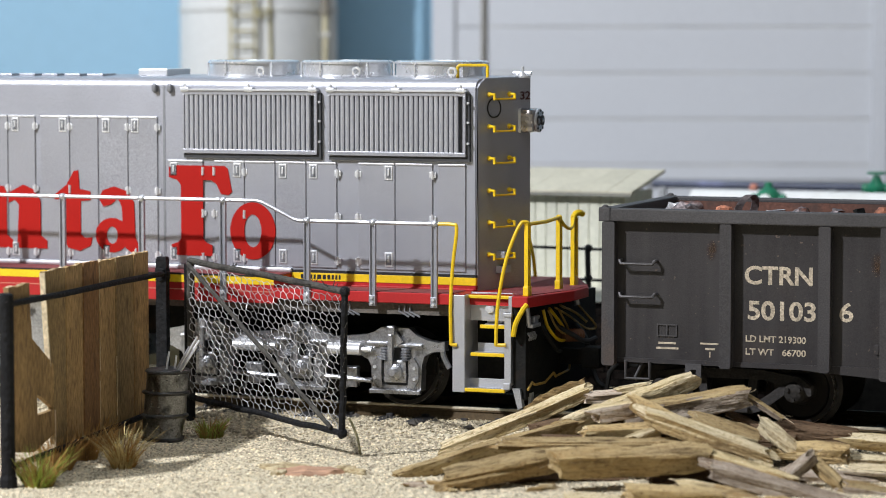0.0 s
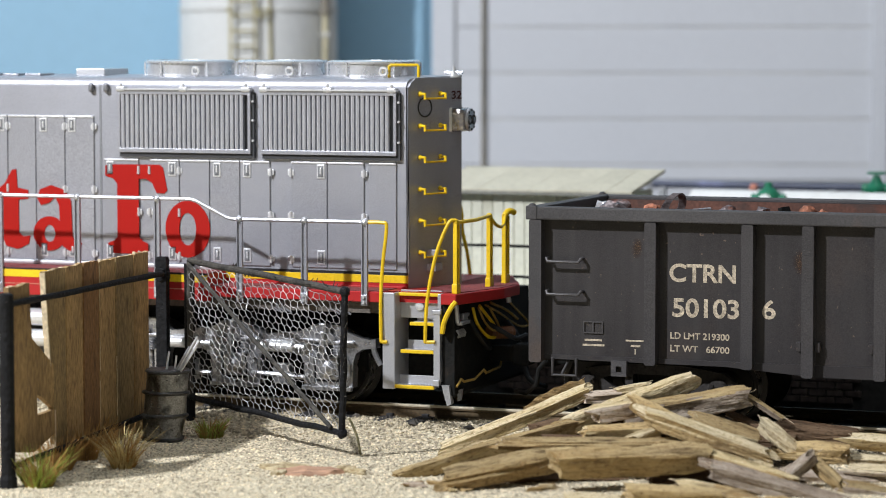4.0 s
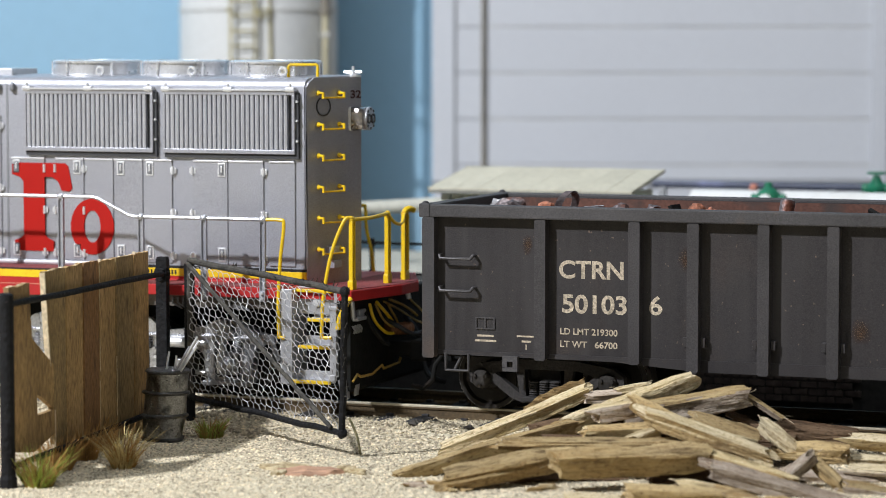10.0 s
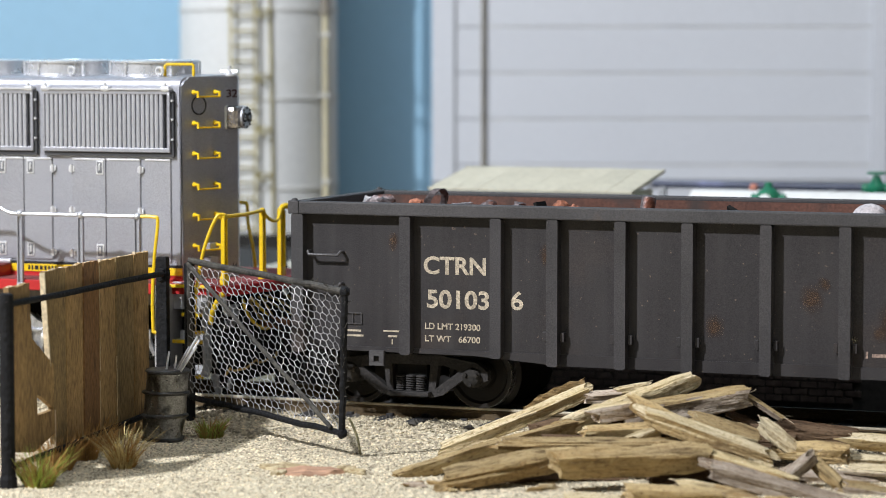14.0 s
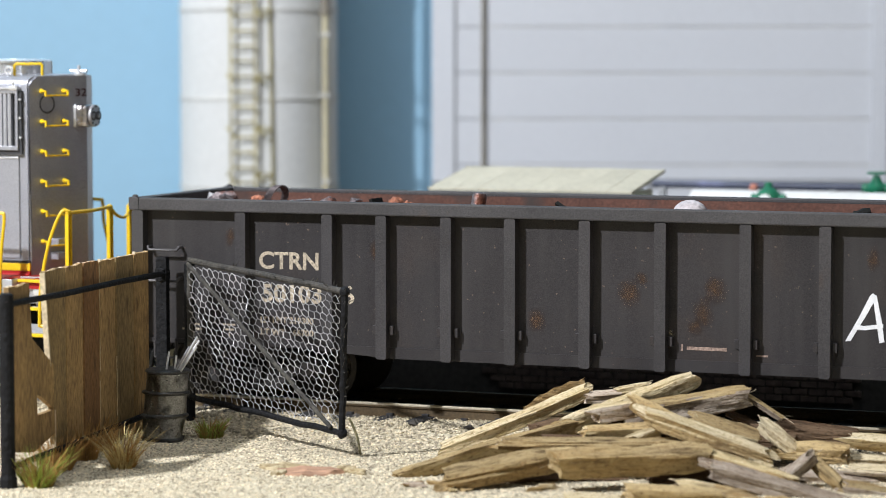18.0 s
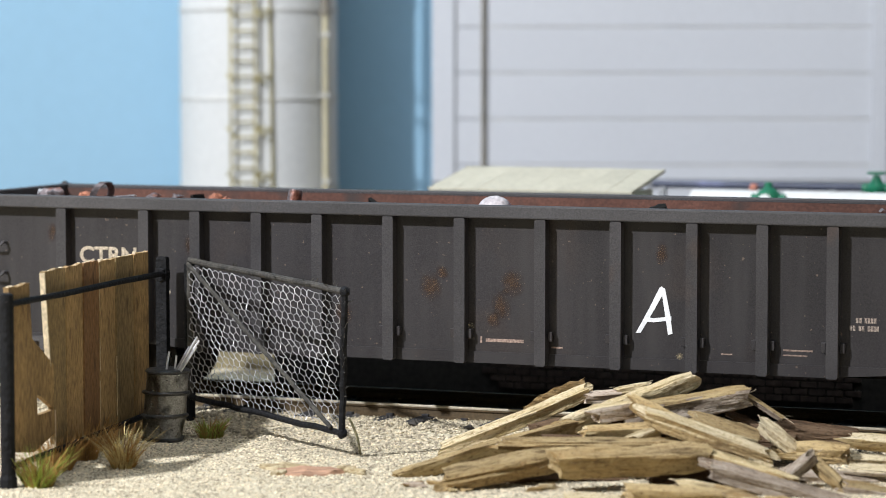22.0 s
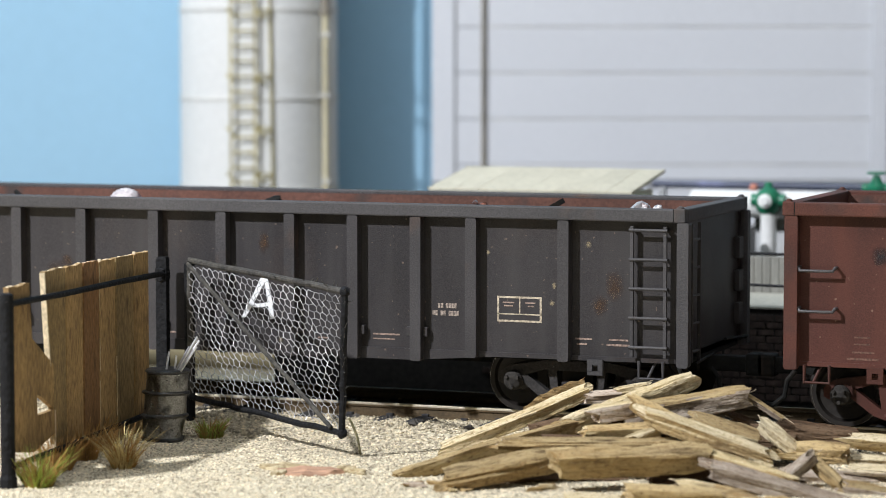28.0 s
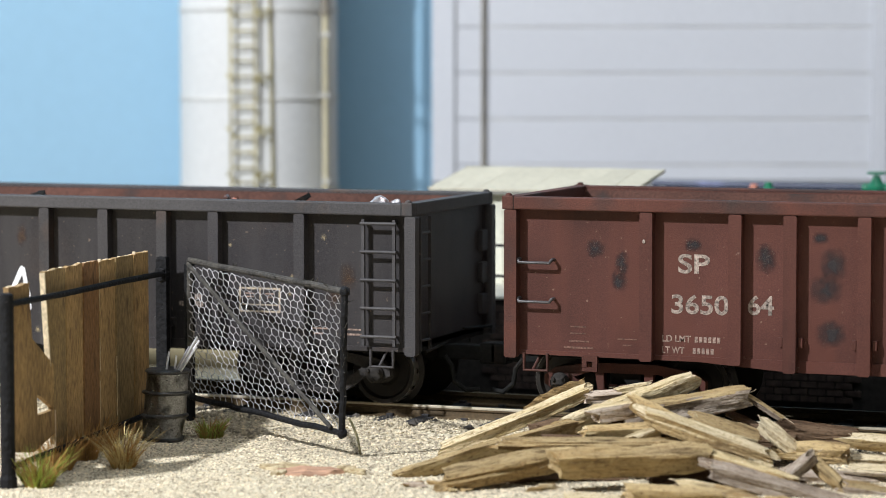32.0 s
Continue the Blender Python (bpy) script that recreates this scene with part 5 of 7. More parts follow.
    tube(bm, eased([(13.3, -3.6, 29.4), (13.8, -2.2, 28.1), (13.9, -0.4, 27.6), (13.8, 1.2, 27.7), (13.6, 2.4, 28.4), (13.4, 3.6, 29.6)]), 0.28, 6)
    P("safety_chain", bm, M["yellow"])
    bm = B()
    tube(bm, eased([(13.3, 3.4, 28.8), (13.5, 3.8, 29.6), (13.9, 4.6, 29.8), (14.2, 5.4, 29.5)]), 0.5)
    P("end_rail", bm, M["yellow"], label="yellow hooked end of the end rail")
    # the same bent rail and its post on the far side
    bm = B()
    box(bm, -2.4, -1.5, 17.8, 18.4, 16.4, 29.0, 0.1)
    P("handrail_post", bm, M["silver"])
    bm = B()
    tube(bm, eased([(-6.0, 18.0, 29.3), (-0.3, 18.0, 29.3), (0.5, 18.0, 28.8), (0.7, 18.0, 25.5), (1.6, 18.0, 21.5), (2.0, 18.2, 17.0), (2.0, 18.3, 11.4)]), 0.3)
    P("step_rail", bm, M["yellow"], label="yellow bent step handrail")
    # step well: silver cheeks, and open treads with short risers
    bm = B()
    box(bm, 1.1, 3.1, -18.0, -17.5, 3.5, 18.3, 0.12)
    box(bm, 2.7, 3.1, -17.5, -11.0, 4.0, 18.3, 0.1)
    P("step_cheek", bm, M["step_silver"], label="silver cheek plate of the step well")
    bm = B()
    prism(bm, [(9.5, 15.9), (10.5, 15.9), (10.5, 5.3), (10.2, 4.7), (9.5, 4.7)], -18.0, -17.4)
    box(bm, 9.9, 10.5, -17.4, -11.0, 4.8, 18.3, 0.1)
    box(bm, 9.3, 10.7, -18.15, -17.3, 15.2, 15.9, 0.15)
    box(bm, 9.3, 10.4, -18.1, -17.2, 4.2, 5.2, 0.15)
    P("step_cheek", bm, M["step_silver"], label="silver notched cheek plate of the step well")
    bm = B()
    box(bm, 3.1, 9.9, -12.2, -11.6, 3.9, 14.2)
    P("step_back", bm, M["under"])
    bm = B()
    box(bm, 3.1, 9.9, -15.4, -15.0, 14.3, 18.6, 0.05)
    back = P("kick_panel", bm, M["step_silver"])
    bm = B()
    box(bm, 3.0, 9.9, -16.4, -15.6, 17.75, 18.25, 0.1)
    P("yellow_edge", bm, M["yellow"], back)
    bm = B()
    lathe(bm, (6.3, -15.45, 16.2), (0, -1, 0), [(0, 0.75), (0.3, 0.7), (0.4, 0.3)], 12)
    P("round_boss", bm, M["bright"], back)
    for k, (z, left) in enumerate(((3.75, 2.1), (9.1, 3.9), (13.3, 5.1))):
        d = 0.85 * k
        bm = B()
        box(bm, left, 9.5, -17.5 + d, -15.6 + d, z, z + 0.4, 0.06)
        for q in range(14):
            gx = left + 0.4 + (9.0 - left) * q / 14
            box(bm, gx, gx + 0.22, -17.4 + d, -16.9 + d, z + 0.4, z + 0.55)
        sp = P("step_tread", bm, M["step_silver"], label="silver tread with a raised grip pattern")
        bm = B()
        box(bm, left - 0.2, 9.5, -17.95 + d, -17.5 + d, z - 0.1, z + 0.45, 0.1)
        P("yellow_edge", bm, M["yellow"], sp)
        bm = B()
        box(bm, left + 0.2, 9.5, -15.8 + d, -15.5 + d, z + 0.4, z + 1.75, 0.05)
        P("riser", bm, M["step_silver"], sp)
    # plough and pilot under the end
    bm = B()
    prism(bm, [(10.7, 16.9), (12.6, 16.9), (12.6, 3.0), (11.6, 2.2), (10.7, 3.0)], -17.2, 17.2)
    P("pilot", bm, M["under"], label="black pilot plate")
    bm = B()
    tube(bm, [(12.9, -17.0, 4.2), (13.1, -15.6, 5.2), (13.2, -14.6, 4.7), (13.3, -10.2, 4.6), (13.3, -6.0, 5.6), (13.4, -5.4, 5.0), (13.4, 1.0, 5.3), (13.4, 1.6, 6.0)], 0.2, 6)
    P("uncoupling_lever", bm, M["hose_ochre"])
    bm = B()
    tube(bm, eased([(13.0, -17.8, 17.2), (12.5, -18.3, 16.4), (11.5, -18.5, 14.4), (11.0, -18.3, 12.4)]), 0.42, 8)
    tube(bm, eased([(12.6, -17.3, 17.0), (12.0, -17.7, 16.0), (11.2, -17.9, 14.2), (10.8, -17.7, 12.6)]), 0.3, 8)
    P("grab_handle", bm, M["yellow"])
    bm = B()
    box(bm, 12, 22, -1.3, 1.3, 6.5, 8.9, 0.3)
    box(bm, 20.5, 23.5, -1.9, 1.9, 5.9, 9.4, 0.5)
    cp = P("coupler", bm, M["under"])
    hoses = ((((13.4, -11.4, 15.8), (13.8, -10.4, 13.2), (14.0, -6.0, 10.8), (14.0, -2.2, 10.6), (13.8, -3.0, 12.4), (13.4, -8.4, 15.8)), 0.26, "yellow"),
             (((13.4, -9.0, 15.6), (13.9, -7.0, 13.0), (14.3, -4.2, 11.6), (14.2, -1.6, 12.0), (13.6, -4.4, 15.2)), 0.18, "hose_ochre"),
             (((13.4, 5.0, 15.4), (13.8, 7.3, 14.0), (14.2, 11.6, 11.7), (14.1, 12.3, 10.8), (13.8, 8.3, 11.2), (13.5, 0.5, 13.9), (13.2, -5.0, 15.6)), 0.17, "hose_ochre"),
             (((13.3, -3.0, 15.8), (14.0, 1.0, 14.6), (14.6, 3.0, 13.6), (15.2, 4.4, 12.6)), 0.2, "hose_ochre"),
             (((13.2, -13.0, 14.6), (14.2, -12.0, 12.0), (14.8, -9.0, 9.6), (14.4, -6.0, 9.0)), 0.34, "under"),
             (((13.2, 4.0, 12.6), (15.2, 4.2, 10.0), (16.0, 4.6, 6.0), (17.4, 4.0, 3.0), (20.5, 3.0, 2.2)), 0.42, "black"),
             (((13.0, -4.0, 12.8), (15.4, -3.4, 11.4), (17.0, -1.5, 10.2), (18.2, 0.2, 10.6)), 0.4, "black"))
    for pts, r, mat in hoses:
        bm = B()
        tube(bm, eased(pts), r, 7)
        P("jumper_hose", bm, M[mat], label="yellow looped air hose" if mat == "yellow" else "")
    bm = B()
    tube(bm, [(13.3, 4.8, 16.9), (13.5, 5.0, 15.2)], 0.42, 8)
    P("hose_fitting", bm, M["bright"])
    bm = B()
    prof = []
    for q in range(9):
        prof += [(q * 0.62, 1.05), (q * 0.62 + 0.31, 0.8)]
    lathe(bm, (13.2, -3.8, 11.2), (0.45, 0.9, -0.06), prof, 12)
    P("coil_hose", bm, M["hose_brown"], label="brown coiled jumper cable")
    bm = B()
    rod(bm, (12.7, -16.9, 16.8), (12.9, -16.6, 13.9), 0.42, 8)
    box(bm, 12.6, 13.6, -16.6, -12.2, 13.5, 14.1, 0.15)
    box(bm, 12.6, 13.3, -15.0, -12.4, 14.1, 15.2, 0.2)
    P("hose_bracket", bm, M["rail_metal"], label="grey metal hose bracket")
    bm = B()
    for k in range(4):
        tube(bm, [(12.7, -16.6 + k * 0.9, 12.8), (13.1, -16.5 + k * 0.9, 12.2), (12.8, -16.2 + k * 0.9, 11.6)], 0.18, 5)
    P("hose_clip", bm, M["rail_metal"])
    bm = B()
    prism(bm, [(10.7, 4.4), (11.9, 4.4), (12.3, 1.6), (11.6, 1.2), (11.2, 2.6)], -17.8, -16.6)
    prism(bm, [(12.4, 3.4), (13.0, 3.6), (12.8, 1.9), (12.4, 1.7)], -15.4, -14.4)
    P("pilot_foot", bm, M["rail_metal"], label="bare metal foot of the pilot plate")
    # six-wheel trucks
    AXLES = (-15.4, 0.9, 16.8)
    for c in (-26.5, -190.0):
        tr = new("truck")
        tr.parent = loco
        for s in (-1, 1):
            y0, y1 = sorted((s * 12.0, s * 14.0))
            bm = B()
            crown, foot = [(c - 24.5, 9.2), (c - 24.5, 10.6)], []
            for dx in AXLES:
                crown += [(c + dx - 5.0, 11.3), (c + dx - 3.6, 11.8), (c + dx - 2.5, 12.5), (c + dx + 2.1, 12.5), (c + dx + 3.4, 11.4), (c + dx + 5.2, 10.7)]
                foot += [(c + dx - 6.0, 8.1), (c + dx - 4.6, 7.4), (c + dx - 4.1, 6.3), (c + dx - 4.1, 2.8), (c + dx + 4.1, 2.8), (c + dx + 4.3, 6.9), (c + dx + 4.7, 8.2), (c + dx + 5.8, 8.9)]
            crown += [(c + 23.8, 10.4), (c + 24.8, 10.6), (c + 24.8, 9.1)]
            prism(bm, crown + foot[::-1], y0, y1)
            P("side_frame", bm, M["truck_silver"], tr, "silver cast truck side frame")
            bm = B()
            tube(bm, eased([(c + 24.2, s * 13.4, 9.6), (c + 24.5, s * 13.4, 8.2), (c + 25.4, s * 13.4, 6.5)]), 0.45, 8)
            P("brake_hanger", bm, M["truck_silver"], tr)
            for k, dx in enumerate(AXLES):
                jy = s * 14.0
                near = lambda a, b: (min(jy + s * a, jy + s * b), max(jy + s * a, jy + s * b))
                # dark plate on the solid frame stands in for the shaded journal opening
                bm = B()
                box(bm, c + dx - 2.4, c + dx + 2.4, *near(-0.1, 0.06), 3.6, 9.4)
                jb = P("journal_opening", bm, M["slot"], tr)
                bm = B()
                box(bm, c + dx - 1.9, c + dx + 1.9, *near(0.0, 0.6), 4.0, 7.6, 0.35)
                lathe(bm, (c + dx, jy + s * 0.5, 5.7), (0, s, 0), [(0, 1.35), (0.6, 1.3), (0.85, 0.9), (1.3, 0.5)], 18)
                P("journal_box", bm, M["truck_silver"], jb)
                bm = B()
                box(bm, c + dx - 0.9, c + dx - 0.1, *near(0.3, 1.5), 6.2, 11.6, 0.2)
                box(bm, c + dx - 1.1, c + dx + 0.2, *near(0.2, 1.3), 11.4, 12.9, 0.25)
                prism(bm, [(c + dx - 0.1, 12.4), (c + dx + 1.5, 10.4), (c + dx - 0.1, 9.4)], *near(0.2, 0.8))
                P("damper", bm, M["truck_silver"], jb)
                bm = B()
                box(bm, c + dx - 4.7, c + dx - 1.1, *near(0.0, 0.7), 9.75, 10.3, 0.2)
                box(bm, c + dx + 0.7, c + dx + 4.6, *near(0.0, 0.7), 9.65, 10.15, 0.2)
                P("spring_cap", bm, M["truck_silver"], jb)
                for e in (-1.75, 1.75):
                    bm = B()
                    prof = []
                    for q in range(5):
                        prof += [(q * 0.42, 0.8), (q * 0.42 + 0.21, 0.55)]
                    lathe(bm, (c + dx + e, jy + s * 0.35, 7.6), (0, 0, 1), prof, 10)
                    P("spring", bm, M["truck_silver"], jb)
                for e in (-1, 1):
                    bm = B()
                    prism(bm, [(c + dx + e * 2.2, 7.6), (c + dx + e * 3.1, 8.0), (c + dx + e * 3.9, 6.6), (c + dx + e * 3.9, 4.6), (c + dx + e * 3.0, 3.1), (c + dx + e * 2.1, 3.3), (c + dx + e * 2.3, 5.4)], *near(0.0, 0.55))
                    leg = P("pedestal_leg", bm, M["truck_silver"], jb)
                    for bx, bz in ((3.3, 6.4), (3.3, 4.7)):
                        bm = B()
                        rod(bm, (c + dx + e * bx, jy + s * 0.5, bz), (c + dx + e * bx, jy + s * 0.85, bz), 0.27, 7)
                        P("bolt", bm, M["bright"], leg)
                bm = B()
                box(bm, c + dx - 4.2, c + dx + 4.2, *near(0.0, 0.8), 2.3, 2.95, 0.1)
                P("tie_bar", bm, M["truck_silver"], jb)
            for dx in (-7.2, 9.0):
                bm = B()
                rod(bm, (c + dx - 3.2, s * 14.6, 9.0), (c + dx + 2.2, s * 14.6, 9.0), 0.95, 14)
                rod(bm, (c + dx + 2.2, s * 14.6, 9.0), (c + dx + 4.0, s * 14.6, 9.0), 0.4, 8)
                P("brake_cylinder", bm, M["bright"], tr)
                bm = B()
                rod(bm, (c + dx - 4, s * 14.4, 4.6), (c + dx + 4, s * 14.4, 4.2), 0.4, 8)
                box(bm, c + dx - 1.4, c + dx + 1.4, min(s * 13, s * 14.5), max(s * 13, s * 14.5), 3.0, 6.2, 0.2)
                P("brake_rigging", bm, M["truck_silver"], tr)
        bm = B()
        box(bm, c - 22, c + 22, -11, 11, 5.0, 10.5)
        P("truck_core", bm, M["under"], tr)
        for dx in AXLES:
            wheelset(tr, c + dx, 5.7, off)
    bm = B()
    prism(bm, [(-140, 15), (-62, 15), (-62, 6), (-65, 3.5), (-137, 3.5), (-140, 6)], -15.5, 15.5)
    P("fuel_tank", bm, M["truck_silver"], label="silver fuel tank under the frame")
    for k in range(2):
        bm = B()
        rod(bm, (-64, -15.8, 12.2 - k * 3.4), (-56.5, -15.8, 12.2 - k * 3.4), 1.4, 14)
        P("air_reservoir", bm, M["bright"])
    # large red painted marks along the side, plain shapes
    def disc(bm, cx, cz, rx, rz, hx, hz):
        n = 32
        angs = [2 * math.pi * i / n for i in range(n)]
        fr = [[bm.verts.new((cx + p * math.cos(a), y, cz + q * math.sin(a))) for a in angs] for p, q, y in ((rx, rz, Y - 0.36), (hx, hz, Y - 0.36), (hx, hz, Y - 0.2), (rx, rz, Y - 0.2))]
        for i in range(n):
            j = (i + 1) % n
            for p in range(4):
                q = (p + 1) % 4
                bm.faces.new((fr[p][i], fr[p][j], fr[q][j], fr[q][i]))

    def mark(pts=None, ring=None, lift=0.0):
        bm = B()
        if pts:
            prism(bm, pts, Y - 0.36 - lift, Y - 0.2)
        else:
            disc(bm, *ring)
        P("red_mark", bm, M["letter_red"], label="large red painted mark on the hood")
    mark([(-50.0, 36.6), (-49.4, 36.9), (-40.2, 36.9), (-39.6, 36.4), (-38.9, 32.8), (-39.5, 32.3), (-40.8, 32.4), (-41.6, 34.0), (-42.6, 34.6), (-44.0, 34.6), (-44.0, 25.2), (-43.4, 24.6), (-42.4, 24.2), (-42.4, 22.5), (-49.6, 22.5), (-49.6, 24.2), (-48.4, 24.6), (-47.9, 25.2), (-47.9, 33.8), (-48.6, 34.6), (-50.0, 35.0)])
    mark(ring=(-35.3, 26.7, 3.95, 4.55, 1.5, 2.6))
    mark(ring=(-60.3, 25.4, 3.0, 2.8, 1.0, 1.4))
    mark([(-62.6, 31.2), (-62.0, 32.6), (-60.0, 33.3), (-57.6, 32.6), (-56.3, 30.8), (-56.1, 25.0), (-55.6, 24.2), (-54.4, 24.0), (-54.8, 23.0), (-56.6, 22.6), (-57.9, 23.4), (-58.3, 25.0), (-58.5, 30.0), (-59.2, 31.4), (-60.4, 30.4), (-61.8, 30.0)], lift=0.03)
    mark([(-67.2, 35.7), (-66.4, 35.8), (-66.2, 32.8), (-64.2, 32.4), (-64.2, 31.0), (-66.0, 30.8), (-66.0, 25.4), (-65.2, 24.8), (-63.9, 25.0), (-64.2, 23.6), (-66.2, 22.7), (-68.4, 23.2), (-69.2, 25.0), (-69.2, 31.0), (-70.8, 31.0), (-70.6, 31.9), (-68.6, 33.4)])
    mark([(-79.2, 32.0), (-76.6, 33.3), (-74.4, 32.4), (-73.4, 30.6), (-73.4, 25.0), (-72.2, 24.2), (-72.2, 22.9), (-77.8, 22.9), (-77.4, 30.0), (-78.2, 30.8), (-79.4, 30.2)])
    mark([(-85.0, 33.0), (-80.2, 33.0), (-79.7, 32.0), (-79.7, 25.0), (-78.6, 24.2), (-78.6, 22.9), (-84.6, 22.9), (-84.6, 24.2), (-83.4, 25.0), (-83.4, 31.0), (-85.0, 31.6)])
    mark(ring=(-91.0, 28.0, 3.9, 5.0, 1.6, 3.0))


locomotive()

# ---------- behind the track: ledge, railing, shed, pipes ----------
def ledge():
    bm = B()
    # the gap before x -53.6 is made up to let lamp light reach the block
    box(bm, -720, -104, 37.0, 62, -12, 12.4)
    # low piece added to keep the view under the cars dark
    box(bm, -103.99, -84.0, 62.0, 70, -12, 8)
    plan = [(-53.6, 37), (720, 37), (720, 300), (-120, 300), (-92.5, 212), (-59, 132), (-120.4, 132), (-83.9, 62), (-53.6, 62)]
    low, high = ([bm.verts.new((x, y, z)) for x, y in plan] for z in (-12, 12.4))
    bm.faces.new(high)
    bm.faces.new(low[::-1])
    for i in range(len(plan)):
        j = (i + 1) % len(plan)
        bm.faces.new((low[i], low[j], high[j], high[i]))
    lathe(bm, (-125.1, 185.9, -12), (0, 0, 1), [(0, 18.9), (24.4, 18.9), (24.4, 0.2)], 40)
    tagged(part("platform_ledge", bm, M["mortar"]), "raised dark platform behind the track", "platform", kind="structure")
    bm = B()
    box(bm, -720, 720, 58.0, 430, -16, -4.8)
    tagged(part("back_ground", bm, M["moss"]), "dull olive ground behind the platform", "ground", kind="structure")
    bm = B()
    box(bm, -78, -38, 82, 131, 12.404, 12.7, 0.1)
    tagged(part("concrete_apron", bm, M["coping"]), "pale concrete apron on the platform", "apron", kind="structure")
    wall = thing("retaining_wall", (0, 37, -3), "dark brick retaining wall behind the track", "wall")
    tagged(wall, kind="structure")
    off = (0, 37, -3)
    bm = B()
    box(bm, -1.35, 1.35, -0.35, 0.0, 0, 1.0, 0.08)
    first = part("brick", bm, M["brick"], wall)
    first.location = (5 * K, 0, 0.2 * K)
    rnd = random.Random(9)
    for j in range(12):
        for i in range(22):
            if i == 0 and j == 0:
                continue
            b = first.copy()
            scene.collection.objects.link(b)
            b.location = ((5 + (i - 6) * 2.95 + (j % 2) * 1.45) * K, rnd.uniform(-0.1, 0.05) * K, (0.2 + j * 1.2) * K)
    bm = B()
    box(bm, -720, -104, 36.6, 62.2, 12.404, 12.75, 0.1)
    box(bm, -53.6, 720, 36.6, 62.2, 12.404, 12.75, 0.1)
    tagged(part("edge_coping", bm, M["coping"]), "cream coping slab of the platform edge", "coping", kind="structure")
    fence = thing("wire_railing", (-16, 40, 12.4), "thin black wire railing on the platform edge", "railing")
    off = (-16, 40, 12.4)
    for x in (-52.7, -35.8, 4.1, 44.0):
        bm = B()
        rod(bm, (x, 40, 12.4), (x - 0.3, 40, 21.7), 0.5, 8)
        for z in (16.2, 21.4):
            blob(bm, (x - 0.15, 40, z), (0.75, 0.65, 0.8), int(x), 0.3, 2)
        part("railing_post", bm, M["black"], fence, off=off)
    for z in (16.1, 21.4):
        bm = B()
        tube(bm, [(-52.7 + i * 10, 40 + 0.1 * math.sin(i), z + 0.12 * math.sin(i * 1.9)) for i in range(16)], 0.27, 6)
        part("wire", bm, M["black"], fence, off=off)


def shed():
    sh = thing("small_shed", (-14, 62, 12.4), "small cream shed with a sloping panelled roof", "shed")
    off = (-14, 62, 12.4)
    bm = B()
    box(bm, -31.6, 3.0, 62.6, 80.5, 12.4, 29.4)
    body = part("wall", bm, M["shed_wall"], sh, off=off)
    for i in range(17):
        bm = B()
        x = -31.6 + i * 2.035
        box(bm, x + 0.06, x + 1.95, 62.25, 62.62, 12.4, 29.5, 0.08)
        part("siding_board", bm, M["shed_wall"], body, off=off)
    for i in range(8):
        bm = B()
        y = 63.0 + i * 2.2
        box(bm, 3.0, 3.3, y, y + 2.1, 12.4, 29.6, 0.08)
        part("siding_board", bm, M["shed_wall"], body, off=off)
    rf = new("roof")
    rf.parent = sh
    for i in range(8):
        x = -33.4 + i * 4.85
        bm = B()
        vs = [(x + 0.05, 60.6, 29.5), (x + 4.8, 60.6, 29.5), (x + 4.8, 81.5, 32.6), (x + 0.05, 81.5, 32.6)]
        a = [bm.verts.new((p[0], p[1], p[2] + 0.55 + 0.03 * i % 0.05)) for p in vs]
        b = [bm.verts.new(p) for p in vs]
        bm.faces.new(a)
        bm.faces.new(b[::-1])
        for k in range(4):
            bm.faces.new((b[k], b[(k + 1) % 4], a[(k + 1) % 4], a[k]))
        part("roof_panel", bm, M["shed_roof"], rf, off=off)
        bm = B()
        rod(bm, (x + 0.02, 60.5, 30.02), (x + 0.02, 81.6, 33.12), 0.10, 6)
        part("roof_seam", bm, M["shed_roof"], rf, off=off)
    bm = B()
    box(bm, -33.3, 5.2, 60.4, 60.75, 29.15, 29.75)
    part("eave_board", bm, M["olive"], rf, "olive shaded eave board", off=off)


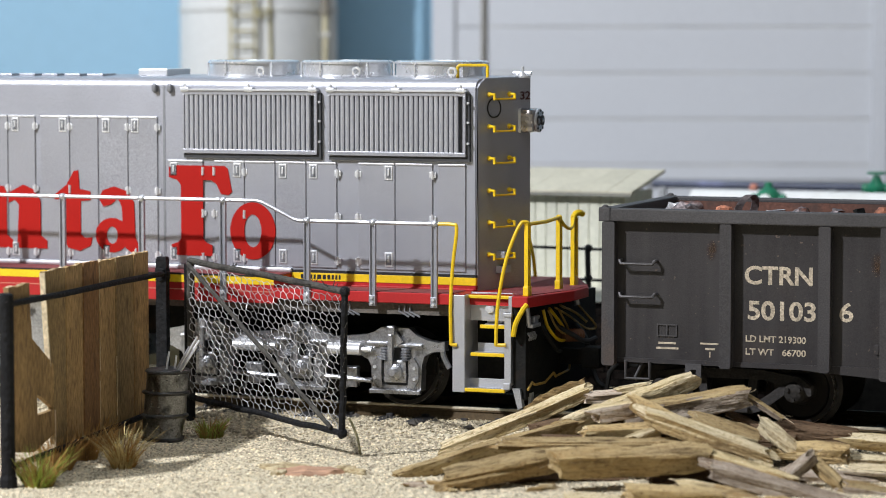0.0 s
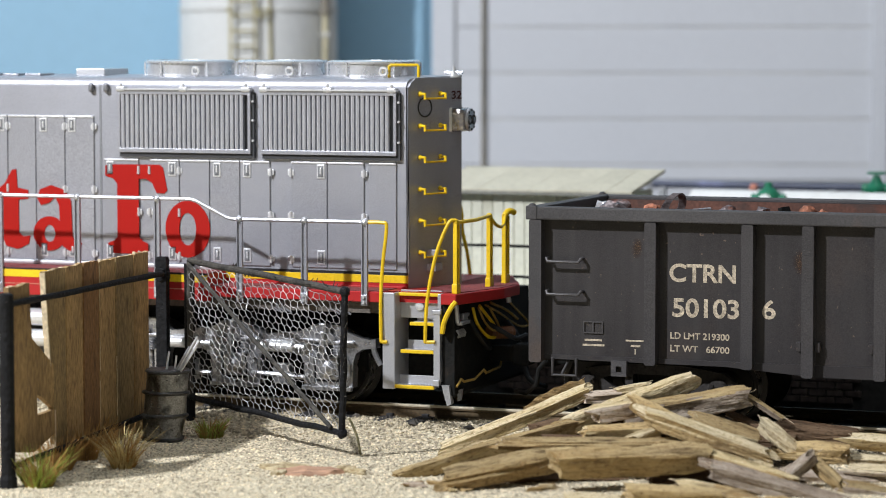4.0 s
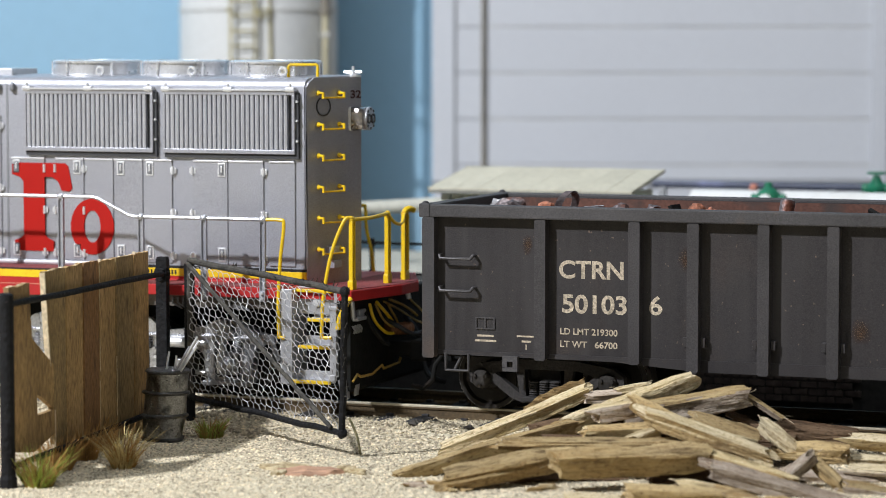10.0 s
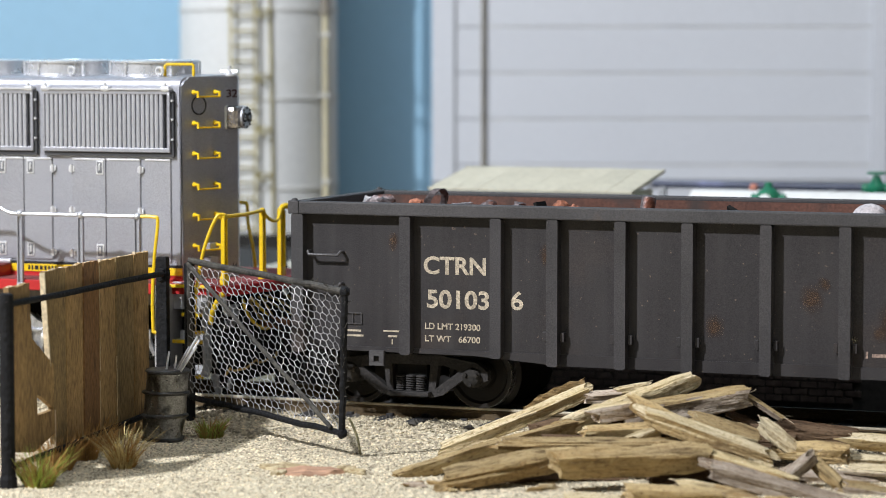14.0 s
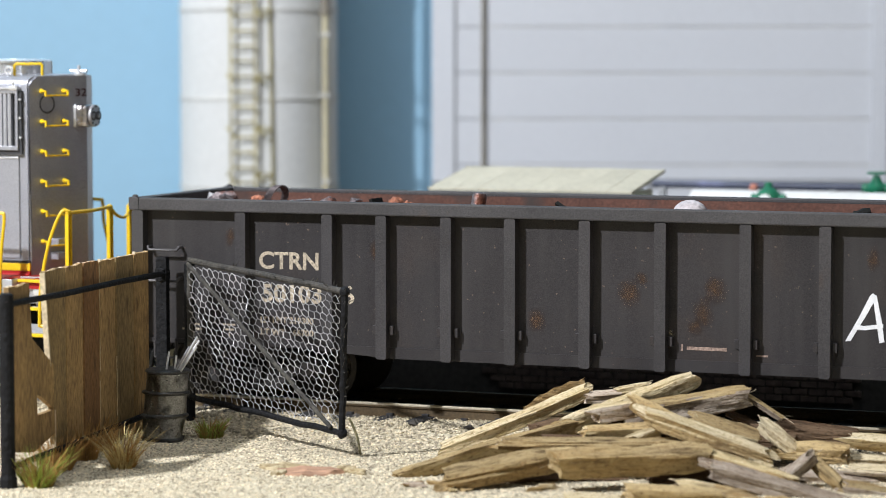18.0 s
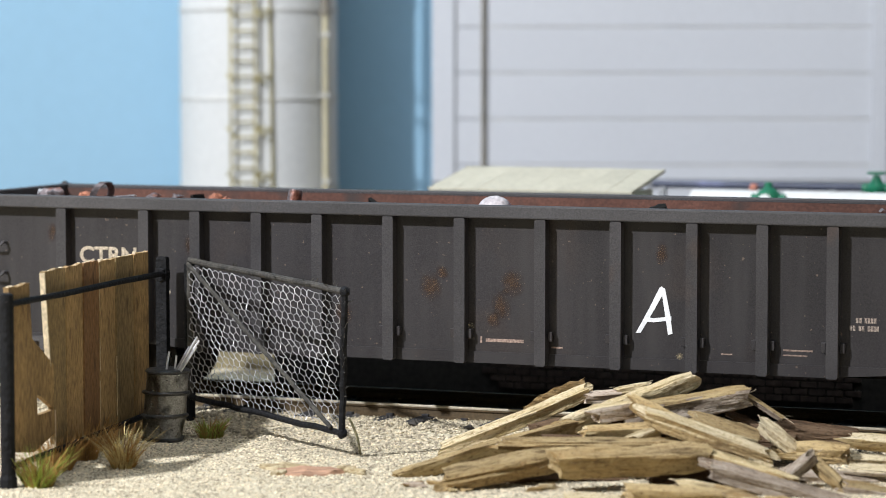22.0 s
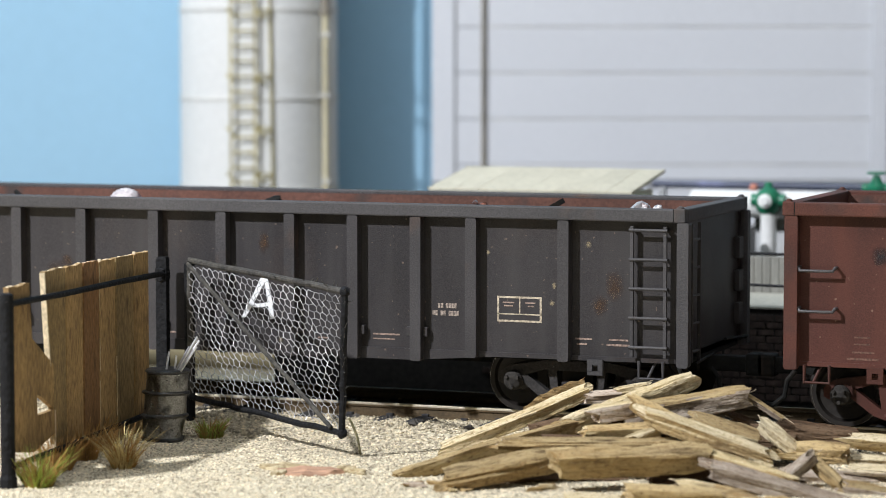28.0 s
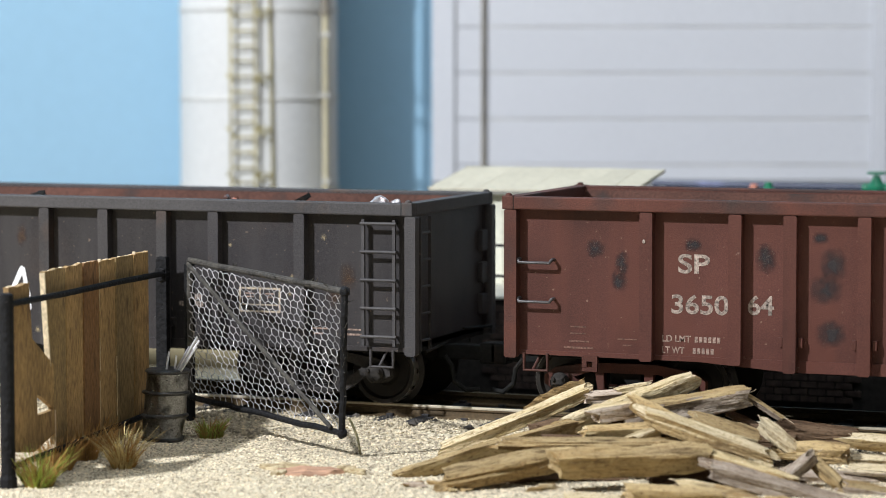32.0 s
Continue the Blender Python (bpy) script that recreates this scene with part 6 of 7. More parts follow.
def pipework():
    t = thing("horizontal_tank", (45, 100, 12.4), "white horizontal tank on supports", "tank")
    off = (45, 100, 12.4)
    bm = B()
    lathe(bm, (4.5, 100, 26.0), (1, 0, 0), [(0, 0.4), (0.3, 1.6), (1.0, 2.6), (90, 2.6), (90.7, 1.6), (91, 0.4)], 24)
    part("tank_shell", bm, M["tank"], t, off=off, smooth=True)
    for x in (40, 60, 80):
        bm = B()
        rod(bm, (x, 97.5, 12.4), (x, 97.5, 24.5), 1.0, 12)
        part("support", bm, M["tank"], t, off=off)
    bm = B()
    box(bm, 17.0, 110, 103, 106, 12.4, 24.2, 0.2)
    lw = part("low_wall", bm, M["low_wall"])
    tagged(lw, "white low wall behind the platform", "wall", kind="structure")
    bm = B()
    box(bm, 17.0, 110, 102.4, 103.02, 21.2, 23.3, 0.15)
    tagged(part("wall_band", bm, M["olive"]), "olive-grey band along the low wall", "wall band", kind="structure")
    sc = thing("corrugated_screen", (50, 60, 12.4), "dull grey ribbed low screen along the platform", "screen")
    o2 = (50, 60, 12.4)
    bm = B()
    box(bm, 21.5, 100, 62.5, 63.0, 12.4, 19.1)
    part("screen_sheet", bm, M["screen"], sc, off=o2)
    for i in range(51):
        bm = B()
        box(bm, 21.7 + i * 1.5, 22.7 + i * 1.5, 62.32, 62.52, 12.4, 19.0, 0.05)
        part("screen_rib", bm, M["screen"], sc, off=o2)
    d = thing("dock_box", (12, 76, 12.4), "olive-grey equipment box on dark legs", "equipment box")
    off = (12, 76, 12.4)
    bm = B()
    box(bm, 7.6, 16.2, 75, 86, 18.6, 25.6, 0.2)
    part("casing", bm, M["olive"], d, off=off)
    for i in range(5):
        bm = B()
        box(bm, 8.4 + i * 1.55, 9.6 + i * 1.55, 74.8, 75.02, 19.2, 25.0, 0.05)
        part("casing_rib", bm, M["olive"], d, off=off)
    bm = B()
    box(bm, 4.2, 20.6, 64.0, 85.5, 12.4, 18.6, 0.2)
    part("base", bm, M["under"], d, off=off)
    p = thing("pipe_line", (30, 112, 12.4), "dark blue-grey pipe with green valves by the building", "pipeline")
    off = (30, 112, 12.4)
    bm = B()
    tube(bm, [(-6, 112, 28.9), (100, 112, 28.9)], 0.75, 14)
    part("pipe", bm, M["bluepipe"], p, off=off, smooth=True)
    for x in (-4, 30, 60, 95):
        bm = B()
        box(bm, x - 0.6, x + 0.6, 111.4, 112.6, 12.4, 28.4)
        part("pipe_stand", bm, M["panel_dark"], p, off=off)
    for x, z in ((38.8, 28.8),):
        bm = B()
        lathe(bm, (x, 109.5, z - 2.4), (0, 0, 1), [(0, 0.5), (0.5, 1.3), (1.4, 2.0), (2.8, 2.1), (3.6, 1.3), (4.2, 0.9), (5.0, 0.6)], 16)
        rod(bm, (x - 2.6, 109.5, z), (x + 2.6, 109.5, z), 1.1, 14)
        v = part("valve", bm, M["green"], p, "green valve body", off=off, smooth=True)
        bm = B()
        pts = [(x + 1.7 * math.cos(a), 109.5 + 1.7 * math.sin(a), z + 3.0) for a in [q * math.pi / 8 for q in range(17)]]
        tube(bm, pts, 0.22, 6)
        rod(bm, (x - 1.7, 109.5, z + 3.0), (x + 1.7, 109.5, z + 3.0), 0.2, 6)
        part("handwheel", bm, M["green"], v, off=off)
    bm = B()
    blob(bm, (15.0, 109.0, 28.6), (0.9, 0.8, 0.9), 4, 0.2, 2)
    part("handle", bm, M["pink"], p, "salmon coloured valve handle", off=off)
    stand = thing("valve_standpipe", (21.2, 96.3, 12.4), "round green valve on a white standpipe before the white tank", "standpipe")
    o3 = (21.2, 96.3, 12.4)
    bm = B()
    lathe(bm, (21.2, 96.3, 12.4), (0, 0, 1), [(0, 2.0), (0.8, 2.0), (0.9, 1.5), (12.0, 1.5)], 20)
    part("standpipe_body", bm, M["tank"], stand, "white standpipe", off=o3, smooth=True)
    bm = B()
    lathe(bm, (21.2, 96.3, 24.4), (0, 0, 1), [(0, 1.4), (0.5, 1.9), (1.4, 2.35), (2.6, 2.5), (3.8, 2.2), (4.6, 1.5), (5.0, 0.8), (6.0, 0.7)], 20)
    valve = part("valve_body", bm, M["green"], stand, off=o3, smooth=True)
    bm = B()
    lathe(bm, (21.2, 93.5, 27.0), (0, -1, 0), [(0, 1.3), (0.4, 1.3), (0.5, 0.9), (0.9, 0.8)], 16)
    part("valve_cap", bm, M["tank"], valve, "pale valve cap", off=o3)
    bm = B()
    rod(bm, (18.0, 96.3, 27.0), (24.4, 96.3, 27.0), 1.2, 14)
    part("flange", bm, M["green"], valve, off=o3)
    # a white duct left of the shed
    bm = B()
    tube(bm, [(-62, 92, 23.9), (-52, 92, 24.6), (-44, 92, 25.2), (-38, 92, 24.6)], 1.3, 14)
    tagged(part("pale_duct", bm, M["coping"], smooth=True), "pale grey pipe running along the platform", "pipe")
    bm = B()
    rod(bm, (-46, 92, 12.4), (-46, 92, 24.0), 0.8, 10)
    tagged(part("duct_support", bm, M["coping"]), "pale post under the pipe", "post")


def far_frame(d):
    a = radians(TURN)
    return (148 - d * math.sin(a), -405.61 + d * math.cos(a), 0.0)


def storage_tank():
    at = far_frame(650)
    t = thing("storage_tank", (at[0], at[1], 12.4), "tall white weathered storage tank with ladder", "storage tank", turn=TURN)
    off = (0, 0, 12.4)
    cx, r = -43.5, 18.5
    bm = B()
    lathe(bm, (cx, 0, 12.4), (0, 0, 1), [(0, r), (108, r), (112, r * 0.5), (113, 0.3)], 64)
    shell = part("tank_shell", bm, M["tank"], t, off=off, smooth=True)
    for z in (22.5, 43.2, 63.8, 84.4, 105):
        bm = B()
        lathe(bm, (cx, 0, z), (0, 0, 1), [(0, r + 0.05), (0.1, r + 0.3), (0.55, r + 0.3), (0.65, r + 0.05)], 64)
        part("seam_band", bm, M["tank_band"], shell, off=off)
    lad = new("ladder")
    lad.parent = t
    y = -r - 1.6
    for x in (-48.6, -43.0):
        bm = B()
        box(bm, x - 0.26, x + 0.26, y - 0.3, y + 0.3, 12.4, 110)
        part("stile", bm, M["tank_trim"], lad, off=off)
    z = 14.0
    while z < 108:
        bm = B()
        rod(bm, (-48.6, y, z), (-43.0, y, z), 0.27, 8)
        part("rung", bm, M["tank_trim"], lad, off=off)
        z += 3.48
    bm = B()
    rod(bm, (-39.0, y + 1.5, 12.4), (-40.2, y + 1.5, 110), 0.28, 8)
    part("guard_rod", bm, M["tank_trim"], lad, off=off)
    for z in (26, 36.5, 48.6, 63.5, 80):
        bm = B()
        tube(bm, [(-43.0, y, z), (-41.2, y - 0.6, z - 1.0), (-39.3, y + 1.5, z - 0.2)], 0.3, 6)
        tube(bm, [(-43.0, y, z), (-41.4, y + 0.4, z + 0.6), (-39.3, y + 1.5, z + 0.2)], 0.25, 6)
        tube(bm, [(-48.6, y, z), (-49.6, y + 0.6, z + 0.5), (-48.6, y + 2.4, z)], 0.3, 6)
        part("ladder_bracket", bm, M["tank_trim"], lad, off=off)
    bm = B()
    rod(bm, (-27.2, -12.6, 12.4), (-27.2, -12.6, 63.0), 0.8, 14)
    pp = part("overflow_pipe", bm, M["pipe_ochre"], t, "ochre stained overflow pipe", off=off, smooth=True)
    bm = B()
    lathe(bm, (-27.2, -12.6, 63.0), (0, 0, 1), [(0, 1.25), (0.6, 1.3), (1.1, 1.3), (1.2, 1.0), (40, 0.95)], 14)
    part("pipe_flange", bm, M["pipe_rust"], pp, "rusty pipe flange", off=off)
    for z in (24, 44, 58):
        bm = B()
        box(bm, -28.4, -26.0, -13.6, -11, z, z + 0.8, 0.1)
        part("pipe_clamp", bm, M["tank_band"], pp, off=off)


def warehouse():
    at = far_frame(664)
    w = thing("warehouse", (at[0], at[1], 12.4), "pale grey panelled metal warehouse with a downpipe", "building", turn=TURN)
    off = (0, 0, 12.4)
    bm = B()
    box(bm, -2.4, 160, 0.6, 12, 12.4, 120)
    wall = part("wall", bm, M["panel"], w, off=off)
    bm = B()
    box(bm, -2.6, 2.7, -0.5, 0.62, 22.5, 120, 0.15)
    part("corner_trim", bm, M["panel"], w, off=off)
    z = 15.9
    while z < 118:
        for x0, x1 in ((3.2, 10.0), (10.3, 103.6), (107.6, 160)):
            bm = B()
            zl = max(z, 23.2)
            box(bm, x0, x1, -0.1, 0.62, zl + 0.22, z + 11.05 - 0.1, 0.12)
            part("panel", bm, M["panel"], wall, off=off)
            bm = B()
            box(bm, x0, x1, -0.02, 0.62, z + 10.95, z + 11.25)
            part("panel_joint", bm, M["panel_dark"] if x0 < 10 else M["tank_band"], wall, off=off)
        z += 11.1
    bm = B()
    box(bm, 103.7, 107.4, -0.9, 0.62, 22.8, 120, 0.2)
    part("pilaster", bm, M["panel"], w, off=off)
    bm = B()
    rod(bm, (9.75, -0.9, 21.6), (9.75, -0.9, 120), 0.5, 10)
    part("downpipe", bm, M["pipe_rust"], w, "rusty brown downpipe", off=off)
    bm = B()
    rod(bm, (2.95, -0.35, 21.6), (2.95, -0.35, 120), 0.2, 8)
    part("conduit", bm, M["panel_dark"], w, off=off)
    bm = B()
    box(bm, -2.6, 160, -0.8, 0.6, 21.9, 23.2, 0.1)
    part("base_trim", bm, M["panel_dark"], w, off=off)
    bm = B()
    box(bm, -2.3, 159, -0.3, 0.6, 12.4, 21.9)
    part("foundation", bm, M["panel"], w, off=off)


def room():
    at = far_frame(671.5)
    bm = B()
    box(bm, -330, 330, 0, 6, -10, 420)
    sky = part("backdrop", bm, M["sky"], off=(0, 0, 0))
    sky.matrix_basis = pose(at[0] * K, at[1] * K, 0, 0, 0, TURN)
    tagged(sky, "painted blue sky board behind the layout", "backdrop", kind="structure")
    for name, b in (("wall_north", (-720, 720, 430, 460, -60, 1600)), ("wall_south", (-720, 720, -1330, -1300, -60, 1600)), ("wall_west", (-750, -720, -1330, 460, -60, 1600)), ("wall_east", (720, 750, -1330, 460, -60, 1600)), ("ceiling", (-750, 750, -1330, 460, 1600, 1630)), ("floor", (-750, 750, -1330, 460, -90, -60))):
        bm = B()
        box(bm, *b)
        tagged(part(name, bm, M["room"]), "plain off-white room surface", name.split("_")[0], kind="structure")


def loose_block():
    bm = B()
    # stands in the made-up platform gap, where the lamp reaches it
    box(bm, -92.0, -56.0, 58.0, 61.8, -12.0, -0.9, 0.6)
    tagged(part("timber_block", bm, M["dull_board"]), "dull yellow block standing in a gap of the platform", "block")


loose_block()
ledge()
shed()
pipework()
storage_tank()
warehouse()
room()

# ---------- front scene: fence, gate, drum, grass, scrap wood ----------


def fence():
    p1, p2 = Vector((-38.4, -83.1, 0)), Vector((-46.9, -19.8, 0))
    turn = math.degrees(math.atan2(p2.y - p1.y, p2.x - p1.x))
    f = thing("board_fence", (p1.x, p1.y, -3.6), "weathered brown board fence on black posts, one board broken", "fence", turn=turn)
    L = (p2 - p1).length
    off = (0, 0, -3.6)
    # local x runs along the fence, local y to its far side; posts and rails
    for x, h, r in ((0, 22.8, 1.0), (L, 23.2, 0.95)):
        bm = B()
        lathe(bm, (x, 0, -3.6), (0, 0, 1), [(0, r * 1.25), (1.2, r * 1.2), (1.8, r), (h + 2.6, r), (h + 3.4, r * 0.95), (h + 3.6, r * 0.6)] if x < 1 else [(0, r * 1.3), (h + 2.9, r * 1.25), (h + 3.3, r * 1.1)], 14 if x < 1 else 4)
        part("post", bm, M["post"], f, off=off)
    bm = B()
    tube(bm, [(0, -0.3, 21.3), (20, -0.7, 21.0), (42, -0.7, 20.8), (L - 2.5, -0.6, 20.4), (L, 0, 20.2)], 0.45, 10)
    part("top_rail", bm, M["post"], f, off=off)
    bm = B()
    tube(bm, [(0, -0.3, -0.9), (30, -0.7, -0.8), (L, 0, -1.0)], 0.45, 10)
    part("bottom_rail", bm, M["post"], f, off=off)
    bm = B()
    for k in range(7):
        tube(bm, [(L + 0.9 * math.cos(a + k), 0.9 * math.sin(a + k), 19.4 + 0.25 * k + 0.1 * math.sin(3 * a)) for a in [q * math.pi / 4 for q in range(7)]], 0.35, 6)
    part("rail_wrap", bm, M["post"], f, off=off)
    rnd = random.Random(12)

    def board(x0, x1, z0, z1, y, jag=0.5, cuts=None, lean=0.0, mat=None):
        """A plank with a splintered top; cuts notch the outline."""
        bm = B()
        top = []
        n = 9
        for i in range(n + 1):
            top.append((x0 + lean + (x1 - x0 - lean) * i / n, z1 + rnd.uniform(-jag, jag) * 0.3))
        pts = top + (cuts if cuts else [(x1, z0)]) + [(x0, z0)]
        prism(bm, pts, y, y + 0.75)
        ob = part("board", bm, mat or M["board"], f, off=off)
        bm = B()
        for i in range(n):
            a, b = top[i], top[i + 1]
            if rnd.random() < 0.7:
                h = rnd.uniform(-0.15, 0.12) + (0.2 if rnd.random() < 0.05 else 0)
                prism(bm, [(a[0] + 0.05, a[1] - 0.25), (b[0] - 0.05, b[1] - 0.25), ((a[0] + b[0]) / 2 + rnd.uniform(-0.2, 0.2), max(a[1], b[1]) + h)], y + 0.15, y + 0.6)
        part("splintered_top", bm, M["boardcut"], ob, "pale splintered board end", off=off)["kind"] = "stuff"
        return ob
    # the broken board, with a torn opening
    board(1.4, 8.9, 1.0, 23.4, 0.25, 0.5, [(9.3, 18.8), (9.8, 15.6), (17.7, 11.1), (17.6, 5.0), (12.7, 7.2), (11.3, 7.7), (11.5, 4.7), (17.6, 4.75), (18.6, 3.8), (19.2, 1.6), (12.5, 0.2), (9.7, -0.2)])
    xs = (18.1, 22.9, 29.8, 36.3, 43.4, 51.4, 58.4)
    for i in range(6):
        board(xs[i] + 0.24, xs[i + 1] - 0.24, (-2.4 if i < 2 else -3.5) + rnd.uniform(-0.2, 0.1), 24.5 - i * 0.08 + rnd.uniform(-0.08, 0.08), 0.3 + 0.06 * (i % 2), 0.35, lean=-3.4 if i == 0 else 0.0, mat=M[("board_olive", "board", "board_red", "board", "board_olive", "board")[i]])
    for x, z0, z1 in ((36.3, -1.4, 6.6), (36.3, 8.0, 13.0), (36.3, 17.0, 23.6), (43.4, 0.5, 9.5)):
        bm = B()
        tube(bm, [(x + 0.05 * math.sin(z), 0.22, z0 + (z1 - z0) * z / 12) for z in range(13)], 0.05, 5)
        part("torn_edge", bm, M["boardcut"], f, "pale torn edge between two boards", off=off)
    bm = B()
    prism(bm, [(14.5, 24.3), (14.85, 24.3), (16.75, 11.0), (16.4, 11.0)], 0.25, 1.02)
    prism(bm, [(17.9, 4.6), (18.3, 4.6), (18.4, -1.4), (18.1, -1.4)], 0.22, 1.0)
    part("raw_edge", bm, M["boardcut"], f, "pale cut edge of a board", off=off)


def gate():
    h, r = Vector((-41.5, -21.2, 0)), Vector((-6.9, -42.7, 0))
    turn = math.degrees(math.atan2(r.y - h.y, r.x - h.x))
    g = thing("wire_mesh_gate", (h.x, h.y, -3.6), "sagging grey wire-mesh gate standing half open", "gate", turn=turn)
    off = (0, 0, -3.6)
    bm = B()
    rod(bm, (-0.9, 0.5, -3.6), (-0.9, 0.5, 22.0), 0.85, 12)
    part("hinge_post", bm, M["post"], g, off=off)
    TL, TR, BR, BL = Vector((0, 0, 22.6)), Vector((42.0, 0, 20.7)), Vector((41.2, 0, 0.1)), Vector((0, 0, 1.2))
    rnd = random.Random(3)

    def wobble(p, q, n):
        return [p.lerp(q, i / n) + (Vector((rnd.uniform(-0.12, 0.12), rnd.uniform(-0.1, 0.1), rnd.uniform(-0.12, 0.12))) if 0 < i < n else Vector()) for i in range(n + 1)]
    for p, q, rr in ((TL, TR, 0.50), (TR, BR, 0.50), (BL, BR, 0.46), (TL, BL, 0.48)):
        bm = B()
        tube(bm, wobble(p, q, 12), rr, 10)
        part("frame_tube", bm, M["gatepaint"] if (p.z > 5 and q.z > 5) or q.x < 1 else M["post"], g, off=off)
    bm = B()
    tube(bm, wobble(TL + Vector((0.3, -0.5, -0.5)), BR + Vector((-2.0, -0.5, 0.6)), 14), 0.34, 8)
    part("diagonal_brace", bm, M["gatepaint"], g, off=off)
    for c in (TR, BR):
        bm = B()
        blob(bm, c, (0.85, 0.75, 0.85), 4, 0.25, 2)
        part("corner_joint", bm, M["post"], g, off=off)
    # hexagonal net, a little uneven
    bm = B()
    pitch, tall = 1.6, 1.36
    cols, rows = 42, 25
    def node(i, j, k):
        # i: column, j: row, k: 0 lower end, 1 upper end of the upright strand
        x = (i - 4 + (0.5 if j % 2 else 0.0)) * pitch
        v = (j * tall * 0.72 + (0.33 * tall if k else -0.14 * tall) + 0.9) / 21.0
        x += 8.5 * (1 - v) - 2.0
        u = x / 42.0
        e = noise.noise_vector(Vector((i * 0.9, j * 0.9, k * 3.1))) * 0.46
        lo, hi = BL.lerp(BR, u), TL.lerp(TR, u)
        p = lo.lerp(hi, v)
        return p + Vector((e.x, -0.35 + e.y * 0.6, e.z * 0.7)), 0.1 < x < 41.7 and v < 0.995
    def strand(p, q, rr):
        if p[1] and q[1]:
            rod(bm, p[0], q[0], rr, 5)
    for j in range(rows - 1):
        for i in range(cols):
            strand(node(i, j, 0), node(i, j, 1), 0.064)
            s = 0 if j % 2 else -1
            for di in (s, s + 1):
                strand(node(i, j, 1), node(i + di, j + 1, 0), 0.052)
    net = part("wire_net", bm, M["tulle"], g, "silvery hexagonal wire net", off=off)
    net["kind"] = "stuff"
    # loose threads along the edges
    bm = B()
    for k in range(46):
        side = rnd.random()
        base = TR.lerp(BR, rnd.random()) if side < 0.55 else TL.lerp(TR, rnd.random())
        d = Vector((rnd.uniform(-0.4, 1.0), rnd.uniform(-0.6, 0.6), rnd.uniform(-0.3, 1.0))).normalized()
        rod(bm, base + d * 0.5, base + d * rnd.uniform(0.9, 1.6), 0.09, 4, 0.04)
    part("loose_thread", bm, M["gatepaint"], g, off=off)
    bm = B()
    tube(bm, [(-5.2, -39.0, -3.7), (-5.9, -38.6, -1.0), (-6.9, -38.4, 1.0), (-7.3, -38.4, 1.7)], 0.2, 6)
    tagged(part("weed_stalk", bm, M["moss"]), "thin greenish stalk stuck in the sand", "weed stalk")


def drum():
    d = thing("oil_drum", (-38.7, -35.4, -3.6), "dark graphite oil drum, dented, holding scrap pipes", "drum")
    off = (-38.7, -35.4, -3.6)
    bm = B()
    prof = [(0, 2.9), (0.1, 3.05), (0.6, 2.98), (3.5, 2.95), (7.1, 2.95), (10.3, 2.95), (10.7, 3.0), (10.75, 2.8), (9.4, 2.75), (9.3, 0.2)]
    hoop = [(-0.32, 2.85), (-0.28, 3.12), (-0.12, 3.3), (0.12, 3.3), (0.28, 3.12), (0.32, 2.85)]
    for name, profile, mat in [("shell", prof, M["drum"])] + [("hoop", [(h + dz, r) for dz, r in hoop], M["drum_hoop"]) for h in (0.3, 3.85, 7.35, 10.6)]:
        bm = B()
        lathe(bm, off, (0, 0, 1), profile, 40)
        for v in bm.verts:
            # dents, and the lean of the whole drum
            v.co += Vector((v.co.x + 38.7, v.co.y + 35.4, 0)) * (0.05 + 0.2 * noise.noise(v.co * 0.45))
            v.co.x += 0.095 * (v.co.z + 3.6 - 5.4)
        part(name, bm, mat, d, off=off, smooth=True)
    rnd = random.Random(5)
    for k, (x0, z0, x1, z1, y, mat) in enumerate(((-38.1, 7.2, -37.6, 10.0, -36.2, M["white"]), (-36.2, 7.5, -33.0, 12.4, -36.0, M["bright"]), (-35.7, 7.4, -32.45, 11.9, -36.5, M["white"]), (-36.5, 7.5, -33.4, 11.9, -35.4, M["bright"]), (-35.2, 7.4, -32.7, 11.0, -36.9, M["bright"]), (-36.0, 7.4, -33.8, 11.0, -37.1, M["silver"]), (-37.3, 7.2, -37.0, 9.3, -35.0, M["bright"]))):
        bm = B()
        top, low = Vector((x1, y, z1)), Vector((x0, y, z0))
        rod(bm, low + (low - top) * 0.9, top, 0.17, 8)
        tagged(part("scrap_rod", bm, mat), "thin bright metal rod standing in the drum", "metal rod", "rods in the drum")


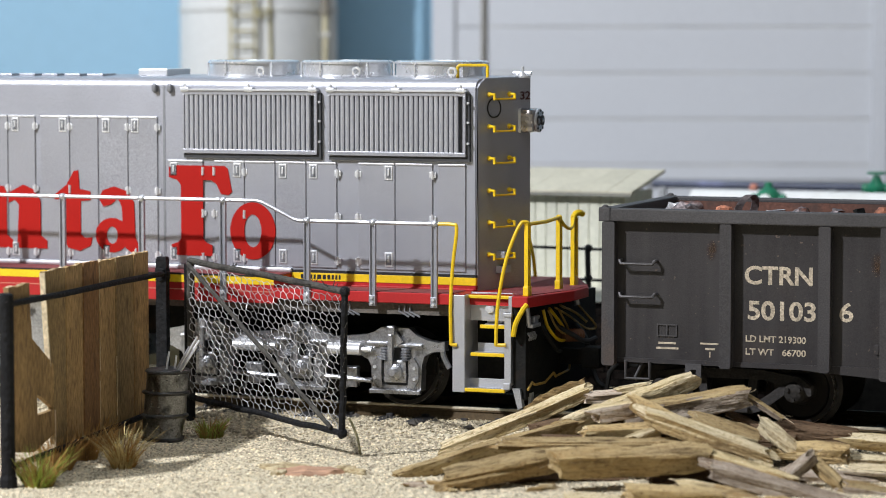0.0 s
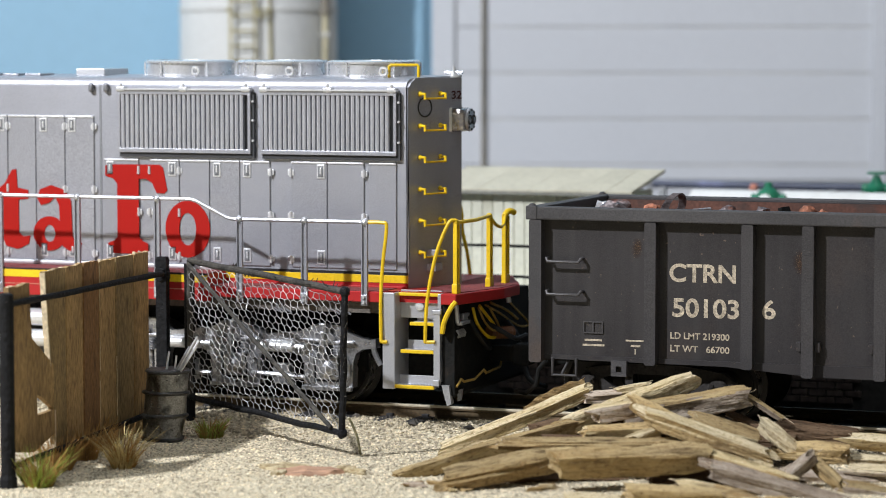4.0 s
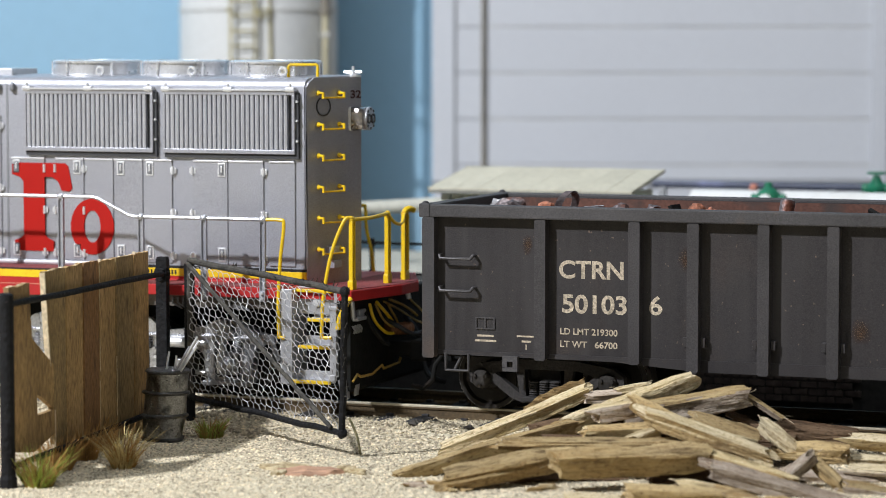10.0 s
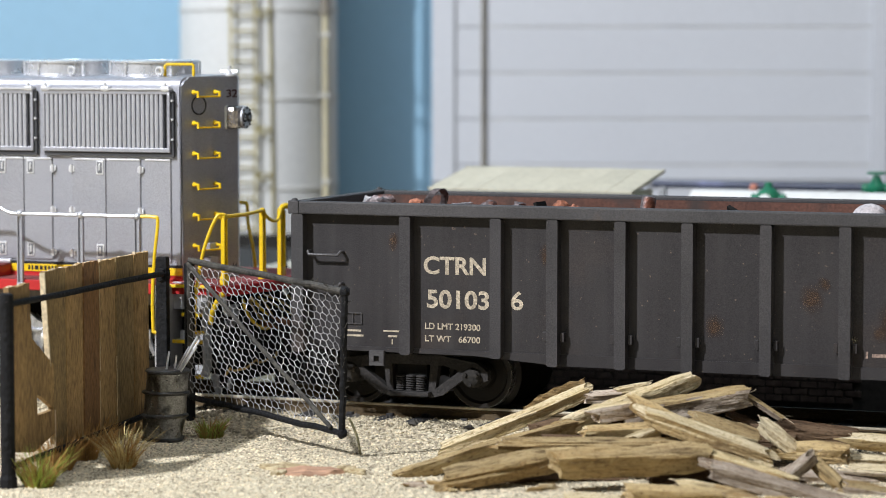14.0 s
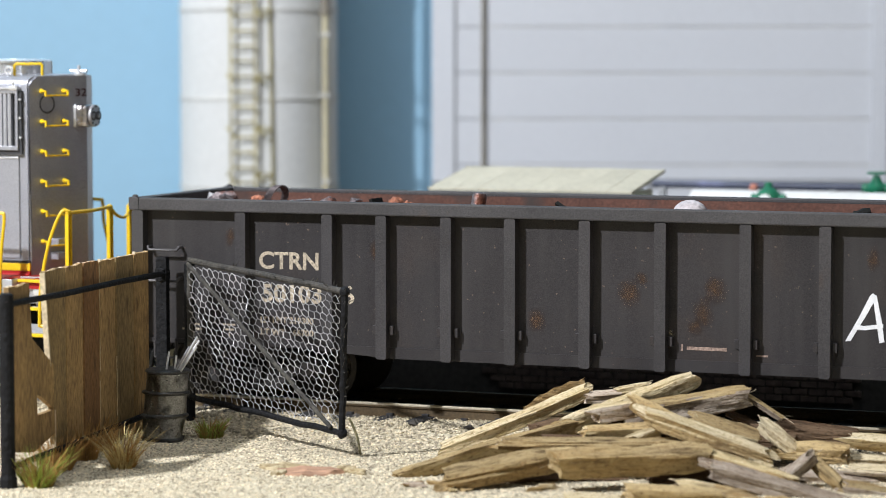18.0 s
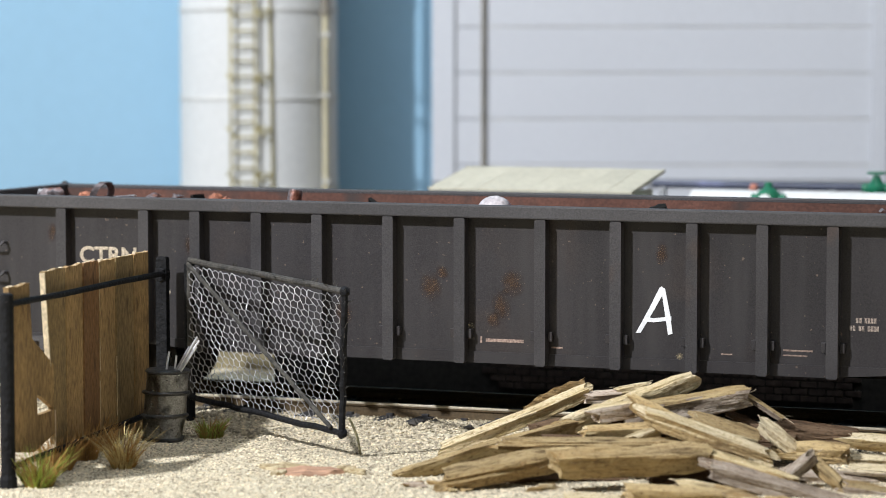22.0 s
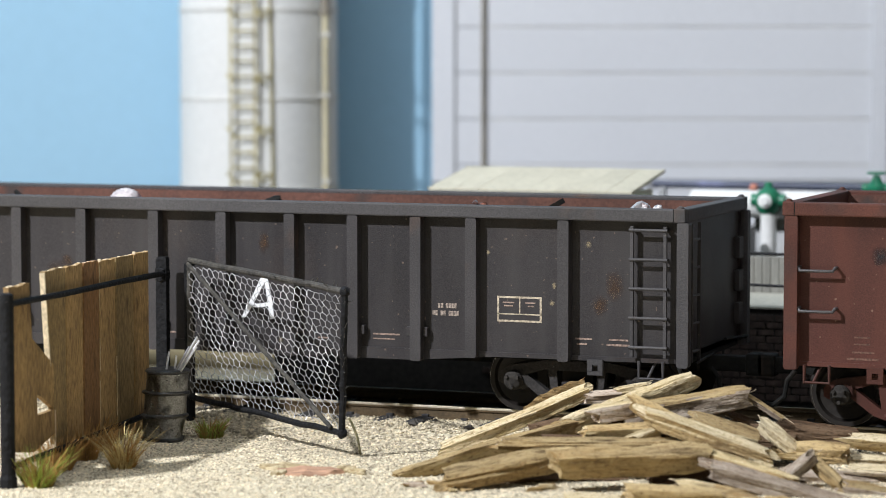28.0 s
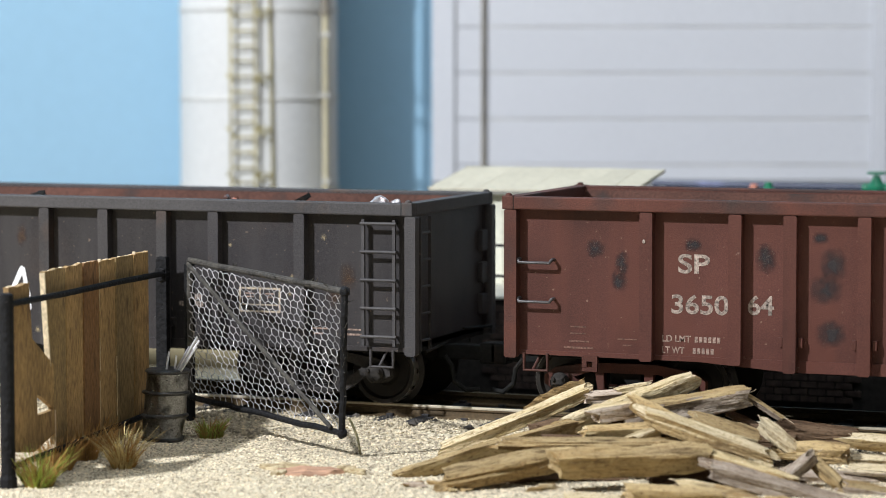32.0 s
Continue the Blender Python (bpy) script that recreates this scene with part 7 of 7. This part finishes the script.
def tuft(x, y, r, h, n, mat, seed, label):
    t = thing("grass_tuft", (x, y, ground_height(x, y) - 0.1), label, "grass tuft", "grass tufts")
    rnd = random.Random(seed)
    for mat_i, share in ((mat, 0.5), (M["grass_brown"], 0.35)):
        verts, faces = [], []
        for k in range(int(n * share)):
            a, rr = rnd.uniform(0, 6.283), r * math.sqrt(rnd.random()) * 0.45
            bx, by = rr * math.cos(a), rr * math.sin(a)
            hh = h * (0.18 + 0.82 * rnd.random() ** 1.6)
            lean = rnd.uniform(0.1, 1.1) * hh
            way = a + rnd.gauss(0, 0.6)
            tx, ty = bx + lean * math.cos(way), by + lean * math.sin(way)
            mx, my = bx + (tx - bx) * 0.35, by + (ty - by) * 0.35
            w = rnd.uniform(0.05, 0.1)
            b = len(verts)
            p = a + 1.57
            for (cx, cy, cz, ww) in ((bx, by, 0, w), (mx, my, hh * 0.55, w * 0.85), (tx, ty, hh, w * 0.2)):
                for q in range(3):
                    verts.append(((cx + ww * math.cos(p + q * 2.094)) * K, (cy + ww * math.sin(p + q * 2.094)) * K, cz * K))
            for lv in (0, 3):
                for q in range(3):
                    e = (q + 1) % 3
                    faces.append((b + lv + q, b + lv + e, b + lv + 3 + e, b + lv + 3 + q))
        me = bpy.data.meshes.new("grass")
        me.from_pydata(verts, [], faces)
        me.materials.append(mat_i)
        ob = new("grass", me)
        ob.parent = t
        ob["kind"] = "stuff"
    return t


def stick(kind, p, q, tall, wide, roll=0.0, splinter=1.0, words=""):
    """A broken length of split wood from p to q, with torn ends."""
    p, q = Vector(p), Vector(q)
    d = q - p
    L = d.length
    stick.count += 1
    rnd = random.Random(stick.count * 7)
    tall, wide = tall * 1.05, wide * 1.22
    seg = max(10, int(L / 0.8))
    m = 7
    c = [(-1, -1), (1, -1), (1, 1), (-1, 1)]
    sec = []
    for s in range(4):
        for i in range(m):
            a, b = c[s], c[(s + 1) % 4]
            t = i / m
            u, v = a[0] + (b[0] - a[0]) * t, a[1] + (b[1] - a[1]) * t
            k = 0.93 if i == 0 else 1.0
            sec.append((u * wide / 2 * k, v * tall / 2 * k))
    n = len(sec)
    groove = [rnd.uniform(-0.07, 0.02) for _ in sec]
    ledges = [(rnd.uniform(-0.4, 0.4) * L, rnd.randrange(n), rnd.randrange(2, 6), rnd.choice((-1, 1)), rnd.uniform(0.08, 0.2)) for _ in range(3)]
    roll += rnd.uniform(4, 26)
    slope = [rnd.uniform(-0.55, 0.55) for _ in range(4)]
    shear = rnd.uniform(-0.22, 0.22)
    taper = rnd.uniform(-0.14, 0.14)
    bm = B()
    rings = []
    bend = rnd.uniform(-0.02, 0.02)
    for k in range(seg + 1):
        u = k / seg
        x = -L / 2 + L * u
        ring = []
        near = min(k, seg - k)
        for i, (y, z) in enumerate(sec):
            e = noise.noise(Vector((x * 0.12 + stick.count * 5, y * 0.9, z * 0.9))) * 0.16 + noise.noise(Vector((x * 0.22, i * 0.8, stick.count))) * 0.10 + groove[i]
            e += noise.noise(Vector((x * 0.9, y * 2.0, z * 2.0 + stick.count))) * 0.06
            for lx, li, lw, side, deep in ledges:
                if (x - lx) * side > 0 and (i - li) % n < lw:
                    e -= deep
            f = (1 + e) * (1 + taper * (u - 0.5))
            xx = x + (noise.noise(Vector((k, i * 1.3, stick.count))) * 0.2 if 0 < k < seg else 0)
            if near < 3:
                w = (3 - near) / 3
                end, sy, sz = (-1, slope[0], slope[1]) if k < 3 else (1, slope[2], slope[3])
                jag = noise.noise(Vector((i * 0.14, end * 5, stick.count))) * 3.2 + rnd.uniform(-0.12, 0.12)
                xx += end * w * (sy * y * 0.6 + sz * z * 0.6 + jag * 0.42 * splinter)
                f *= 1 - 0.13 * w
            ring.append(bm.verts.new((xx, (y + shear * z) * f, z * f + bend * x * x * 0.1)))
        rings.append(ring)
    for a, b in zip(rings, rings[1:]):
        for i in range(n):
            j = (i + 1) % n
            bm.faces.new((a[i], a[j], b[j], b[i]))
    for ring, s in ((rings[0], 1), (rings[-1], -1)):
        prev = ring
        for tear in range(rnd.choice((0, 1, 1, 2)) if not words else 0):
            at, reach = rnd.randrange(n), rnd.uniform(0.5, 1.0) * min(tall, wide) * splinter
            for k, w in ((-2, 0.25), (-1, 0.7), (0, 1.0), (1, 0.75), (2, 0.3)):
                v = ring[(at + k) % n]
                v.co = Vector((v.co.x - s * reach * w, v.co.y * (1 - 0.12 * w), v.co.z * (1 - 0.12 * w)))
        for shrink, deep in ((0.72, 0.12), (0.4, 0.22)):
            cur = [bm.verts.new(Vector((v.co.x * 1.0 + s * (deep + rnd.uniform(-0.1, 0.1)) * splinter, v.co.y * shrink, v.co.z * shrink))) for v in ring]
            for i in range(n):
                j = (i + 1) % n
                bm.faces.new((prev[i], prev[j], cur[j], cur[i]))
            prev = cur
        cv = bm.verts.new(sum((v.co for v in prev), Vector()) / n)
        for i in range(n):
            bm.faces.new((prev[i], prev[(i + 1) % n], cv))
    bmesh.ops.recalc_face_normals(bm, faces=bm.faces[:])
    ob = part("wood_chip" if words else "scrap_stick", bm, M[kind], smooth=True)
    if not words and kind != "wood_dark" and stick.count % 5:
        # upward faces get a paler wood, so their light is in the colour
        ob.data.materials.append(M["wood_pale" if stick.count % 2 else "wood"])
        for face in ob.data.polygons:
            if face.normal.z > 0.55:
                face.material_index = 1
    rot = d.to_track_quat("X", "Z").to_matrix().to_4x4() @ Matrix.Rotation(radians(roll), 4, "X")
    ob.matrix_basis = Matrix.Translation((p + q) / 2 * K) @ rot
    if not words:
        for end in (p, q):
            for k in range(rnd.randrange(2, 6)):
                out = (end - (p + q) / 2).normalized()
                side = Vector((rnd.uniform(-1, 1), rnd.uniform(-1, 1), rnd.uniform(-0.4, 1)))
                FIBRES.append((end - out * 0.5 + side * 0.25 * min(wide, tall), out * rnd.uniform(0.3, 0.9) + side * 0.45))
    tones = {"wood": ("tan", "broken stick of old wood"), "wood_grey": ("greyed", "broken board piece"), "wood_pale": ("pale", "freshly split stick"), "wood_dark": ("dark brown", "broken stick"), "wood_brown": ("golden-brown", "broken block of wood")}
    tone, what = tones[kind]
    tagged(ob, words % tone if words else tone + " " + what + " in the scrap pile", "wood chip" if words else "wood scrap", "wood chips" if words else "scrap wood pile")
    return ob


stick.count = 0
FIBRES = []
fence()
gate()
drum()
tuft(-35.2, -80.4, 4.2, 5.6, 620, M["grass_green"], 1, "small green grass tuft at the fence post")
tuft(-40.0, -66.5, 4.6, 5.6, 420, M["grass_brown"], 2, "brown dry grass tuft along the fence")
tuft(-31.7, -62.6, 3.4, 6.2, 420, M["grass"], 3, "straw-coloured dry grass tuft on the sand")
tuft(-165.0, 150.0, 15.0, 14.0, 420, M["grass_green"], 8, "green shrubby tuft far behind the track")
tuft(-43.6, -48.0, 4.2, 5.6, 330, M["grass_brown"], 4, "brown dry grass tuft behind the drum")
tuft(-33.4, -30.6, 3.8, 3.4, 420, M["grass_green"], 5, "low yellow-green grass tuft by the gate")
tuft(-40.9, -57.0, 3.8, 6.4, 260, M["grass_brown"], 6, "brown dry grass tuft along the fence")
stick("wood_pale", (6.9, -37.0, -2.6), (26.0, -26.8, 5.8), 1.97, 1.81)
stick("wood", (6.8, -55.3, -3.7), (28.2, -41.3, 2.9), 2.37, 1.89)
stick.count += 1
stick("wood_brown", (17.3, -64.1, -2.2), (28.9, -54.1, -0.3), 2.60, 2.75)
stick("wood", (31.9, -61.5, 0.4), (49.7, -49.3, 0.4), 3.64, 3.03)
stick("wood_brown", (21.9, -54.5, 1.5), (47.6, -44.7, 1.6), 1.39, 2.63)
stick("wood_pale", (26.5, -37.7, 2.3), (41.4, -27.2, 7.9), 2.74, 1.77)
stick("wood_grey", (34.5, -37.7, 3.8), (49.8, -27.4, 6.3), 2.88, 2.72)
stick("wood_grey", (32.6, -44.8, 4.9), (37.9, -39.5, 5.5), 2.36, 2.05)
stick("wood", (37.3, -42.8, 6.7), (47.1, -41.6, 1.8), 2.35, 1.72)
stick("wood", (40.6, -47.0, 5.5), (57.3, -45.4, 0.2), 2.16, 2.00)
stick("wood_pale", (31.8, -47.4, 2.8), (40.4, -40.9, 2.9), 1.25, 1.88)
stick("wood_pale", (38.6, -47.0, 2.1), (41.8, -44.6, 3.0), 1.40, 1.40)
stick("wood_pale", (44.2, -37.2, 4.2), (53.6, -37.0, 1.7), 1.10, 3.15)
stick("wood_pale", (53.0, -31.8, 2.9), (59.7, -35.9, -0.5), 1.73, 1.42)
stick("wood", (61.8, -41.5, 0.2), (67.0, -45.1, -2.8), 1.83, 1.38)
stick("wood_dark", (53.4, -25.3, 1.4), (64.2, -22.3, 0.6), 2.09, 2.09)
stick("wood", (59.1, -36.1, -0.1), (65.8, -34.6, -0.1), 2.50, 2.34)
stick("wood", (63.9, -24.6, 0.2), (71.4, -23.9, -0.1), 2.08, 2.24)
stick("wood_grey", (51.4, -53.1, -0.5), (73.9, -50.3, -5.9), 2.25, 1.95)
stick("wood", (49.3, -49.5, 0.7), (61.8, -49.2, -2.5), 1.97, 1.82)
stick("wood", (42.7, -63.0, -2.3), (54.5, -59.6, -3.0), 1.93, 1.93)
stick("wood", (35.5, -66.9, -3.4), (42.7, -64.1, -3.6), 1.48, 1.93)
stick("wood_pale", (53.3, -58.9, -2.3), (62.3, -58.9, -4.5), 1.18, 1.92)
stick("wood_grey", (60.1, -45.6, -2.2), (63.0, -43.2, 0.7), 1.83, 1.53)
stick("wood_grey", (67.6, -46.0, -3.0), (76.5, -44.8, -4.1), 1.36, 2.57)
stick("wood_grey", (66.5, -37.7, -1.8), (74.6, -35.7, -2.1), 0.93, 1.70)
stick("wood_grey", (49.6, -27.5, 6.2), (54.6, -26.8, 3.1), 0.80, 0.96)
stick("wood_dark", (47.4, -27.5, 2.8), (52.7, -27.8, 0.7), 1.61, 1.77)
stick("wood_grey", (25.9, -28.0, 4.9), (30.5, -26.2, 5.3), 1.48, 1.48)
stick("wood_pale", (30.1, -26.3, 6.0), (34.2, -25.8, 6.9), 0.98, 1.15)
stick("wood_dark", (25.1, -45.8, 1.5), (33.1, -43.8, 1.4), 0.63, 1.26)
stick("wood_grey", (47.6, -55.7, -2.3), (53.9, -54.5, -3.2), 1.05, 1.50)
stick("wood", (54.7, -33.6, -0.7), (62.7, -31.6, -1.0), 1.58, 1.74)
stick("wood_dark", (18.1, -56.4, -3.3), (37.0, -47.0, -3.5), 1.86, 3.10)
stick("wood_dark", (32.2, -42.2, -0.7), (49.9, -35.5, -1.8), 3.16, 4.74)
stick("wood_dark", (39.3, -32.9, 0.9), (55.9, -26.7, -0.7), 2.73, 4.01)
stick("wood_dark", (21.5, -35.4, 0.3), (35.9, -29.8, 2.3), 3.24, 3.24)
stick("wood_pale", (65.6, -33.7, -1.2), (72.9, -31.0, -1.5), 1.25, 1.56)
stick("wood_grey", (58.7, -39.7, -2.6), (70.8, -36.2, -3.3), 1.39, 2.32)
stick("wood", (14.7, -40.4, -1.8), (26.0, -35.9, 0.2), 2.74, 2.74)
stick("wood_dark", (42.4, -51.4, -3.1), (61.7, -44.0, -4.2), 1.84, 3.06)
def curled_flake():
    """A golden strip of bark, curled along its length and torn at one end."""
    a, b = Vector((15.6, -26.8, 2.6)), Vector((23.6, -22.6, 6.6))
    way, n, k = b - a, 22, 9
    bm = B()
    rows = []
    for i in range(n + 1):
        u = i / n
        half = 1.5 * (0.35 + 0.65 * math.sin(math.pi * min(1, u * 0.75 + 0.1))) * (1 + 0.25 * noise.noise(Vector((u * 6, 0, 4))))
        row = []
        for q in range(k + 1):
            v = -1 + 2 * q / k
            torn = 0.09 * noise.noise(Vector((v * 3, 9, 1))) * (1 if i == n else 0)
            p = a + way * (u + torn) + Vector((0.25 * v * half, -0.45 * v * half, 0.95 * half * (1 - v * v * 1.3) - 0.4 + 0.25 * noise.noise(Vector((u * 5, v * 2, 7)))))
            row.append(bm.verts.new(p))
        rows.append(row)
    for r0, r1 in zip(rows, rows[1:]):
        for q in range(k):
            bm.faces.new((r0[q], r0[q + 1], r1[q + 1], r1[q]))
    bmesh.ops.solidify(bm, geom=bm.faces[:], thickness=0.35)
    tagged(part("scrap_stick", bm, M["wood_brown"], smooth=True), "golden-brown curled strip of bark on the scrap pile", "wood scrap", "scrap wood pile")


curled_flake()


def loose_fibres():
    """Torn wood fibres that stand off the broken ends."""
    rnd = random.Random(33)
    bm = B()
    for at, way in FIBRES:
        bend = Vector((rnd.uniform(-0.4, 0.4), rnd.uniform(-0.4, 0.4), rnd.uniform(-0.5, 0.2)))
        tube(bm, [at, at + way * 0.5, at + way + bend * 0.5, at + way * 1.4 + bend], rnd.uniform(0.03, 0.07), 4)
    tagged(part("wood_fibres", bm, M["boardcut"]), "pale torn wood fibres on the broken sticks", "wood fibres", kind="stuff")


loose_fibres()
rnd = random.Random(21)
for i in range(34):
    x = rnd.uniform(8, 30) if i % 2 else rnd.uniform(48, 70)
    y = rnd.uniform(-66, -58) + (x - 8) * 0.1
    a, L = rnd.uniform(-0.6, 1.2), rnd.uniform(1.2, 3.6)
    z = ground_height(x, y) + 0.28
    stick(rnd.choice(("wood", "wood_pale", "wood_grey", "wood_brown")), (x, y, z), (x + L * math.cos(a), y + L * math.sin(a), z + rnd.uniform(-0.05, 0.25)), rnd.uniform(0.35, 0.7), rnd.uniform(0.4, 0.9), words="small %s chip of wood on the sand")
for i, (x, y, L, w, a) in enumerate(((-5.2, -58.0, 10.0, 5.5, 26), (-9.8, -55.6, 8.0, 4.0, 12), (0.6, -55.0, 4.5, 1.6, -14), (-8.6, -60.6, 3.0, 1.4, 40), (-1.5, -53.2, 3.4, 1.2, 5))):
    bm = B()
    n = 14
    z = ground_height(x, y)
    rim = [(L / 2 * math.cos(2 * math.pi * k / n) * random.Random(k + i * 20).uniform(0.75, 1.1), w / 2 * math.sin(2 * math.pi * k / n) * random.Random(k + i * 31).uniform(0.6, 1.15)) for k in range(n)]
    lo = [bm.verts.new((u, v, -0.2)) for u, v in rim]
    hi = [bm.verts.new((u * 0.92, v * 0.85, 0.55 + 0.12 * v + 0.2 * math.sin(k * 2.1))) for k, (u, v) in enumerate(rim)]
    c = bm.verts.new((0, 0, 0.8))
    for k in range(n):
        j = (k + 1) % n
        bm.faces.new((lo[k], lo[j], hi[j], hi[k]))
        bm.faces.new((hi[k], hi[j], c))
    ob = part("bark_flake", bm, M["bark"] if i == 0 else M["wood_pale"])
    ob.matrix_basis = pose(x * K, y * K, z * K, 0, 0, a)
    tagged(ob, "flat reddish wood flake lying on the sand" if i == 0 else "flat pale wood flake lying on the sand", "wood flake", "wood flakes")


def motions():
    """Everything that moves: the train, and its wheels."""
    for car, x in CARS:
        walk(car, [(t, pose((x + travelled(t)) * K, 0, 0)) for t in TIMES])
    for axle, at, r in WHEELS:
        walk(axle, [(t, Matrix.Translation(at) @ Euler((0, travelled(t) / r, 0)).to_matrix().to_4x4()) for t in TIMES])


motions()
